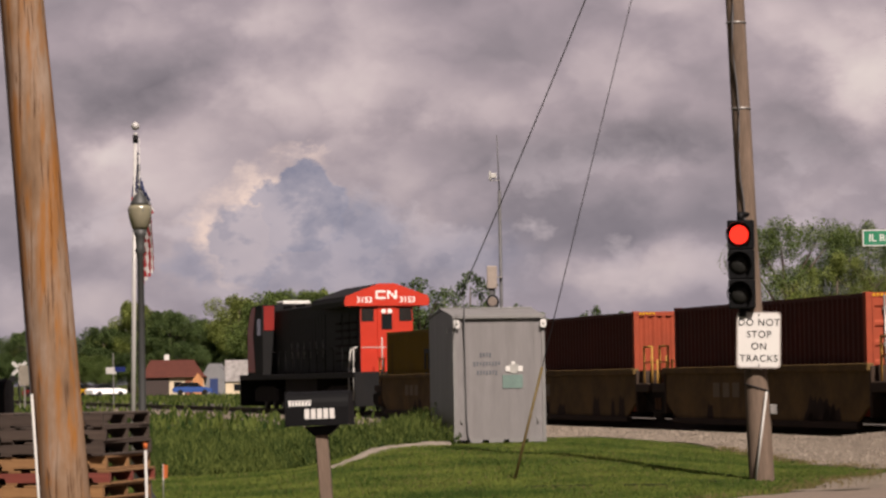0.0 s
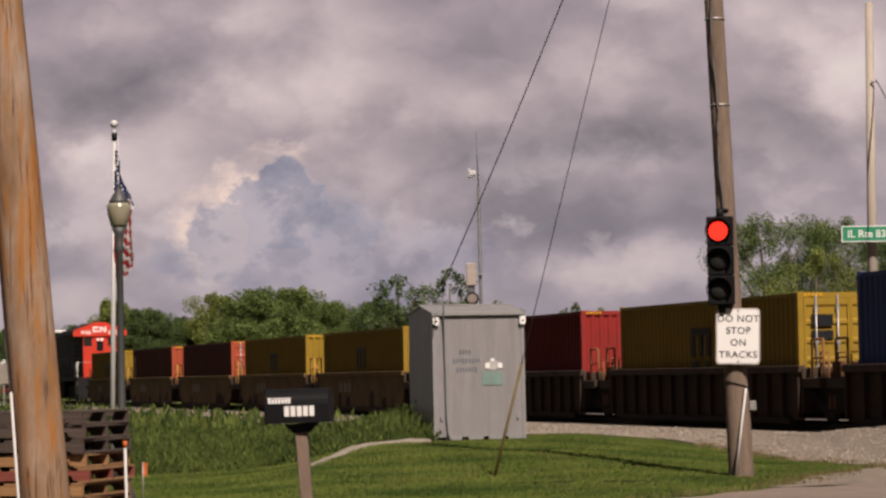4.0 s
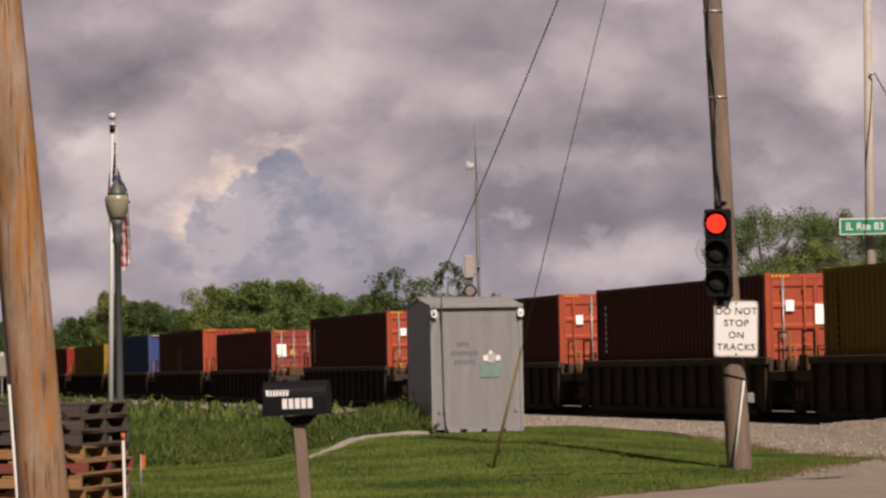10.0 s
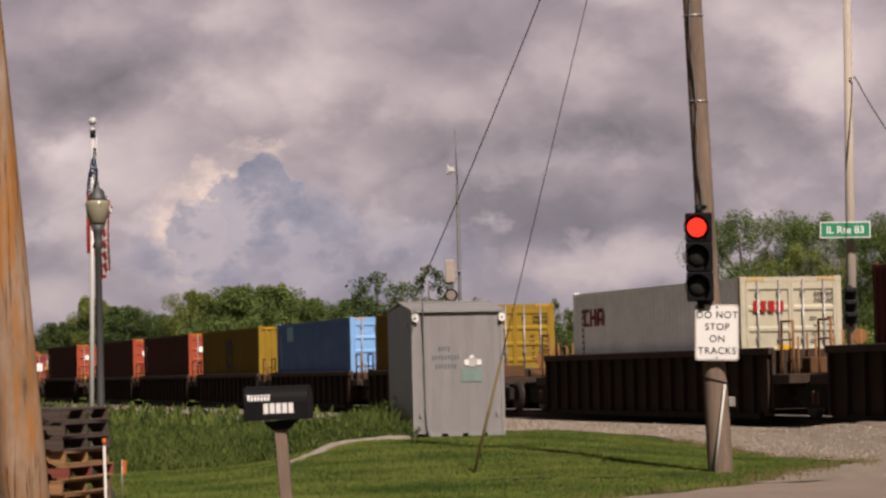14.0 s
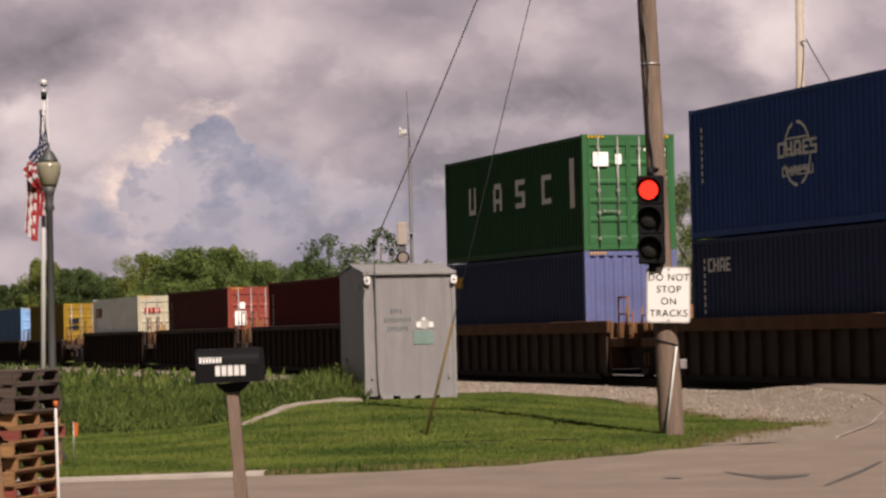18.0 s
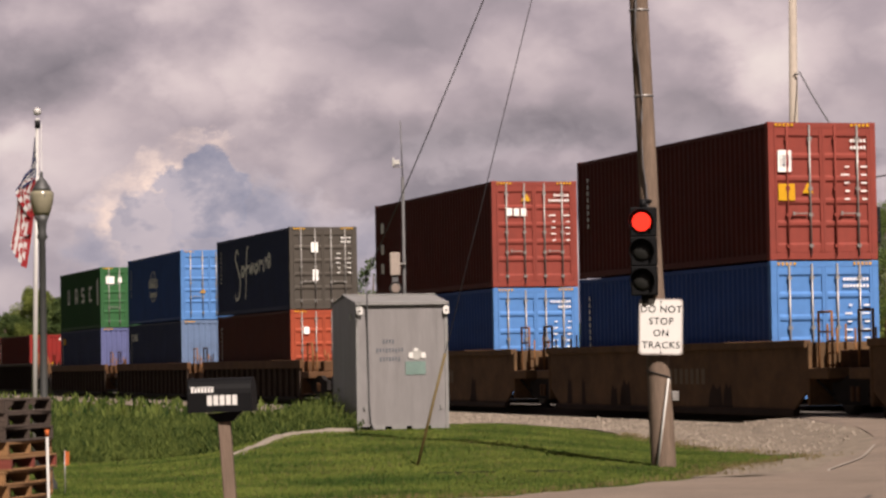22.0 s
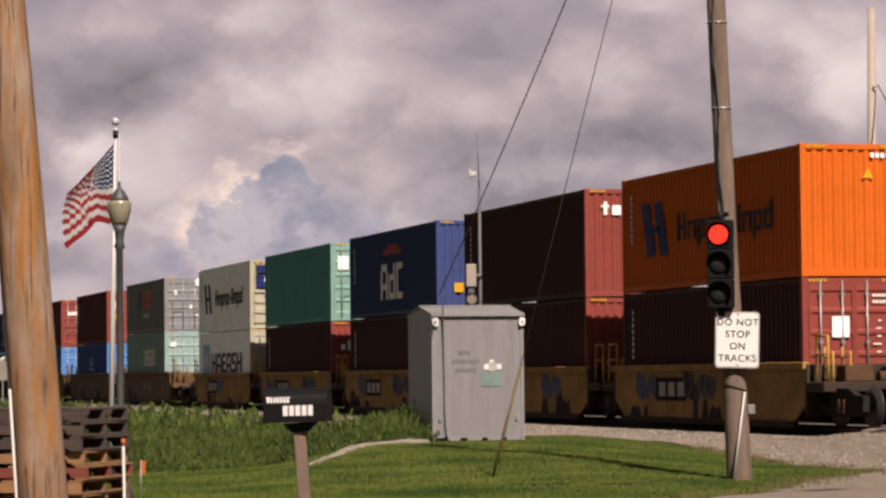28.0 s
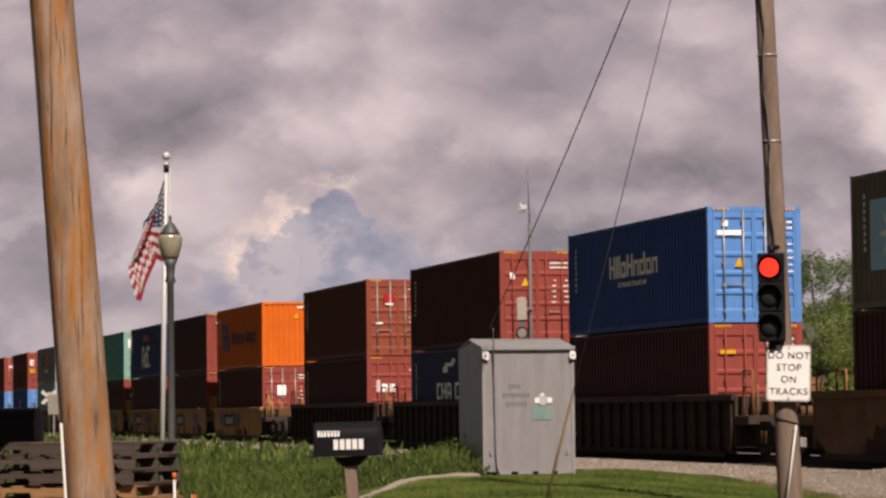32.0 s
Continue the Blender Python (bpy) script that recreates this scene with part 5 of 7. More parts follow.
def container(u, z, H, side, end, doors, what, marks=()):
    """A 40-foot container; its end towards the camera has doors or is a ribbed wall."""
    key = round(H, 2)
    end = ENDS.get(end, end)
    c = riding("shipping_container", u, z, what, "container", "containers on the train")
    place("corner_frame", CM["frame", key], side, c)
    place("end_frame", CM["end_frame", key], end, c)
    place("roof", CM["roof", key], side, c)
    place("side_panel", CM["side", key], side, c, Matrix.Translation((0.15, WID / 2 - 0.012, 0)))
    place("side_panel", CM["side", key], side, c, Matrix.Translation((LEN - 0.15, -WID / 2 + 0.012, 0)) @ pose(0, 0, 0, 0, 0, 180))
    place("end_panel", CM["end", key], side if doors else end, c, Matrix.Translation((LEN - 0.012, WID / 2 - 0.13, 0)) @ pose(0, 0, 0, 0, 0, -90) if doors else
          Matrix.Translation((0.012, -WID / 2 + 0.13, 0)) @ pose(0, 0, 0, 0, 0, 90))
    for x in (0.085, LEN - 0.085):
        for y in (-WID / 2 + 0.078, WID / 2 - 0.078):
            for zz in (0.06, H - 0.06):
                place("corner_casting", CM["casting"], end if x < 1 else side, c, Matrix.Translation((x, y, zz)))
    if doors:
        for k, (y, flip) in enumerate(((0.0, 1), (0.0, -1))):
            mm = Matrix.Identity(4) if flip > 0 else Matrix.Translation((0.0, -(WID / 2 - 0.135), 0))
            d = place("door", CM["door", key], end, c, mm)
            for f in (0.28, 0.75):
                place("lock_rod", CM["rod", key], STEEL if end not in (RED_LIT, BROWN_LIT, SCARLET_LIT, RUST_LIT) or RC.random() < 0.6 else end, d, Matrix.Translation((-0.035, f * (WID / 2 - 0.135), 0)))
            place("door_handle", CM["handle"], STEEL, d, Matrix.Translation((-0.04, 0.5 * (WID / 2 - 0.135), 0.98)))
        rr = []
        for zz in (H - 0.42, H - 0.56):
            rr += [(-0.98 + 0.075 * k, -0.98 + 0.075 * k + 0.045, zz, zz + 0.06) for k in range(RC.choice((5, 6, 8)))]
        for k in range(5):
            zz = H - 0.95 - 0.17 * k
            rr += [(-1.00, -0.86 + RC.uniform(-0.04, 0.04), zz, zz + 0.028), (-0.60, -0.60 + RC.uniform(0.06, 0.2), zz, zz + 0.028)]
        bars("code_lettering", c, MARKWHITE if end not in (WHITE_DOOR, YELLOW_LIT) else MARKBLACK, rr, "small code lettering bars", True)
    else:
        bars("code_lettering", c, MARKWHITE if end not in (WHITE_DOOR, YELLOW_LIT) else MARKBLACK, [(-0.85 + 0.12 * k, -0.85 + 0.12 * k + 0.08, H - 0.30, H - 0.20) for k in range(4)], "small code lettering bars", True)
    # black and yellow height stripes
    for y0 in (-WID / 2 + 0.16, WID / 2 - 0.56):
        bars("height_marking", c, MARKYELLOW, [(y0 + 0.09 * k, y0 + 0.09 * k + 0.05, H - 0.09, H - 0.03) for k in range(5)], "black and yellow height stripes", True)
    bars("side_code", c, MARKWHITE if side not in (WHITE, YELLOW) else MARKBLACK, [(11.38, 11.46, H - 0.55 - 0.16 * k, H - 0.45 - 0.16 * k) for k in range(8)], "column of code bars") if RC.random() < 0.8 else None
    for kind, *v in marks:
        if kind == "bars":
            mat_, rects, lab = v
            for blk in blocks(rects):
                bars("logo_mark", c, mat_, blk, lab)
        elif kind == "end":
            mat_, rects, lab = v
            for rect in rects:
                bars("door_placard", c, mat_, [rect], lab, True, 0.02)
        elif kind == "tri":
            mat_, y, zz, r, lab = v
            triangle_mark(c, mat_, y, zz, r, lab)
        elif kind == "ring":
            mat_, x, zz, r, lab = v
            bm = bmesh.new()
            for k in range(20):
                if k % 5 == 4:
                    continue
                a0, a1 = k * math.tau / 20, (k + 1) * math.tau / 20
                pts = [(x + q * math.cos(a), WID / 2 + 0.006, zz + q * 0.95 * math.sin(a)) for q, a in ((r, a0), (r, a1), (r * 0.90, a1), (r * 0.90, a0))]
                bm.faces.new([bm.verts.new(p) for p in pts])
            for h in (-0.45, 0, 0.45):
                box(bm, x - r * 0.75, x + r * 0.75, WID / 2, WID / 2 + 0.006, zz + h * r - 0.02, zz + h * r + 0.02)
            part("logo_mark", bm, mat_, c, lab)
        elif kind == "star":
            mat_, x, zz, r, lab = v
            bm = bmesh.new()
            bm.faces.new([bm.verts.new((x + q * math.cos(a), WID / 2 + 0.014, zz + q * math.sin(a))) for q, a in [((r if k % 2 == 0 else r * 0.33), k * math.pi / 7) for k in range(14)]])
            part("logo_mark", bm, mat_, c, lab)
        elif kind == "sweep":
            for at, pts in SWEEPS:
                part("logo_mark", ribbon([(at - a, 0.55 + b) for a, b in pts], 0.085), v[0], c, v[1])
        elif kind == "reefer":
            bm = bmesh.new()
            box(bm, -0.03, 0.0, -1.05, 1.05, 0.25, H - 0.2, 0.01)
            part("unit_panel", bm, WHITE_DOOR, c, "cream refrigeration unit panel")
            for nm, mt, (y0, y1, z0, z1), deep, lab in (
                    ("machine_recess", BLACK_METAL, (-1.0, 1.0, 1.66, 2.70), 0.03, "dark machine recess"), ("compressor", MARKBLUE, (0.30, 0.95, 1.72, 2.22), 0.12, "blue compressor housing"),
                    ("compressor", MARKBLUE, (0.58, 0.92, 2.34, 2.62), 0.10, "blue motor"), ("pipe_box", STEEL, (0.10, 0.28, 1.75, 2.10), 0.09, "grey pipe box"),
                    ("warning_panel", MARKORANGE, (-0.85, 0.05, 2.02, 2.66), 0.11, "orange control panel"), ("label_plate", MARKWHITE, (0.46, 0.64, 1.98, 2.12), 0.13, "white label plate"),
                    ("grille", BLACK_METAL, (-0.95, 0.55, 1.28, 1.48), 0.04, "dark slot"), ("grille", BLACK_METAL, (-0.6, 0.35, 0.90, 1.05), 0.04, "dark slot"), ("grille", BLACK_METAL, (-0.9, 0.4, 0.48, 0.62), 0.04, "dark slot"),
                    ("cross_bar", WHITE_DOOR, (-1.02, 1.02, 1.52, 1.64), 0.10, "cream cross bar"), ("cross_bar", WHITE_DOOR, (-1.02, 1.02, 1.08, 1.24), 0.09, "cream cross bar"), ("cross_bar", WHITE_DOOR, (-1.02, 1.02, 0.66, 0.86), 0.09, "cream cross bar"),
                    ("control_box", STEEL, (0.2, 0.62, 1.26, 1.50), 0.10, "grey control box")):
                boxed(nm, (-deep, -0.028 if deep > 0.04 else -0.024, y0, y1, z0, z1), mt, c, lab, 0.008)
    return c


# plain block shapes: strokes as left, right, low, high in parts of the block, and the block's width
FORMS = {"ring": ([(0, .26, 0, .7), (.74, 1, 0, .7), (.26, .74, 0, .17), (.26, .74, .53, .7)], 1.0), "stem": ([(0, 1, 0, 1)], 0.30),
         "arch": ([(0, .26, 0, .7), (.74, 1, 0, .7), (.26, .74, .53, .7)], 1.0), "cup": ([(0, .24, 0, 1), (.76, 1, 0, 1), (.24, .76, 0, .18)], 1.1),
         "shelf": ([(0, .28, 0, 1), (.28, 1, 0, .17), (.28, .9, .42, .58), (.28, 1, .83, 1)], 0.95), "tail": ([(0, .26, -.28, .7), (.74, 1, 0, .7), (.26, .74, 0, .17), (.26, .74, .53, .7)], 1.0),
         "flag": ([(.74, 1, 0, 1), (0, .26, 0, .7), (.26, .74, 0, .17), (.26, .74, .53, .7)], 1.0), "dash": ([(0, 1, .3, .45)], 0.5),
         "gate": ([(0, .26, 0, 1), (.74, 1, 0, 1), (.26, .74, .40, .58)], 1.15), "tent": ([(0, .24, 0, .8), (.76, 1, 0, .8), (.12, .88, .8, 1), (.24, .76, .28, .44)], 1.15),
         "bend": ([(0, 1, 0, .18), (.72, 1, .18, .45), (0, 1, .42, .58), (0, .28, .55, .82), (0, 1, .82, 1)], 1.0), "hook": ([(0, .28, 0, 1), (.28, 1, 0, .18), (.28, 1, .82, 1)], 0.95)}


def wordmark(x0, x1, z0, z1, forms, gap=0.26):
    """Plain block shapes in a row, from the left seen by the camera."""
    forms = forms.split()
    total = sum(FORMS[f][1] for f in forms) + gap * (len(forms) - 1)
    k, x, out = (x0 - x1) / total, x0, []
    for f in forms:
        strokes, w = FORMS[f]
        for a, b, lo, hi in strokes:
            out.append((x - b * w * k, x - a * w * k, z0 + lo * (z1 - z0), z0 + hi * (z1 - z0)))
        x -= (w + gap) * k
    return out


def glyphs(x0, x1, z0, z1, n):
    """n plain letter-sized blocks."""
    kinds = ("hook", "gate", "tent", "shelf", "bend", "cup")
    return wordmark(x0, x1, z0, z1, " ".join(kinds[k % 6] for k in range(n)))


def black_emblem(z):
    return ("bars", MARKBLACK, [(5.55, 6.85, z + 0.52, z + 0.68), (5.55, 5.80, z, z + 0.5), (6.1, 6.32, z, z + 0.5), (6.62, 6.85, z, z + 0.5), (5.6, 6.8, z - 0.5, z - 0.32), (5.6, 5.85, z - 0.3, z - 0.1), (6.4, 6.8, z - 0.3, z - 0.1)], "black block emblem")


HC, LC = 2.896, 2.591
Z0 = 0.47
DR = "dark red ribbed steel shipping container"
YL = "yellow ribbed steel shipping container with black emblem"
EMBLEM_END = ("end", MARKBLACK, [(0.42, 0.92, 1.85, 2.1), (0.42, 0.92, 1.55, 1.75)], "black block emblem on the door")
SIGN_END = ("end", MARKWHITE, [(-0.42, 0.05, 1.75, 2.2)], "white placard")
SPOT = ("end", MARKWHITE, [(0.55, 0.75, 2.05, 2.3)], "white sticker")
# the train from the engine backwards: place, height, container height, colours, doors, label, marks
LOADS = [
    (87.38, Z0, LC, YELLOW, YELLOW, False, YL, [black_emblem(1.25)]),
    (71.95, Z0, LC, RUSTRED, RUSTRED, False, DR + " with an orange-red end", []),
    (56.56, Z0, LC, RUSTRED, RUSTRED, True, DR + " with orange-red doors", []),
    (41.27, Z0, LC, YELLOW, YELLOW, False, YL, [black_emblem(1.25), ("tri", MARKORANGE, -0.8, 1.2, 0.14, "orange warning triangle")]),
    (25.94, Z0, LC, YELLOW, YELLOW, True, YL + " and doors", [black_emblem(1.25), EMBLEM_END]),
    (6.37, Z0, LC, SCARLET, SCARLET, False, DR + " with a bright red end", [("bars", MARKYELLOW, [(7.3 - 0.45 * k, 7.6 - 0.45 * k, 0.78, 1.05) for k in range(4)], "faded yellow letter blocks")]),
    (-9.14, Z0, LC, YELLOW, YELLOW, True, YL + " and doors", [black_emblem(1.25), EMBLEM_END]),
    (-24.61, Z0, HC, DEEPBLUE, DEEPBLUE, False, "navy blue ribbed steel shipping container", []),
    (-40.11, Z0, HC, RUSTRED, RUSTRED, False, DR + " with a yellow placard", [("bars", MAROON, [(5.6, 6.9, 0.35, 2.0)], "darker square patch"), ("end", MARKYELLOW, [(0.25, 0.62, 2.05, 2.5)], "yellow placard"), ("tri", MARKYELLOW, -0.8, 1.0, 0.13, "yellow warning triangle")]),
    (-55.59, Z0, LC, RED, RED, True, DR + " with red doors", [("tri", MARKYELLOW, 0.35, 1.7, 0.16, "yellow warning triangle"), ("end", MARKWHITE, [(0.62, 1.0, 1.5, 2.0)], "white placard")]),
    (-75.13, Z0, HC, RUSTRED, RUSTRED, True, DR + " with orange-red doors", [SPOT, ("tri", MARKYELLOW, 0.75, 1.0, 0.15, "yellow warning triangle")]),
    (-94.89, Z0, HC, RUSTRED, RUSTRED, True, DR + " with a white door placard", [SIGN_END, SPOT]),
    (-110.40, Z0, HC, RUSTRED, RUSTRED, True, DR + " with a white door placard", [SIGN_END, SPOT]),
    (-125.95, Z0, HC, YELLOW, YELLOW, False, YL, [black_emblem(1.75), ("end", MARKORANGE, [(0.1, 0.45, 1.5, 1.8)], "orange placard")]),
    (-141.66, Z0, HC, LIGHTBLUE, LIGHTBLUE, True, "sky blue ribbed steel shipping container", [("bars", MARKSKY, [(9.3, 10.3, 2.2, 2.75)], "pale square emblem")]),
    (-157.51, Z0, HC, YELLOW, YELLOW, True, YL + " and doors", [black_emblem(1.75), EMBLEM_END]),
    (-179.14, Z0 + 0.02, HC, WHITE, WHITE, True, "dirty white ribbed steel shipping container", [("bars", MARKRED, glyphs(11.3, 9.7, 2.0, 2.45, 3), "red block emblem"), ("end", MARKRED, [(0.2, 0.36, 2.1, 2.35), (0.42, 0.56, 2.1, 2.35), (0.62, 0.74, 2.1, 2.35), (0.8, 0.92, 2.1, 2.35)], "red block emblem on the door"), ("end", MARKYELLOW, [(0.0, 0.35, 1.0, 1.35)], "yellow placard")]),
    (-198.66, Z0, HC, RED, RED, True, DR + " with red doors", [SPOT, ("end", MARKWHITE, [(0.5, 0.95, 1.4, 1.95)], "white placard"), ("end", MARKYELLOW, [(0.15, 0.95, 0.30, 0.62)], "yellow placard")]),
    (-217.95, Z0, HC, SCARLET, SCARLET, False, DR + " with a bright red end", [("end", MARKWHITE, [(-0.78, -0.70, 0.4, 2.4)], "white upright strip"), ("tri", MARKYELLOW, 0.0, 1.25, 0.15, "yellow warning triangle")]),
]
UP = Z0 + HC
# maroon sides beside red ends, navy beside paler blue: sun and shade painted in
DOUBLE = [
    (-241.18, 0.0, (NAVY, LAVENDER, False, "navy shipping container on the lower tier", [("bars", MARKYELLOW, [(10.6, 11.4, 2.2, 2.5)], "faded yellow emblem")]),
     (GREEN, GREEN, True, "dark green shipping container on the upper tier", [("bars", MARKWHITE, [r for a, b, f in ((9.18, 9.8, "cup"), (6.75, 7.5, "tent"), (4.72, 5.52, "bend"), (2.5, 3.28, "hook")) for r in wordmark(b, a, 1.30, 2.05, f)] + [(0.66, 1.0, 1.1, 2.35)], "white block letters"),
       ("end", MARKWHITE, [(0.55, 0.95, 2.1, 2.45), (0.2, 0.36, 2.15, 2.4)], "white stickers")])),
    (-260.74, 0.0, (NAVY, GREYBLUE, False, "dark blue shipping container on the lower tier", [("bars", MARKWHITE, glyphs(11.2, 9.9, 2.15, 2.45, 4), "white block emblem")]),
     (BLUE, BLUE, True, "blue shipping container with a white globe emblem", [("ring", MARKWHITE, 6.1, 1.55, 0.72, "white globe emblem"), ("bars", MARKWHITE, glyphs(7.1, 5.1, 1.5, 1.82, 5) + glyphs(6.9, 5.3, 1.1, 1.3, 6), "white block letters"), ("tri", MARKYELLOW, 0.3, 1.2, 0.13, "yellow warning triangle")])),
    (-280.15, 0.0, (RUSTRED, RUSTRED, True, DR + " on the lower tier", [SPOT]),
     (NAVY, DOORDARK, True, "navy shipping container with a pale sweeping emblem", [("sweep", MARKWHITE, "white sweeping emblem"), ("end", MARKWHITE, [(0.2, 0.45, 2.0, 2.35), (0.2, 0.4, 1.0, 1.4)], "white stickers")])),
    (-303.90, 0.07, (BLUE, BLUE, True, "blue shipping container on the lower tier", [("ring", MARKWHITE, 6.1, 1.45, 0.7, "white globe emblem")]),
     (RED, RED, True, DR + " on the upper tier", [("bars", MARKWHITE, [(11.2, 11.5, 0.75, 1.05), (11.2, 11.5, 1.35, 1.65), (11.2, 11.5, 2.0, 2.3)], "white block letters"), ("end", MARKWHITE, [(0.25 + 0.2 * k, 0.40 + 0.2 * k, 1.95, 2.15) for k in range(3)], "white block letters on the door"), ("tri", MARKYELLOW, 0.25, 2.45, 0.15, "yellow warning triangle")])),
    (-323.23, 0.06, (BLUE, BLUE, True, "blue shipping container on the lower tier", [("ring", MARKWHITE, 6.1, 1.45, 0.7, "white globe emblem")]),
     (RED, RED, True, DR + " on the upper tier", [("end", MARKWHITE, [(0.72, 1.02, 1.85, 2.3)], "white placard"), ("end", MARKBLUE, [(0.76, 0.98, 1.95, 2.2)], "blue emblem"), ("end", MARKYELLOW, [(0.65, 1.02, 1.25, 1.6)], "yellow placard"), ("tri", MARKYELLOW, 0.35, 1.5, 0.14, "yellow warning triangle")])),
    (-342.61, 0.40, (PALEGREEN, PALEGREEN, True, "grey-green shipping container with rust streaks", [("bars", MARKWHITE, glyphs(6.45, 3.0, 1.2, 2.0, 8), "pale block letters"), ("end", SIGNWHITE, [(0.65, 0.95, 2.1, 2.35)], "white sticker")]),
     (SLATE, SLATE, True, "slate grey shipping container with a blue and orange emblem", [("bars", MARKBLUE, [(6.9, 8.3, 1.2, 2.1)], "blue emblem block"), ("bars", MARKORANGE, [(4.0, 6.85, 1.2, 2.1)], "orange emblem block"), ("bars", MARKBLUE, [(a - 0.003, b + 0.003, z0, z1) for a, b, z0, z1 in glyphs(6.6, 4.2, 1.4, 1.9, 7)], "dark block letters"), ("bars", MARKWHITE, glyphs(6.5, 4.8, 0.75, 0.95, 8), "white block letters"), ("end", MARKWHITE, [(-0.72, -0.56, 2.2, 2.55), (-0.5, -0.34, 2.2, 2.55), (0.62, 0.72, 1.75, 1.95), (-0.13, -0.04, 1.05, 1.25), (-0.9, -0.3, 0.72, 0.78)], "white stickers")])),
    (-364.31, 0.08, (WHITE, WHITE, True, "dirty white shipping container with dark block letters", [("bars", MARKSKY, [(9.4, 11.1, 0.95, 2.35)], "sky blue square emblem"), ("star", MARKWHITE, 10.25, 1.65, 0.52, "white star emblem"), ("bars", MARKBLACK, wordmark(8.95, 2.0, 1.10, 1.95, "gate tent shelf tent bend gate", 0.2), "dark block letters")]),
     (WHITE, WHITE, False, "dirty white refrigerated container with blue emblem", [("bars", MARKBLUE, [(8.95 + 0.075 * k + d, 9.40 + 0.075 * k + d, 0.85 + 0.22 * k, 1.07 + 0.22 * k) for d in (0.0, 0.95) for k in range(6)] + [(9.3, 9.95, 1.42, 1.60)], "blue slanted emblem"), ("bars", MARKBLACK, wordmark(8.05, 1.7, 1.15, 1.85, "gate arch tail arch tail dash stem stem arch tail flag"), "dark block letters"), ("reefer",)])),
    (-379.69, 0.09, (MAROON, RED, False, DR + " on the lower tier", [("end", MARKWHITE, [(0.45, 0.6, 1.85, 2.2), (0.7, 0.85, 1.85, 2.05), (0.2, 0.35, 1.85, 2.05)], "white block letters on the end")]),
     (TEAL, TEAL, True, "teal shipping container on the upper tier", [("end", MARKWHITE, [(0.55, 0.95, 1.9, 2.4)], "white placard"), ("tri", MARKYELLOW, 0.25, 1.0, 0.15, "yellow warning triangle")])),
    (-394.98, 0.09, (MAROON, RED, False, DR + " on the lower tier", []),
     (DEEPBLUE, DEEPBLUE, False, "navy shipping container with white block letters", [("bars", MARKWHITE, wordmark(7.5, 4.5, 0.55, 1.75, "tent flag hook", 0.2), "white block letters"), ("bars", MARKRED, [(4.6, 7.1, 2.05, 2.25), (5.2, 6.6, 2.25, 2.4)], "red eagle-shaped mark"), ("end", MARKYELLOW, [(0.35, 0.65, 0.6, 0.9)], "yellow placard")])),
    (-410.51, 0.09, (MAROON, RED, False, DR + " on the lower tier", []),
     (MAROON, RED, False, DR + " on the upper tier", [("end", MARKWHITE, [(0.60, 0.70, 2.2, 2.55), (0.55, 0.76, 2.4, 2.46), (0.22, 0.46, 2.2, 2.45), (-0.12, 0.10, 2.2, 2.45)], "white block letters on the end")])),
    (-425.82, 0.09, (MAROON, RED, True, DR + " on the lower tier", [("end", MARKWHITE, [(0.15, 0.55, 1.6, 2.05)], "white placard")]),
     (ORANGE, ORANGE, False, "bright orange shipping container with dark blue emblem", [("bars", MARKBLUE, [(8.7 + 0.075 * k + d, 9.3 + 0.075 * k + d, 0.85 + 0.22 * k, 1.07 + 0.22 * k) for d in (0.0, 0.95) for k in range(6)] + [(9.2, 9.8, 1.42, 1.60)], "blue slanted emblem"), ("bars", MARKBLACK, wordmark(8.0, 1.7, 1.15, 1.8, "gate arch tail arch tail dash stem stem arch tail flag"), "dark block letters"), ("tri", MARKYELLOW, -0.35, 2.25, 0.14, "yellow warning triangle")])),
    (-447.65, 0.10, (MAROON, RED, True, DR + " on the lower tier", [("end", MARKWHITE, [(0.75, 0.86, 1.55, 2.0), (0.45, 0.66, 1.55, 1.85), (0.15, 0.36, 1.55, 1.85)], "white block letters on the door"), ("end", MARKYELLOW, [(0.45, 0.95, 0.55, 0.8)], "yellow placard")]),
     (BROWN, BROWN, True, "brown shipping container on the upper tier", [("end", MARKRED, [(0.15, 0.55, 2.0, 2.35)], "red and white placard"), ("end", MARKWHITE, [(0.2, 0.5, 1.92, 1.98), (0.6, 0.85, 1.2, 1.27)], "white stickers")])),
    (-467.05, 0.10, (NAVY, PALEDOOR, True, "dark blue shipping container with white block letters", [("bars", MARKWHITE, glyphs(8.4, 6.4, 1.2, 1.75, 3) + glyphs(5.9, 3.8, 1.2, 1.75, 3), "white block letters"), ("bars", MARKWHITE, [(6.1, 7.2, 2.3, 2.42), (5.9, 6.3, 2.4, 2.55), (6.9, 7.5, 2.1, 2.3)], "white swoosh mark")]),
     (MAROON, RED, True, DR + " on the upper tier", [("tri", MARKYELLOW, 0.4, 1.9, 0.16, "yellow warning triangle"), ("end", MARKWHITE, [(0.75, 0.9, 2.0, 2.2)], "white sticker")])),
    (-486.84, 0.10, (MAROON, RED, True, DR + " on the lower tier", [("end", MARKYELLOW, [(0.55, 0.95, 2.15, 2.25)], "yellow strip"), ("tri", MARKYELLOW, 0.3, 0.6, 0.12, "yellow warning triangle")]),
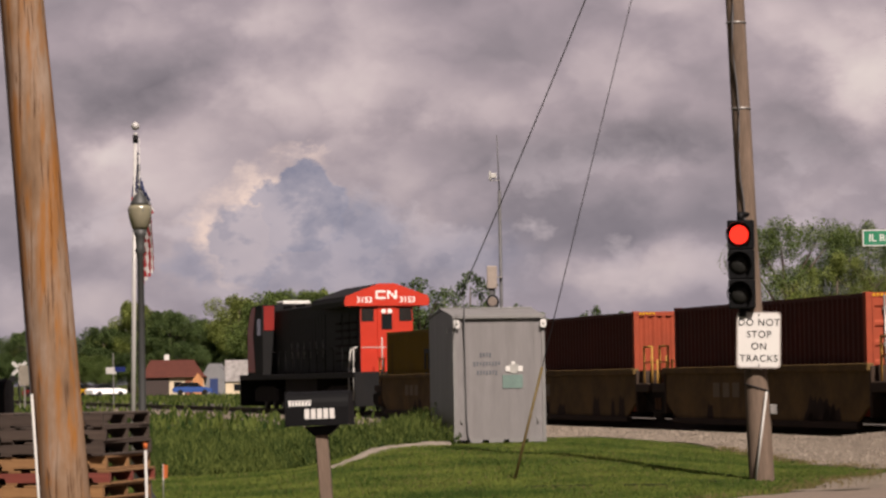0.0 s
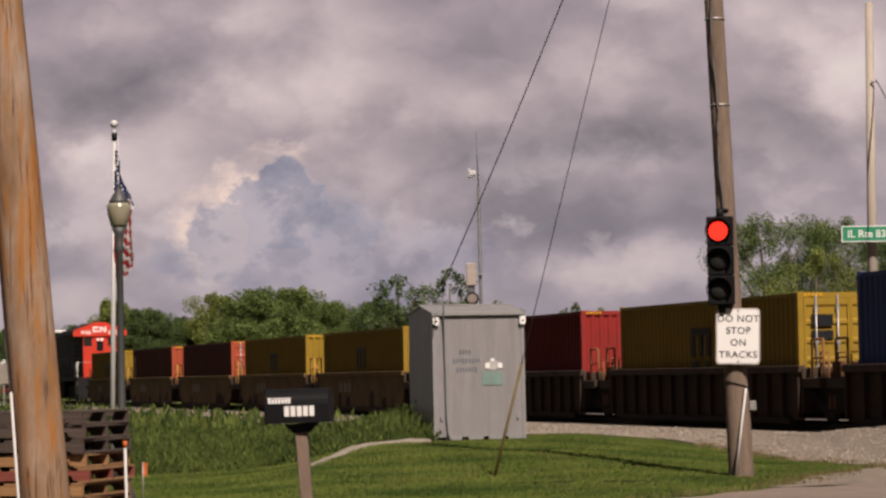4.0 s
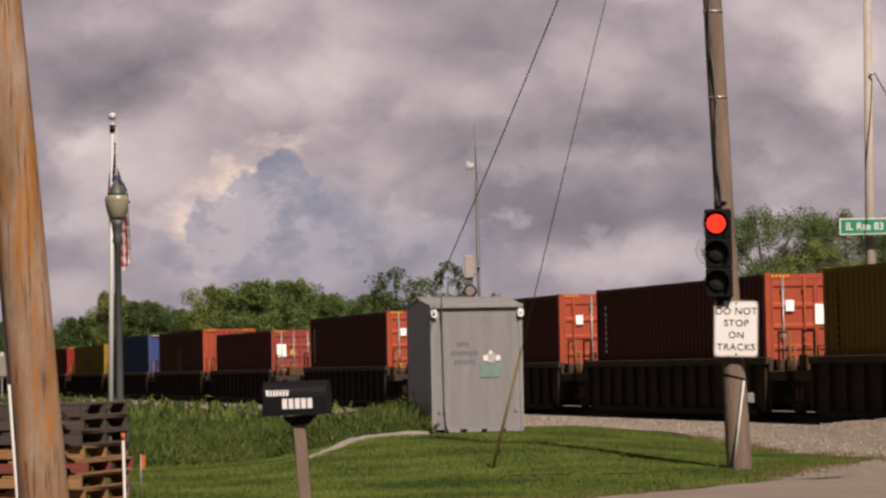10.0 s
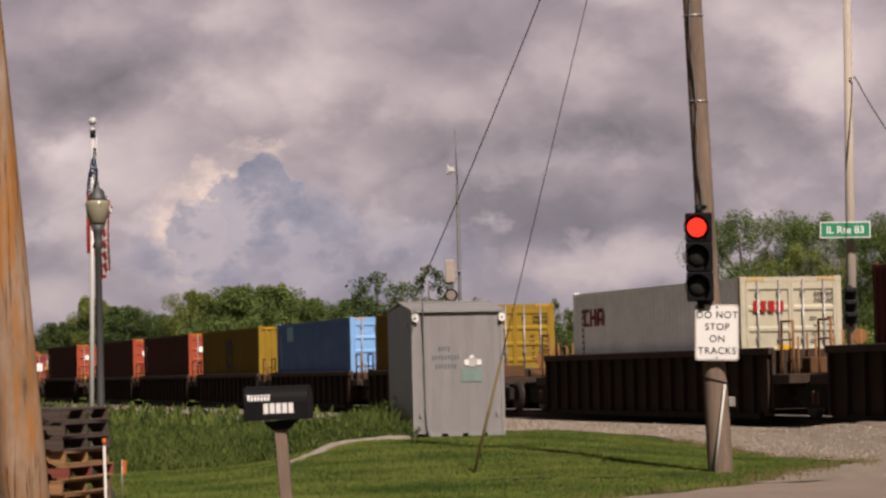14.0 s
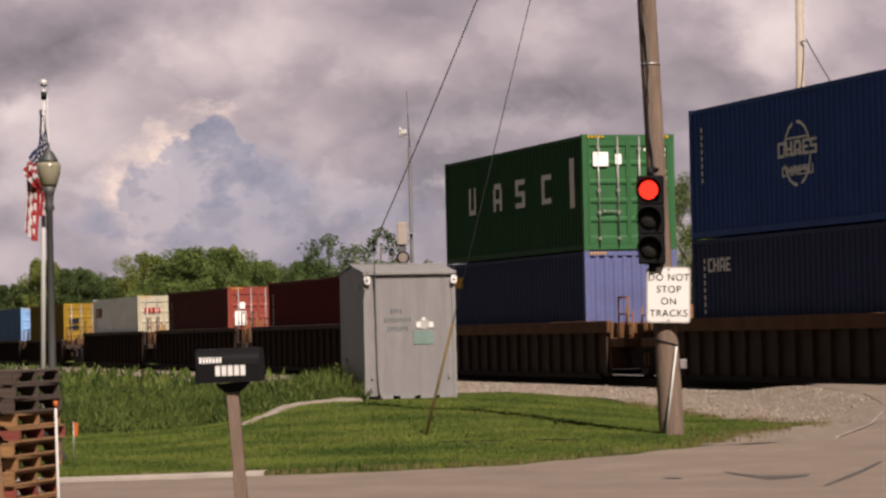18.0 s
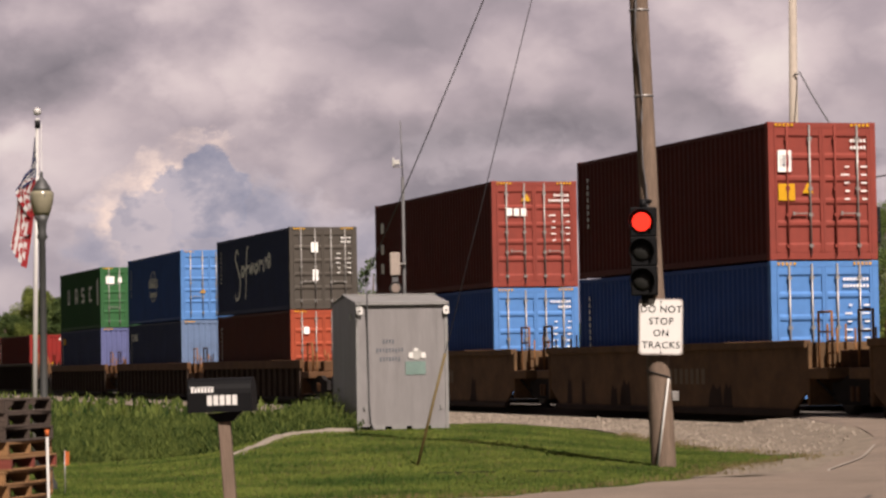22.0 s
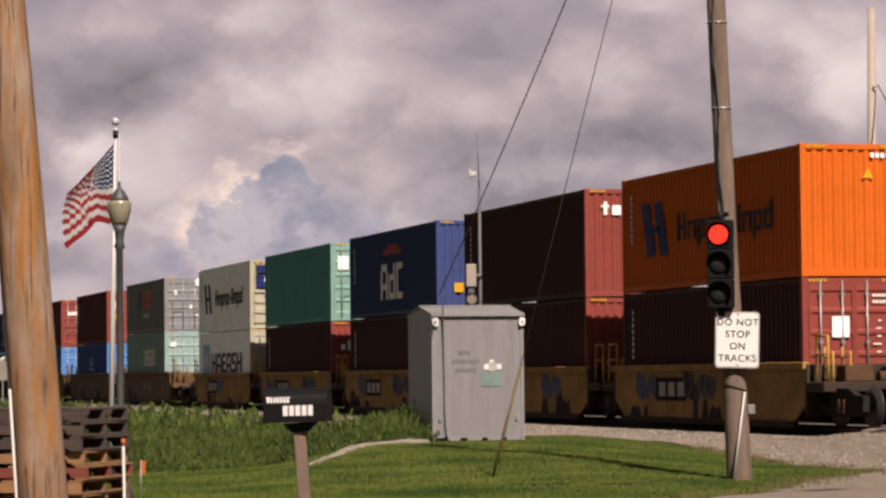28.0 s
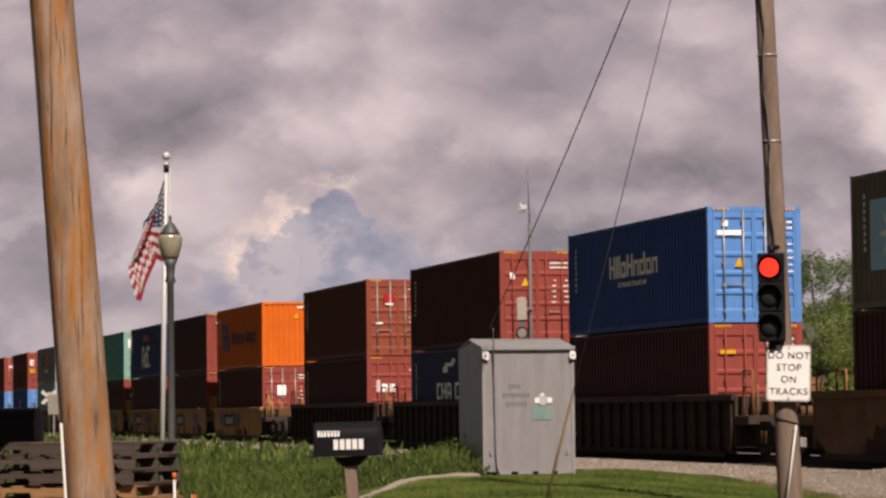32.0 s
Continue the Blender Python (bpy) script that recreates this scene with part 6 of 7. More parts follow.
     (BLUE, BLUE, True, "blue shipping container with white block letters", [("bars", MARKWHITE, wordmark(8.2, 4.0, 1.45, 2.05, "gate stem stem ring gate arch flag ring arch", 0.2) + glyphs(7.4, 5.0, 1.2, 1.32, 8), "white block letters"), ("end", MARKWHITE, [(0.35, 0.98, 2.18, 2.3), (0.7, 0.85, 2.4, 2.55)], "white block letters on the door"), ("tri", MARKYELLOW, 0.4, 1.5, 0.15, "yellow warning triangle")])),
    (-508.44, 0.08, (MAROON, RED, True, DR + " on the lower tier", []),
     (DOORGREY, DOORGREY, True, "grey shipping container with a sky blue emblem", [("bars", MARKSKY, [(8.9, 11.1, 0.8, 2.3)], "sky blue square emblem"), ("star", MARKWHITE, 10.0, 1.55, 0.62, "white star emblem")])),
]
for u, z, H, side, end, doors, what, marks in LOADS:
    container(u, z, H, side, end, doors, what, marks)
for u, dz, low, high in DOUBLE:
    container(u, Z0 + dz, HC, low[0], low[1], low[2], low[3], low[4])
    container(u, Z0 + dz + HC + 0.012, LC if high[0] is SLATE else HC, high[0], high[1], high[2], high[3], high[4])


# ---- well cars ----
bm = bmesh.new()
turned(bm, [(0.46, -0.07), (0.46, -0.035), (0.42, -0.03), (0.40, 0.05), (0.30, 0.055), (0.12, 0.04), (0.10, 0.07)], 24)
bmesh.ops.rotate(bm, verts=bm.verts, cent=(0, 0, 0), matrix=Matrix.Rotation(-math.pi / 2, 3, "X"))
WHEEL_ME = mesh_of("wheel", bm)
bm = bmesh.new()
prism(bm, [(-1.12, 0.30), (-0.85, 0.22), (-0.45, 0.18), (0.45, 0.18), (0.85, 0.22), (1.12, 0.30), (1.12, 0.62), (0.7, 0.64), (0.35, 0.78), (-0.35, 0.78), (-0.7, 0.64), (-1.12, 0.62)], -0.07, 0.07)
FRAME_ME = mesh_of("side_frame", bm)
SPRING_ME = mesh_of("spring_nest", box(box(bmesh.new(), -0.2, -0.06, -0.09, 0.09, 0.25, 0.55, 0.02), 0.06, 0.2, -0.09, 0.09, 0.25, 0.55, 0.02))


def bogie(car, x):
    b = new("bogie")
    b.parent, b.empty_display_size = car, 0.2
    b.matrix_basis = Matrix.Translation((x, 0, 0))
    for dx in (-0.9, 0.9):
        for s in (1, -1):
            place("wheel", WHEEL_ME, WHEEL, b, Matrix.Translation((dx, s * 0.76, 0.46)) @ (pose(0, 0, 0) if s > 0 else pose(0, 0, 0, 0, 0, 180)))
    for s in (1, -1):
        place("side_frame", FRAME_ME, UNDER, b, Matrix.Translation((0, s * 1.0, 0.08)))
        place("spring_nest", SPRING_ME, WELL_RUST, b, Matrix.Translation((0, s * 1.02, 0.08)))


GRAFFITI_BLUE = surface("graffiti_blue", (0.020, 0.030, 0.075), 0.8, 0, 0.4, 2.0, 0.4)
GRAFFITI_DARK = surface("graffiti_dark", (0.022, 0.020, 0.022), 0.8, 0, 0.4, 2.0, 0.4)


def graffiti(car, x, z, w, h, material):
    """A sprayed patch of overlapping loops without letters on the near side of a car."""
    bm = bmesh.new()
    for k in range(5):
        cx, cz, r = x + w * (k + 0.5) / 5, z + h * (0.5 + 0.16 * math.sin(k * 2.1)), h * (0.34 + 0.10 * math.cos(k * 1.7))
        y = 1.334 + 0.0006 * k
        bm.faces.new([bm.verts.new((cx + r * (1 + 0.25 * math.sin(3 * a + k)) * math.cos(a), y, cz + r * (1 + 0.2 * math.cos(2 * a + k)) * math.sin(a))) for a in [j * math.tau / 14 for j in range(14)]])
    return part("graffiti", bm, material, car, "dark sprayed graffiti patch")


def well_car(u, half, style, top, first, last):
    """One unit of a well car; u is the middle of its well."""
    body, rim, label = {
        "gold": (WELL_GOLD, WELL_GOLD, "yellow smooth-sided container well car with soot stains"),
        "yellow": (WELL_YELLOW, WELL_YELLOW, "grimy yellow smooth-sided container well car"),
        "brown": (WELL_BROWN, WELL_BROWN, "grimy brown smooth-sided container well car"),
        "dark": (WELL_SOOT_SHADE, WELL_DARK, "rusty dark rib-sided container well car"),
        "rust": (WELL_DARK, WELL_RUST, "rust-brown rib-sided container well car")}[style]
    c = riding("well_car", u, RAIL - 0.0, label, "rail car", "cars of the train")
    t = top - RAIL
    ribbed = style in ("dark", "rust")
    for s in (1, -1):
        y0 = 1.28 * s
        bm = bmesh.new()
        lo = 0.03
        if ribbed:
            box(bm, -half, half, min(y0, y0 + 0.03 * s), max(y0, y0 + 0.03 * s), lo + 0.05, t - 0.1)
        else:
            # smooth side with ends that slope up
            prism(bm, [(-half + 0.9, lo + 0.02), (half - 0.9, lo + 0.02), (half, 0.55), (half, t - 0.12), (-half, t - 0.12), (-half, 0.55)], min(y0, y0 + 0.05 * s), max(y0, y0 + 0.05 * s))
        part("side_sill", bm, body, c)
        bm = bmesh.new()
        depth = 0.30 if style == "rust" else 0.16
        box(bm, -half - 0.05, half + 0.05, min(y0 - 0.02 * s, y0 + 0.14 * s), max(y0 - 0.02 * s, y0 + 0.14 * s), t - depth, t, 0.015)
        part("top_chord", bm, rim, c)
        # on smooth sides the shade along the foot is painted in as a dark chord
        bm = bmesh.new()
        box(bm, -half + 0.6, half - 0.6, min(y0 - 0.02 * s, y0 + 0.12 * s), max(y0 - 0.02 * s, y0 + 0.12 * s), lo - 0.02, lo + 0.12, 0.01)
        part("bottom_chord", bm, UNDER if ribbed else WELL_SOOT_SHADE, c)
        if ribbed:
            n = round(half * 2 / 0.92)
            for k in range(n + 1):
                x = -half + 0.1 + (2 * half - 0.2) * k / n
                place("rib", RIB, body, c, Matrix.Translation((x, y0 + 0.07 * s, lo + 0.1)) @ Matrix.Diagonal((1, 1, (t - depth - lo - 0.1), 1)))
    boxed("floor", (-half + 0.3, half - 0.3, -1.26, 1.26, 0.17, 0.22), UNDER, c)
    for e in (1, -1):
        x = e * half
        bm = bmesh.new()
        box(bm, min(x, x + e * 1.05), max(x, x + e * 1.05), -1.35, 1.35, 0.78, 1.0, 0.02)
        box(bm, min(x - e * 0.02, x + e * 0.10), max(x - e * 0.02, x + e * 0.10), -1.35, 1.35, 0.25, t - 0.05, 0.02)
        part("end_platform", bm, rim if style in ("rust", "brown") else WELL_DARK, c)
        for y in (1.18, -1.18):
            bm = bmesh.new()
            rod(bm, (x + e * 0.9, y, 0.95), (x + e * 0.9, y, t + 0.55), 0.028, n=6)
            rod(bm, (x + e * 0.25, y, 0.95), (x + e * 0.25, y, t + 0.55), 0.028, n=6)
            rod(bm, (x + e * 0.25, y, t + 0.55), (x + e * 0.9, y, t + 0.55), 0.028, n=6)
            rod(bm, (x + e * 0.25, y, t + 0.15), (x + e * 0.9, y, t + 0.15), 0.02, n=6)
            part("grab_rail", bm, RAIL_YELLOW if style in ("yellow", "gold") else GEAR_RUST, c, "yellow-brown grab rail")
        bm = bmesh.new()
        rod(bm, (x + e * 0.55, -0.5, 1.0), (x + e * 0.55, -0.5, t + 0.2), 0.04, n=8)
        rod(bm, (x + e * 0.55, -0.5, t + 0.2), (x + e * 0.60, -0.5, t + 0.2), 0.17, n=14)
        part("brake_wheel", bm, GEAR_RUST, c)
        for y in (0.95, 0.55):
            bm = bmesh.new()
            rod(bm, (x + e * 0.16, y, 0.80), (x + e * 0.16, y, t + 0.32), 0.022, n=6)
            rod(bm, (x + e * 0.62, y, 0.80), (x + e * 0.62, y, t + 0.22), 0.022, n=6)
            for q in range(3):
                rod(bm, (x + e * 0.16, y, 1.05 + 0.24 * q), (x + e * 0.62, y, 1.05 + 0.24 * q), 0.016, n=6)
            part("ladder", bm, RAIL_YELLOW if style in ("yellow", "gold") else GEAR_RUST, c, "rusty end ladder")
        bm = bmesh.new()
        rod(bm, (x + e * 0.45, -0.95, 1.08), (x + e * 0.45, -0.15, 1.08), 0.14, n=12)
        part("air_tank", bm, WELL_RUST, c)
        bm = bmesh.new()
        tube(bm, [(x + e * 0.2, 1.2, 0.75), (x + e * 0.7, 1.1, 0.45), (x + e * 1.2, 0.7, 0.40), (x + e * 1.5, 0.4, 0.62)], 0.03)
        part("air_hose", bm, UNDER, c, "black air hose")
        boxed("equipment_box", (min(x + e * 0.3, x + e * 0.8), max(x + e * 0.3, x + e * 0.8), 0.1, 0.75, 1.0, 1.35), WELL_RUST, c, bevel=0.02)
        if (e > 0 and first) or (e < 0 and last):
            bm = bmesh.new()
            box(bm, min(x + e * 1.0, x + e * 2.3), max(x + e * 1.0, x + e * 2.3), -0.16, 0.16, 0.62, 0.86, 0.03)
            part("coupler", bm, UNDER, c)
            boxed("air_hose_head", (min(x + e * 1.3, x + e * 1.4), max(x + e * 1.3, x + e * 1.4), 0.30, 0.38, 0.34, 0.46), SIGNWHITE, c, "small white hose fitting")
    bogie(c, half + 1.35)
    if last:
        bogie(c, -half - 1.35)
    if style == "gold":
        for k in range(3):
            graffiti(c, RC.uniform(-half + 1.5, half - 2.5), 0.50, RC.choice((1.5, 2.2)), 0.75, RC.choice((GRAFFITI_BLUE, GRAFFITI_DARK)))
    if style in ("gold", "yellow", "brown"):
        for k in range(7):
            x = RC.uniform(-half + 1, half - 1)
            bm = bmesh.new()
            z1 = RC.uniform(0.35, 0.9)
            w = RC.uniform(0.10, 0.5)
            bm.faces.new([bm.verts.new((x + a * w, 1.3335, b)) for a, b in ((-1, 0.16), (1, 0.16), (0.8, z1 * 0.7), (0.3, z1), (-0.2, z1 * 0.8), (-0.7, z1 * 0.95))])
            part("soot_stain", bm, WELL_SOOT_SHADE, c, "dark soot stain")
    if style in ("yellow", "gold", "brown"):
        bars_at = [(1.2, 3.2)] if style in ("yellow", "gold") else [(-2.6, 0.4)]
        for a, b in bars_at:
            if style == "gold":
                boxed("reporting_panel", (a - 0.1, b + 0.1, 1.331, 1.336, 0.55, 1.12), UNDER, c, "dark reporting panel")
            n = 3 if style in ("yellow", "gold") else 9
            w = (b - a) / n
            for k in range(n):
                boxed("reporting_bar", (a + k * w + 0.05, a + k * w + w * 0.75, 1.336, 1.342, 0.66, 1.0), surface("faded_white", (0.20, 0.19, 0.165), 0.7) if style == "gold" else surface("faded_cream", (0.10, 0.075, 0.045), 0.8), c, "faded white letter bar")
    return c


RIB = mesh_of("rib", box(bmesh.new(), -0.05, 0.05, -0.06, 0.06, 0, 1))
H40, H53 = 6.5, 8.15
for style, top, half, us in (("yellow", 1.58, H40, (87.38, 71.95, 56.56, 41.27, 25.94)), ("dark", 1.47, H40, (6.37, -9.14, -24.61, -40.11, -55.59)),
                             ("dark", 1.50, H40, (-75.13,)), ("dark", 1.50, H40, (-94.89, -110.40, -125.95, -141.66, -157.51)),
                             ("dark", 1.78, H53, (-179.14, -198.66, -217.95)), ("rust", 1.62, H53, (-241.18, -260.74, -280.15)),
                             ("brown", 1.76, H53, (-303.90, -323.23, -342.61)), ("gold", 1.63, H40, (-364.31, -379.69, -394.98, -410.51, -425.82)),
                             ("dark", 1.72, H53, (-447.65, -467.05, -486.84)), ("brown", 1.74, H53, (-508.44,))):
    for k, u in enumerate(us):
        well_car(u + LEN / 2, half, style, top, k == 0, k == len(us) - 1)


# ---- locomotive ----
def locomotive():
    c = riding("locomotive", 103.6, RAIL, "black diesel locomotive with a bright red winged rear end", "locomotive", "")
    # x from the rear coupler plate forwards
    boxed("walkway", (0.0, 22.6, -1.53, 1.53, 1.28, 1.50), LOCO_BLACK, c, bevel=0.02)
    boxed("long_hood", (1.15, 17.2, -0.98, 0.98, 1.50, 4.20), LOCO_BLACK, c, bevel=0.06)
    boxed("hood_end", (1.08, 1.15, -0.99, 0.99, 1.50, 4.22), LOCO_RED, c, "bright red hood end")
    bm = bmesh.new()
    wing = [(-1.57, 3.92), (1.57, 3.92), (1.60, 4.10), (1.55, 4.28), (0.30, 4.74), (-0.30, 4.74), (-1.55, 4.28), (-1.60, 4.10)]
    a = [bm.verts.new((1.0, y, z)) for y, z in wing]
    b = [bm.verts.new((6.8, y, z)) for y, z in wing]
    for k in range(8):
        bm.faces.new((a[k], a[(k + 1) % 8], b[(k + 1) % 8], b[k]))
    bm.faces.new(b)
    bm.faces.new(a[::-1])
    part("radiator_wing", bm, LOCO_BLACK, c, "black flared radiator wing")
    bm = bmesh.new()
    a = [bm.verts.new((0.97, y * 1.005, z)) for y, z in wing]
    b = [bm.verts.new((0.998, y * 1.005, z)) for y, z in wing]
    bm.faces.new(a[::-1])
    bm.faces.new(b)
    for k in range(8):
        bm.faces.new((a[k], a[(k + 1) % 8], b[(k + 1) % 8], b[k]))
    part("wing_end", bm, LOCO_RED, c, "bright red wing end panel")
    for y in (0.85, -0.78):
        words("numeral", "3153", 0.30, MARKWHITE, c, Matrix(((0, 0, -1, 0.964), (-1, 0, 0, y), (0, 1, 0, 4.13), (0, 0, 0, 1))), "white numeral", 0.006)
    bm = bmesh.new()
    for y0, y1, z0, z1 in ((0.05, 0.42, 4.17, 4.24), (0.05, 0.42, 4.41, 4.48), (0.35, 0.42, 4.24, 4.41), (-0.08, -0.01, 4.17, 4.48), (-0.38, -0.31, 4.17, 4.48), (-0.16, -0.08, 4.36, 4.46), (-0.24, -0.16, 4.27, 4.38), (-0.31, -0.24, 4.19, 4.30)):
        box(bm, 0.955, 0.968, y0, y1, z0, z1)
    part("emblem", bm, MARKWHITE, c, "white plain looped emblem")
    bm = bmesh.new()
    for y in (-0.12, 0.12):
        rod(bm, (1.03, y, 3.72), (1.06, y, 3.72), 0.085, n=14)
    part("headlight", bm, MARKWHITE, c, "pale twin headlights")
    boxed("end_door", (1.05, 1.082, -0.36, 0.36, 2.0, 3.9), LOCO_RED, c, bevel=0.02)
    boxed("door_window", (1.035, 1.052, -0.20, 0.20, 3.05, 3.62), GLASS_DARK, c)
    # flat dark plates paint in the shaded underside of the wings
    for y in (0.72, -0.72):
        boxed("number_box_recess", (1.068, 1.080, y - 0.24, y + 0.24, 3.35, 3.84), UNDER, c, "dark plate for the shade under the wing", 0.01)
    for k in range(12):
        x = 7.2 + 0.6 * k
        boxed("hood_door", (x, x + 0.54, 0.982, 1.0, 1.75, 3.75), LOCO_BLACK, c)
    for x in (2.0, 3.6, 5.2):
        boxed("radiator_screen", (x, x + 1.3, 1.545, 1.565, 4.02, 4.24), UNDER, c)
    # louvres, handles and grab irons of the hood side
    for x in (1.6, 2.9, 4.2):
        frame_ = boxed("radiator_door", (x, x + 1.1, 0.982, 1.0, 1.7, 3.7), LOCO_BLACK, c, bevel=0.01)
        for q in range(6):
            boxed("louvre", (x + 0.1, x + 1.0, 1.0, 1.03, 1.9 + 0.28 * q, 1.98 + 0.28 * q), UNDER, frame_)
    for k in range(6):
        x = 7.4 + 1.2 * k
        bm = bmesh.new()
        rod(bm, (x, 1.0, 2.3), (x, 1.05, 2.3), 0.03, n=8)
        rod(bm, (x, 1.05, 2.1), (x, 1.05, 2.75), 0.012, n=6)
        part("door_latch", bm, STEEL, c)
    for x, z in ((9.0, 4.2), (12.4, 4.2), (15.0, 4.2)):
        boxed("roof_hatch", (x, x + 1.8, -0.7, 0.7, z, z + 0.14), UNDER, c, bevel=0.03)
    # cab and nose
    bm = bmesh.new()
    vs = [(17.2, 1.5), (20.6, 1.5), (20.6, 3.35), (20.1, 4.05), (19.4, 4.42), (17.2, 4.42)]
    prism(bm, vs, -1.53, 1.53)
    part("cab", bm, LOCO_BLACK, c)
    bm = bmesh.new()
    prism(bm, [(18.9, 1.6), (20.5, 1.6), (20.5, 3.3), (20.0, 4.0), (19.35, 4.36), (18.7, 4.36), (19.3, 3.2)], 1.531, 1.540)
    part("cab_stripe", bm, LOCO_RED, c, "red cab side panel")
    boxed("cab_rear_panel", (17.18, 17.198, 1.02, 1.46, 3.35, 4.38), SCARLET_LIT, c, "red panel on the cab's rear wall")
    boxed("cab_window", (17.5, 18.3, 1.53, 1.545, 3.15, 3.85), GLASS_DARK, c)
    boxed("nose", (20.6, 22.0, -0.95, 0.95, 1.5, 3.2), LOCO_RED, c, bevel=0.15)
    boxed("cab_roof_unit", (17.4, 18.8, -0.6, 0.6, 4.42, 4.60), SIGNWHITE, c, "pale roof unit", 0.05)
    bm = bmesh.new()
    prism(bm, [(7.6, 0.35), (13.4, 0.35), (13.6, 0.6), (13.6, 1.28), (7.4, 1.28), (7.4, 0.6)], -1.3, 1.3)
    part("fuel_tank", bm, UNDER, c)
    boxed("pilot", (-0.15, 0.05, -1.5, 1.5, 0.25, 1.45), LOCO_BLACK, c)
    boxed("pilot", (22.5, 22.7, -1.5, 1.5, 0.15, 1.45), LOCO_BLACK, c)
    boxed("coupler", (-0.8, -0.1, -0.15, 0.15, 0.65, 0.95), UNDER, c)
    for x0 in (3.9, 18.4):
        for dx in (-1.85, 0, 1.85):
            for s in (1, -1):
                place("wheel", WHEEL_ME, WHEEL, c, Matrix.Translation((x0 + dx, s * 0.76, 0.46)) @ (pose(0, 0, 0) if s > 0 else pose(0, 0, 0, 0, 0, 180)))
        for s in (1, -1):
            bm = bmesh.new()
            prism(bm, [(x0 - 2.6, 0.35), (x0 + 2.6, 0.35), (x0 + 2.6, 0.85), (x0 + 1.6, 1.0), (x0 - 1.6, 1.0), (x0 - 2.6, 0.85)], s * 1.05 - 0.1, s * 1.05 + 0.1)
            part("side_frame", bm, UNDER, c)
    rail = STAKE
    for s in (1, -1):
        for x in (0.05, 0.85):
            bm = bmesh.new()
            rod(bm, (x, s * 1.50, 0.45), (x, s * 1.50, 1.65), 0.028, n=8)
            rod(bm, (x, s * 1.50, 1.65), (x + (0.28 if x < 0.5 else -0.12), s * 1.44, 2.35), 0.028, n=8)
            rod(bm, (x + (0.28 if x < 0.5 else -0.12), s * 1.44, 2.35), (x + (0.28 if x < 0.5 else -0.32), s * 1.30, 2.40), 0.028, n=8)
            part("handrail", bm, rail, c, "white handrail")
        for k in range(9):
            bm = bmesh.new()
            x = 2.0 + 1.5 * k
            rod(bm, (x, s * 1.49, 1.5), (x, s * 1.49, 2.4), 0.016, n=6)
            rod(bm, (x, s * 1.49, 2.4), (x + 1.5, s * 1.49, 2.4), 0.016, n=6)
            part("side_rail", bm, LOCO_BLACK, c)
        for k in range(4):
            boxed("step", (0.12, 0.75, s * 1.28 - 0.2, s * 1.28 + 0.2, 0.35 + 0.28 * k, 0.38 + 0.28 * k), UNDER, c)
    bm = bmesh.new()
    rod(bm, (0.08, -1.2, 2.38), (0.08, 1.2, 2.38), 0.02, n=6)
    rod(bm, (0.08, 0.42, 1.5), (0.08, 0.42, 2.75), 0.024, n=6)
    rod(bm, (0.08, -0.42, 1.5), (0.08, -0.42, 2.75), 0.024, n=6)
    part("end_rail", bm, rail, c, "white end railing")


locomotive()

# ---- far side: road furniture, trees, buildings ----
def far_pole():
    x, y = 10.25, 85.4
    z = land(x, y)
    m = thing("utility_pole", Matrix.Translation((x, y, z)), "pale wooden utility pole beyond the track", "utility pole")
    bm = bmesh.new()
    rod(bm, (-0.12, 0, -0.3), (0.04, 0, 12.1), 0.165, 0.115, 16)
    part("shaft", bm, surface("pale_pole", (0.227, 0.195, 0.162), 0.85, 0, 0.25, 4, 0.3, (0.22, 0.18, 0.15), 0.3, 20, (1, 1, 0.15)), m)
    bm = bmesh.new()
    rod(bm, (0.03, -0.16, 9.75), (0.14, -0.22, 9.75), 0.03, n=8)
    part("wire_hook", bm, STEEL, m)
    s = thing("street_sign", Matrix.Translation((9.99, 84.9, z + 5.31)) @ pose(0, 0, 0, 90, 0.4, 0), "green street name sign reading IL Rte 83", "street sign")
    boxed("border", (-0.73, 0.73, -0.235, 0.235, 0, 0.008), SIGNWHITE, s)
    boxed("panel", (-0.70, 0.70, -0.205, 0.205, 0.008, 0.012), SIGNGREEN, s)
    words("letter", "IL Rte 83", 0.30, SIGNWHITE, s, Matrix.Translation((0, -0.01, 0.014)), "white letter", 0.004)
    boxed("bracket", (-0.06, 0.14, -0.12, 0.12, -0.48, 0.0), STEEL, s)
    t = thing("traffic_signal", Matrix.Translation((x - 0.13, y - 0.36, z + 3.1)), "dark traffic signal seen beyond the track", "traffic signal")
    for k in range(3):
        boxed("housing", (-0.17, 0.17, 0, 0.2, 0.20 - 0.36 * k, 0.54 - 0.36 * k), BLACK_METAL, t, bevel=0.02)
        boxed("visor", (-0.16, 0.16, -0.2, 0, 0.40 - 0.36 * k, 0.52 - 0.36 * k), BLACK_METAL, t, bevel=0.02)
    boxed("mount", (-0.05, 0.05, 0.15, 0.30, -0.6, 0.6), BLACK_METAL, t)
    wire("signal_span_wire", hanging((x + 0.17, y - 0.2, 9.75), (11.62, 79.1, 6.25), 0.25) + hanging((11.62, 79.1, 6.25), (17.0, 62.0, 7.6), 0.3)[1:], 0.022, CABLE, "dark sagging span wire")
    g = thing("traffic_signal", Matrix.Translation((11.62, 79.1, 4.75)), "dark traffic signal hanging from a span wire", "traffic signal")
    for k in range(3):
        boxed("housing", (-0.16, 0.16, -0.1, 0.1, 0.38 - 0.33 * k, 0.70 - 0.33 * k), BLACK_METAL, g, bevel=0.02)
    boxed("hanger", (-0.02, 0.02, -0.02, 0.02, 0.68, 1.52), BLACK_METAL, g)


far_pole()


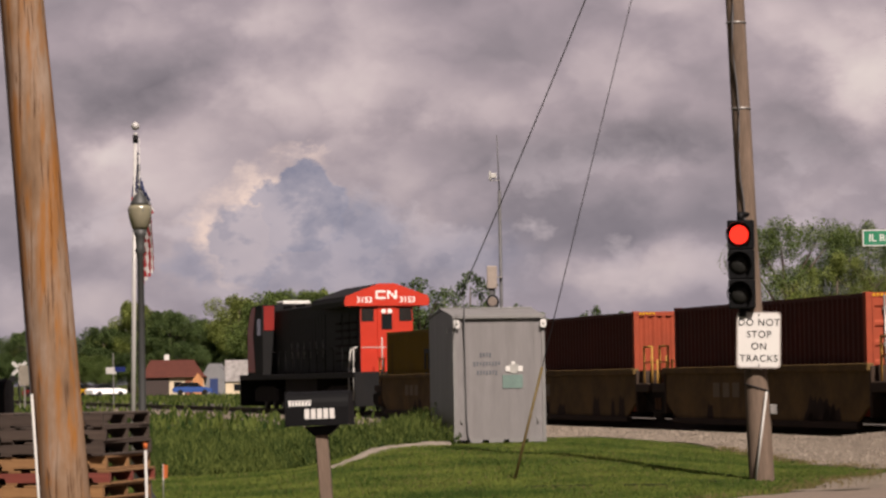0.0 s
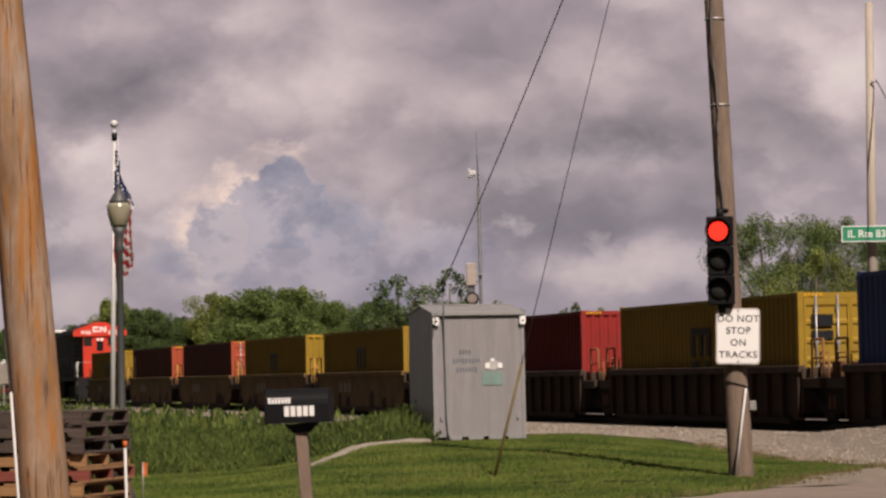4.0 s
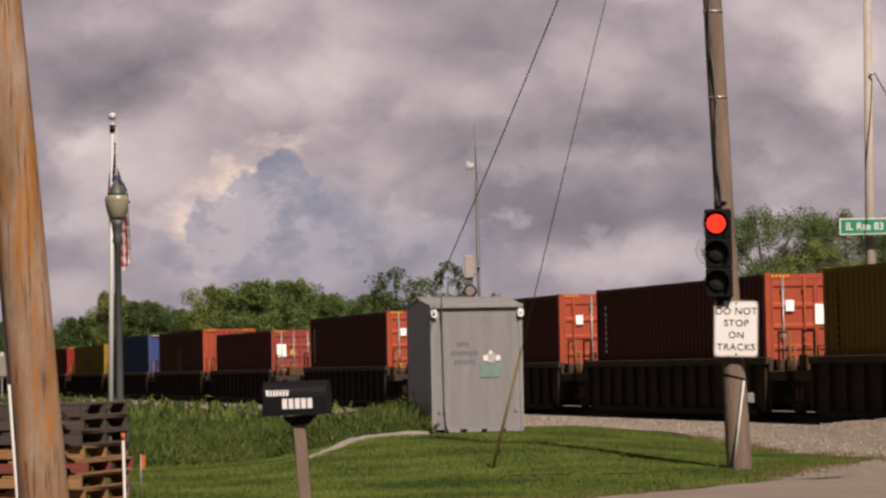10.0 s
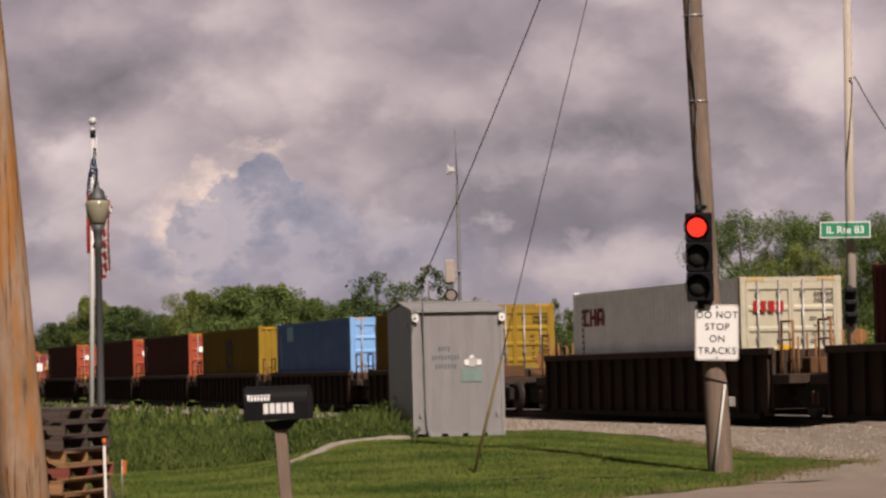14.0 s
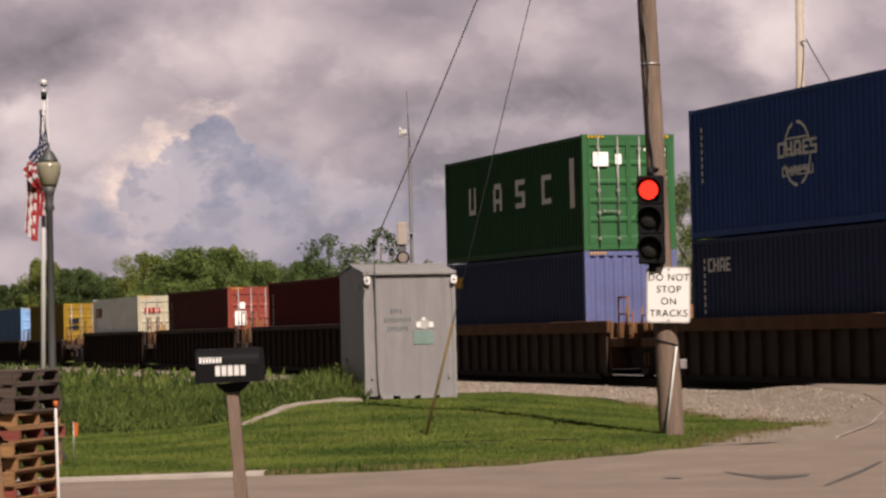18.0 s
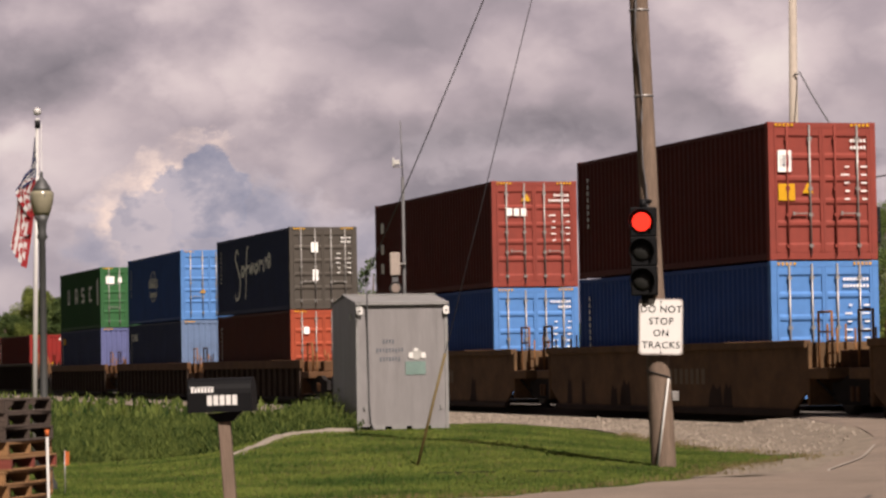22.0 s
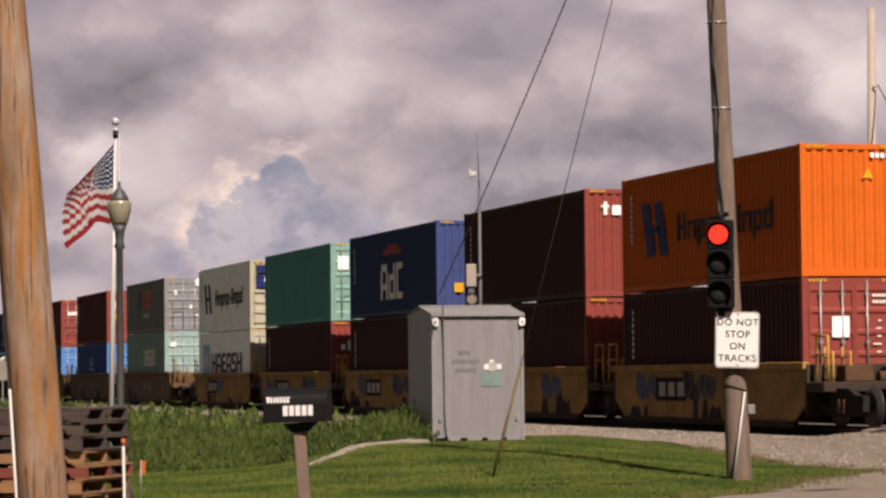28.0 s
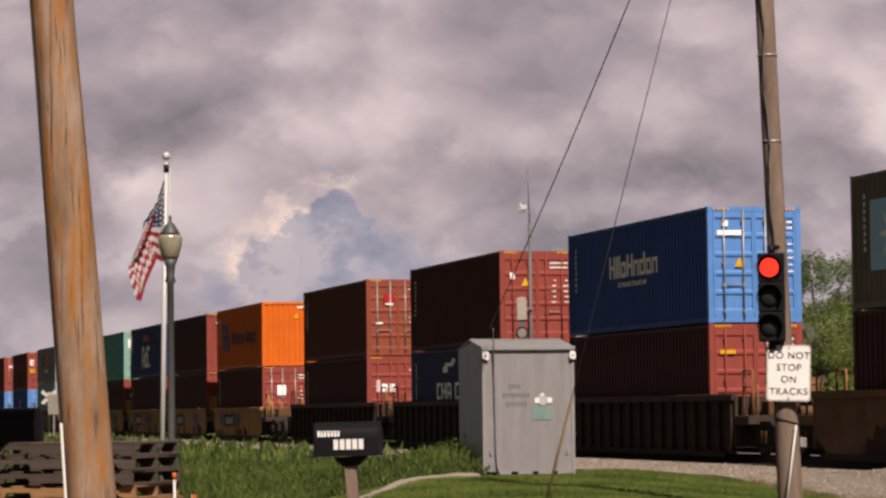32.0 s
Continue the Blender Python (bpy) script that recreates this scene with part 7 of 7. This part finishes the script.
def leaves(bm, rs, centre, radius, n, size, squash=0.8):
    for _ in range(n):
        v = Vector((rs.gauss(0, 1), rs.gauss(0, 1), rs.gauss(0, 1))).normalized() * radius * rs.random() ** 0.45
        c = Vector(centre) + Vector((v.x, v.y, v.z * squash))
        a = Vector((rs.uniform(-1, 1), rs.uniform(-1, 1), rs.uniform(-0.6, 0.6))).normalized()
        b = a.cross(Vector((rs.uniform(-1, 1), rs.uniform(-1, 1), rs.uniform(-1, 1)))).normalized()
        s = size * rs.uniform(0.5, 1.2)
        bm.faces.new([bm.verts.new(c + p) for p in (a * s, b * s * 0.55, a * -s, b * s * -0.6)])


def tree(seed, height, spread, n, size, leaf, label, gaps=0.0, low=0.25):
    rs = random.Random(seed)
    t = thing("tree", Matrix.Identity(4), label, "tree", "trees behind the track")
    bm = bmesh.new()
    rod(bm, (0, 0, -0.5), (0.1, 0, height * 0.35), height * 0.028, height * 0.02, 8)
    rod(bm, (0.1, 0, height * 0.35), (rs.uniform(-0.4, 0.4), 0, height * 0.88), height * 0.02, height * 0.004, 7)
    tips = []
    for k in range(11):
        a = k * 2.4 + rs.uniform(-0.4, 0.4)
        z0 = height * rs.uniform(0.22, 0.62)
        r = spread * rs.uniform(0.5, 0.95)
        z1 = min(height * 0.95, z0 + height * rs.uniform(0.12, 0.36))
        p = (r * math.cos(a), r * math.sin(a), z1)
        rod(bm, (0.08, 0, z0), p, height * 0.009, height * 0.003, 6)
        tips.append(p)
    part("trunk", bm, BARK, t)
    bm = bmesh.new()
    blobs = tips + [(rs.uniform(-0.5, 0.5) * spread, rs.uniform(-0.5, 0.5) * spread, height * rs.uniform(low + 0.2, 0.93)) for _ in range(9)]
    for _ in range(7):
        a = rs.uniform(0, math.tau)
        blobs.append((spread * 0.8 * math.cos(a), spread * 0.8 * math.sin(a), height * rs.uniform(low, 0.6)))
    for c in blobs:
        if rs.random() < gaps:
            continue
        leaves(bm, rs, c, spread * rs.uniform(0.26, 0.46), int(n / len(blobs)), size)
    for _ in range(14):
        a = rs.uniform(0, math.tau)
        r = spread * rs.uniform(0.0, 0.8)
        leaves(bm, rs, (r * math.cos(a), r * math.sin(a), height * (0.98 - 0.25 * (r / spread) ** 2) * rs.uniform(0.92, 1.02)), spread * 0.14, int(n / 60), size, 1.4)
    part("crown", bm, leaf, t)
    return t


far_kinds = [tree(11, 14.5, 6.0, 24000, 0.16, LEAF_A, "tall deep-green broadleaf tree in a far tree line"),
             tree(12, 13.5, 6.8, 26000, 0.16, LEAF_B, "broad mid-green tree in a far tree line"),
             tree(13, 15.0, 5.2, 24000, 0.15, LEAF_C, "light green rounded tree in a far tree line")]
rs = random.Random(31)
used = set()


def plant(kind, x, y, s, lean=0.0):
    m = Matrix.Translation((x, y, land(x, y) - 0.05)) @ pose(0, 0, 0, 0, lean, rs.uniform(0, 360))
    if kind not in used:
        used.add(kind)
        kind.matrix_basis = m
        o = kind
    else:
        o = copy_thing(kind, m)
    o.scale = (s * rs.uniform(0.9, 1.15), s * rs.uniform(0.9, 1.15), s)
    return o


def top_at(az):
    """Height of the far tree line by bearing, at 460 m."""
    for a0, a1, h in ((-15, -8.15, 10.2), (-8.15, -7.1, 13.6), (-7.1, -6.5, 12.0), (-6.5, -5.2, 14.8), (-5.2, -4.0, 15.4), (-4.0, -2.7, 14.0), (-2.7, 3.0, 8.5), (3.0, 12.0, 10.0)):
        if a0 <= az < a1:
            return h
    return 9.0


az = -14.5
while az < 12:
    for row in range(2):
        d_ = 455 + 28 * row + rs.uniform(-8, 8)
        aa = radians(az + rs.uniform(-0.15, 0.15))
        k = far_kinds[2] if -6.3 < az < -4.0 and rs.random() < 0.6 else rs.choice(far_kinds)
        plant(k, d_ * math.sin(aa), d_ * math.cos(aa), top_at(az) / 14.6 * rs.uniform(0.86, 1.04))
    az += 0.72
az = -14.6
while az < 12:
    for d_ in (446, 474):
        aa = radians(az + rs.uniform(-0.2, 0.2))
        plant(rs.choice(far_kinds[:2]), d_ * math.sin(aa), d_ * math.cos(aa), rs.uniform(0.34, 0.46))
    az += 0.55
sparse = [tree(41, 9.2, 2.4, 3200, 0.13, LEAF_A, "thin open-crowned tree beyond the track", 0.35, 0.3), tree(42, 9.0, 2.6, 3400, 0.13, LEAF_B, "thin open-crowned tree beyond the track", 0.3, 0.3)]
for k, (a, d_, s) in enumerate(((-2.45, 220, 0.98), (-2.0, 224, 0.82), (-1.45, 220, 1.02), (-1.1, 226, 0.8), (-0.55, 230, 0.78), (-0.1, 232, 0.72), (1.0, 300, 0.93), (1.5, 302, 0.88), (-3.0, 226, 0.7))):
    plant(sparse[k % 2], d_ * math.sin(radians(a)), d_ * math.cos(radians(a)), s)
near_kinds = [tree(51, 8.0, 2.7, 26000, 0.050, LEAF_B, "leafy green tree beyond the crossing", 0.12, 0.18), tree(52, 7.6, 3.0, 26000, 0.050, LEAF_A, "dense green tree beyond the crossing", 0.08, 0.12),
              tree(53, 6.8, 2.6, 24000, 0.048, LEAF_C, "light green tree beyond the crossing", 0.15, 0.15)]
for k, (a, d_, s) in enumerate(((4.75, 132, 1.02), (5.35, 136, 0.88), (5.75, 128, 0.96), (6.35, 134, 1.0), (6.95, 130, 0.98), (7.5, 133, 1.02), (8.1, 128, 1.0), (8.8, 131, 1.05), (9.5, 128, 1.0), (10.3, 130, 1.0), (5.0, 150, 0.75), (7.2, 150, 0.95), (8.4, 150, 1.0))):
    plant(near_kinds[k % 3], d_ * math.sin(radians(a)), d_ * math.cos(radians(a)), s)
bush = tree(61, 2.6, 1.5, 5000, 0.055, LEAF_C, "bright yellow-green bush beyond the crossing", 0.0, 0.05)
for a, d_, s in ((5.1, 100, 0.95), (5.6, 102, 0.8), (6.2, 98, 0.95), (7.0, 100, 1.0), (7.9, 99, 1.1), (4.6, 104, 0.8)):
    plant(bush, d_ * math.sin(radians(a)), d_ * math.cos(radians(a)), s)


# buildings and vehicles far along the line
def house():
    m = thing("house", Matrix.Translation((-44.2, 350, land(-44, 350) - 0.1)) @ pose(0, 0, 0, 0, 0, 8), "low cream house with a dark red roof", "house")
    boxed("wall", (-4.0, 3.2, 0, 7, 0, 2.3), HOUSEWALL, m)
    bm = bmesh.new()
    prism(bm, [(-4.4, 2.2), (3.6, 2.2), (3.2, 2.5), (2.0, 4.3), (-3.2, 4.3)], -0.4, 7.4)
    part("roof", bm, ROOFRED, m)
    boxed("porch", (-4.0, -1.0, -1.6, -0.02, 0, 2.2), surface("porch_dark", (0.0325, 0.0216, 0.0189), 0.8), m)
    boxed("porch_roof", (-4.3, -0.8, -1.9, 0.0, 2.2, 2.45), ROOFRED, m)
    bm = bmesh.new()
    prism(bm, [(1.8, 0), (3.1, 0), (3.1, 1.9), (2.45, 2.7), (1.8, 1.9)], -1.2, -0.01)
    part("gabled_entry", bm, surface("entry_orange", (0.33, 0.15, 0.06), 0.8), m, "small orange gabled entry")
    boxed("window", (-0.4, 0.5, -0.03, 0.0, 0.9, 1.7), GLASS_DARK, m)
    boxed("door", (0.9, 1.7, -0.05, 0.0, 0, 2.0), surface("door_brown", (0.135, 0.0487, 0.0216), 0.7), m)
    boxed("chimney", (-1.5, -0.9, 3.0, 3.6, 4.2, 5.0), SIGNWHITE, m)
    s = thing("shed", Matrix.Translation((-39.9, 351, land(-40, 351) - 0.1)), "small grey gambrel-roofed garden shed", "shed")
    bm = bmesh.new()
    prism(bm, [(-1.3, 0), (1.3, 0), (1.3, 2.6), (0.6, 3.8), (-0.6, 3.8), (-1.3, 2.6)], 0, 4)
    part("body", bm, SLATE, s)
    boxed("door", (-0.5, 0.5, -0.04, 0, 0, 2.0), DEEPBLUE, s)
    w = thing("long_building", Matrix.Translation((-35.6, 352, land(-36, 352) - 0.1)), "low white roadside building with a mottled roof", "building")
    boxed("wall", (-3.0, 4.0, 0, 6, 0, 1.6), HOUSEWALL, w)
    bm = bmesh.new()
    prism(bm, [(-3.2, 1.6), (4.2, 1.6), (4.0, 4.2), (-3.0, 4.2)], -0.2, 6)
    part("roof", bm, surface("mottled_roof", (0.271, 0.254, 0.249), 0.7, 0, 0.5, 2.5, 0.6, (0.14, 0.12, 0.12)), w)
    for x in (-2.0, 0.2, 2.4):
        boxed("window", (x, x + 0.9, -0.04, 0.0, 0.5, 1.3), GLASS_DARK, w)


def car(x, y, turn, body, label):
    m = thing("car", Matrix.Translation((x, y, land(x, y))) @ pose(0, 0, 0, 0, 0, turn), label, "car", "cars far along the line")
    bm = bmesh.new()
    prism(bm, [(-2.2, 0.35), (2.2, 0.35), (2.25, 0.75), (1.3, 0.95), (-1.9, 0.98), (-2.25, 0.8)], -0.85, 0.85)
    part("body", bm, body, m)
    bm = bmesh.new()
    prism(bm, [(-1.8, 0.97), (1.2, 0.95), (0.5, 1.45), (-1.2, 1.48)], -0.75, 0.75)
    part("cabin", bm, GLASS_DARK, m)
    for dx in (-1.4, 1.4):
        for dy in (-0.8, 0.8):
            bm = bmesh.new()
            rod(bm, (dx, dy - 0.1, 0.33), (dx, dy + 0.1, 0.33), 0.33, n=14)
            part("wheel", bm, UNDER, m)


house()
car(-40.6, 335, 10, BLUE, "blue car parked by a shed")
car(-49.8, 330, 40, WHITE, "white car by the roadside")
car(-53.0, 333, 70, MARKYELLOW, "yellow car by the roadside")
car(-57.5, 332, 10, SCARLET, "red car by the roadside")


def roadside():
    m = thing("crossbuck", Matrix.Translation((-33.8, 187, land(-34, 187))), "white railway crossbuck on a post", "crossing sign")
    boxed("post", (-0.06, 0.06, -0.06, 0.06, -0.2, 2.9), STAKE, m)
    for s in (42, -42):
        bm = bmesh.new()
        box(bm, -0.6, 0.6, -0.09, -0.07, -0.11, 0.11)
        o = part("blade", bm, STAKE, m)
        o.matrix_basis = Matrix.Translation((0, 0, 2.55)) @ pose(0, 0, 0, 0, s, 0)
    boxed("lamp_bar", (-0.5, 0.5, -0.1, -0.04, 1.85, 1.95), BLACK_METAL, m)
    for x in (-0.42, 0.42):
        bm = bmesh.new()
        rod(bm, (x, -0.16, 1.9), (x, -0.08, 1.9), 0.22, n=14)
        part("flasher", bm, BLACK_METAL, m)
    b = thing("sign_back", Matrix.Translation((-33.3, 186, land(-33, 186))), "beige-grey back of a road sign on a post", "road sign")
    boxed("post", (-0.05, 0.05, -0.05, 0.05, -0.2, 1.9), STEEL, b)
    boxed("panel", (-0.35, 0.45, -0.09, -0.05, 1.45, 2.75), surface("sign_back_grey", (0.15, 0.13, 0.105), 0.6), b, bevel=0.01)
    g = thing("guide_sign", Matrix.Translation((-26.4, 178, land(-26, 178))), "small white and blue sign on a thin post", "road sign")
    boxed("post", (-0.03, 0.03, -0.03, 0.03, -0.2, 3.3), STEEL, g)
    boxed("panel", (-0.45, 0.18, -0.06, -0.03, 2.0, 2.4), STAKE, g, "white panel")
    boxed("panel", (0.1, 0.75, -0.07, -0.04, 2.12, 2.42), MARKBLUE, g, "blue panel")
    h = thing("pipe_gate", Matrix.Translation((8.9, 103, land(8.9, 103))), "white pipe frame beyond the crossing", "pipe frame")
    for x in (0.0, 2.1):
        bm = bmesh.new()
        rod(bm, (x, 0, -0.2), (x, 0, 2.1 - 0.4 * (x > 1)), 0.05, n=8)
        part("upright", bm, STAKE, h)
    bm = bmesh.new()
    rod(bm, (0, 0, 1.75), (2.1, 0, 1.55), 0.04, n=8)
    part("rail", bm, STAKE, h)


roadside()

# ---- weeds and lawn ----
def blades(name, pts, material, label, category):
    vs, fs = [], []
    for x, y, z, h, w, a, lean in pts:
        c, s = math.cos(a), math.sin(a)
        i = len(vs)
        vs += [(x - w * c, y - w * s, z - 0.03), (x + w * c, y + w * s, z - 0.03), (x + lean * 0.5 + w * 0.7 * c, y + w * 0.7 * s, z + h * 0.6), (x + lean, y, z + h), (x + lean * 0.5 - w * 0.7 * c, y - w * 0.7 * s, z + h * 0.6)]
        fs.append((i, i + 1, i + 2, i + 3, i + 4))
    me = bpy.data.meshes.new(name)
    me.from_pydata(vs, [], fs)
    me.materials.append(None)
    return tagged(place(name, me, material), label, category, kind="stuff")


rs = random.Random(77)
pts = []
while len(pts) < 72000:
    az_ = radians(rs.uniform(-13.5, -1.75))
    d_ = rs.uniform(44, 68)
    x, y = d_ * math.sin(az_), d_ * math.cos(az_)
    s_, q_ = from_track(x, y)
    front = 50.2 if x < -3.3 else 50.2 + (x + 3.3) * 1.2
    if d_ < front + 1.0 * noise.noise((x * 0.6, 0, 7)) or q_ < 2.5 or (x > -3 and q_ < 3.4):
        continue
    clump = 0.5 + 0.5 * noise.noise((x * 0.5, y * 0.3, 2.0))
    edge = smooth((d_ - front) / 2.5)
    h = (0.22 + 0.34 * edge) * (0.55 + 0.6 * clump) * rs.uniform(0.55, 1.15) * (1.25 if x > -3.0 else 1.0)
    pts.append((x, y, land(x, y), h, rs.uniform(0.003, 0.009) * (1.8 if rs.random() < 0.1 else 1), rs.uniform(0, 3.14), rs.uniform(-0.2, 0.2)))
for _ in range(30000):
    x, y, z, h, w, a, lean = pts[rs.randrange(72000)]
    hh = h * rs.uniform(0.35, 1.05)
    pts.append((x + rs.uniform(-0.12, 0.12), y + rs.uniform(-0.1, 0.1), z + hh, rs.uniform(0.03, 0.08), rs.uniform(0.008, 0.02), a, rs.uniform(-0.08, 0.08)))
blades("weeds", pts, WEED, "tall green weeds and grass along the ditch", "weeds")
pts = []
while len(pts) < 9000:
    d_, az_ = rs.uniform(70, 330), radians(rs.uniform(-14, -1.0))
    x, y = d_ * math.sin(az_), d_ * math.cos(az_)
    s_, q_ = from_track(x, y)
    if abs(q_) < 2.3:
        continue
    pts.append((x, y, land(x, y), rs.uniform(0.12, 0.42), rs.uniform(0.04, 0.10), rs.uniform(0, 3.14), rs.uniform(-0.15, 0.15)))
blades("far_weeds", pts, WEED, "rough grass along the railway", "weeds")
# short blades of the lawn, and dry tufts where it meets the gravel
pts, dry = [], []
while len(pts) < 120000:
    y = 30.6 + 24.0 * rs.random() ** 1.25
    x = rs.uniform(-0.165 * y, min(5.4, 0.13 * y))
    s_, q_ = from_track(x, y)
    side = lawn_edge(y) + 0.22 * noise.noise((x * 3, y * 0.8, 8)) if y > 36 else 3.3
    front = np.interp(x, [e[0] for e in EDGE], [e[1] for e in EDGE]) + 0.30
    if x > side or y < front or q_ < 6.3 or (x < -1.6 and y > 50.5 + 0.4 * noise.noise((x, y, 1))) or (x < -3.2 and math.hypot(x, y) > 50.0):
        continue
    if -1.9 < x < 0.2 and y > 51.9:
        continue
    if any(xa < x < xb and abs(y - ya) < 0.20 for xa, xb, ya in ((1.92, 2.30, 37.95), (0.88, 1.66, 36.75), (-0.30, 0.60, 36.95))) and rs.random() < 0.8:
        continue
    near_side = side - x < 0.45 * rs.random() or y - front < 0.5 * rs.random()
    patch = 0.5 + 0.5 * noise.noise((x * 0.9, y * 0.35, 5.0))
    b = (x, y, land(x, y), rs.uniform(0.022, 0.055) * (0.6 + 0.7 * patch) * (1.5 if near_side else 1.0), rs.uniform(0.004, 0.009), rs.uniform(0, 3.14), rs.uniform(-0.03, 0.03))
    (dry if near_side and rs.random() < 0.6 or rs.random() < 0.05 * (1.3 - patch) else pts).append(b)
blades("lawn_grass", pts, LAWN, "short mown green lawn grass", "grass")
while len(dry) < 9000:
    y = rs.uniform(36.5, 56)
    x = lawn_edge(y) + abs(rs.gauss(0, 0.28)) - 0.05
    if noise.noise((x * 2.2, y * 0.9, 4)) < -0.05:
        continue
    dry.append((x, y, land(x, y) + 0.015, rs.uniform(0.02, 0.07), rs.uniform(0.004, 0.008), rs.uniform(0, 3.14), rs.uniform(-0.04, 0.04)))
blades("dry_grass", dry, DRY, "dry straw-coloured grass along the gravel edge", "grass")
# ---- what moves ----
def travelled(t):
    return 17.0443 * t + 0.00953 * t * t


# seconds, side to which the flag swings (plus is right), how far it flies out, curl
WIND = [(0, 0.06, 0.06, 0.0), (1.5, 0.04, 0.05, 0.6), (3.5, 0.12, 0.08, 1.2), (6, 0.10, 0.07, 2.0), (8, 0.05, 0.06, 2.6), (10, 0.04, 0.06, 3.2), (12, 0.03, 0.06, 3.8), (14, 0.03, 0.06, 4.4),
        (16.5, 0.02, 0.05, 5.0), (17, -0.04, 0.06, 5.4), (18.5, -0.28, 0.06, 6.0), (19, -0.42, 0.10, 6.4), (20, -0.40, 0.10, 7.0), (20.6, 0.1, 0.08, 7.6), (21, 0.60, 0.16, 8.0), (22, -0.3, 0.12, 9.0), (22.5, 0.2, 0.08, 9.5), (23, 0.35, 0.08, 10.0),
        (23.6, -0.2, 0.14, 10.6), (24, -0.55, 0.20, 11.0), (24.5, -0.1, 0.2, 11.5), (25, 0.62, 0.22, 12.0), (25.5, 0.70, 0.24, 12.6), (26.5, 0.6, 0.42, 13.6), (27.5, 0.58, 0.50, 14.6), (27.75, 0.1, 0.52, 15.0), (28, -0.55, 0.56, 15.4), (28.5, 0.35, 0.30, 16.0), (29, -0.80, 0.34, 16.8),
        (29.5, -0.6, 0.7, 17.4), (29.75, 0.2, 0.55, 17.8), (30, 0.95, 0.40, 18.2), (30.5, 0.90, 0.55, 18.8), (31, -0.42, 0.42, 19.6), (31.5, -0.42, 0.42, 20.2), (32, -0.42, 0.34, 20.8)]


def cloth(p, j, swing, fly, phase):
    """A point of the flag, p along it and j down its edge, from its upper corner at the pole."""
    side = max(-1.0, min(1.0, swing * (0.35 + 0.65 * fly)))
    lift = radians(17 + 73 * fly ** 0.8)
    out = math.sin(lift)
    way = Vector((side * out, 0.6 * math.sqrt(1 - side * side) * out * max(-1.0, min(1.0, side / 0.15)), -math.cos(lift)))
    s = 1.0 if side > 0 else -1.0
    across = Vector((-s * math.cos(lift), 0.0, -math.sin(lift)))
    a = j / FLAG_H * math.tau * 0.62 + 0.9 + 0.4 * math.sin(phase)
    fold = across * (0.20 * (math.cos(a) - 0.6)) + Vector((0, 0.10 * math.sin(a) + 0.05 * j, -0.42 * j))
    m = smooth(p / 0.9) * (1 - fly)
    v = way * p + Vector((0, 0, -j)) * (1 - m) + fold * m
    v.y += (0.05 + 0.06 * fly) * math.sin(p * 4.6 + j * 1.3 - phase * 2.0) * smooth(p / 0.4)
    v.z += 0.03 * fly * math.sin(p * 4.2 - phase * 2.0)
    return v + Vector((0.03 * s - 0.09 * s * m, -0.09 * m, 0))


def stiff(p, j, w):
    c = cloth(p, j, *w)
    e = 0.04
    x = (cloth(p + e, j, *w) - cloth(p - e, j, *w)).normalized()
    b = cloth(p, j - e, *w) - cloth(p, j + e, *w)
    z = b - x * b.dot(x)
    z = z.normalized() if z.length > 1e-5 else Vector((0, 0, 1))
    m = Matrix((x, z.cross(x), z)).transposed().to_4x4()
    m.translation = c
    return m


def motions():
    steps = [2.0 * k for k in range(17)]
    for ob, u, z in TRAIN:
        rows = []
        for t in steps:
            x, y = on_track(u + travelled(t), 0)
            rows.append((t, pose(x, y, z, 0, 0, TURN)))
        walk(ob, rows)
    for ob, p, j in FLAG_PIECES:
        rows, last = [], None
        for t, *w in WIND:
            m = stiff(p, j, w)
            q = m.to_quaternion()
            if last is not None and abs(q.dot(last[1])) < 0.72:
                rows.append(((last[0] + t) / 2, Matrix.LocRotScale((m.translation + last[2]) / 2, last[1].slerp(q, 0.5), None)))
            rows.append((t, m))
            last = (t, q, m.translation.copy())
        walk(ob, rows)


motions()
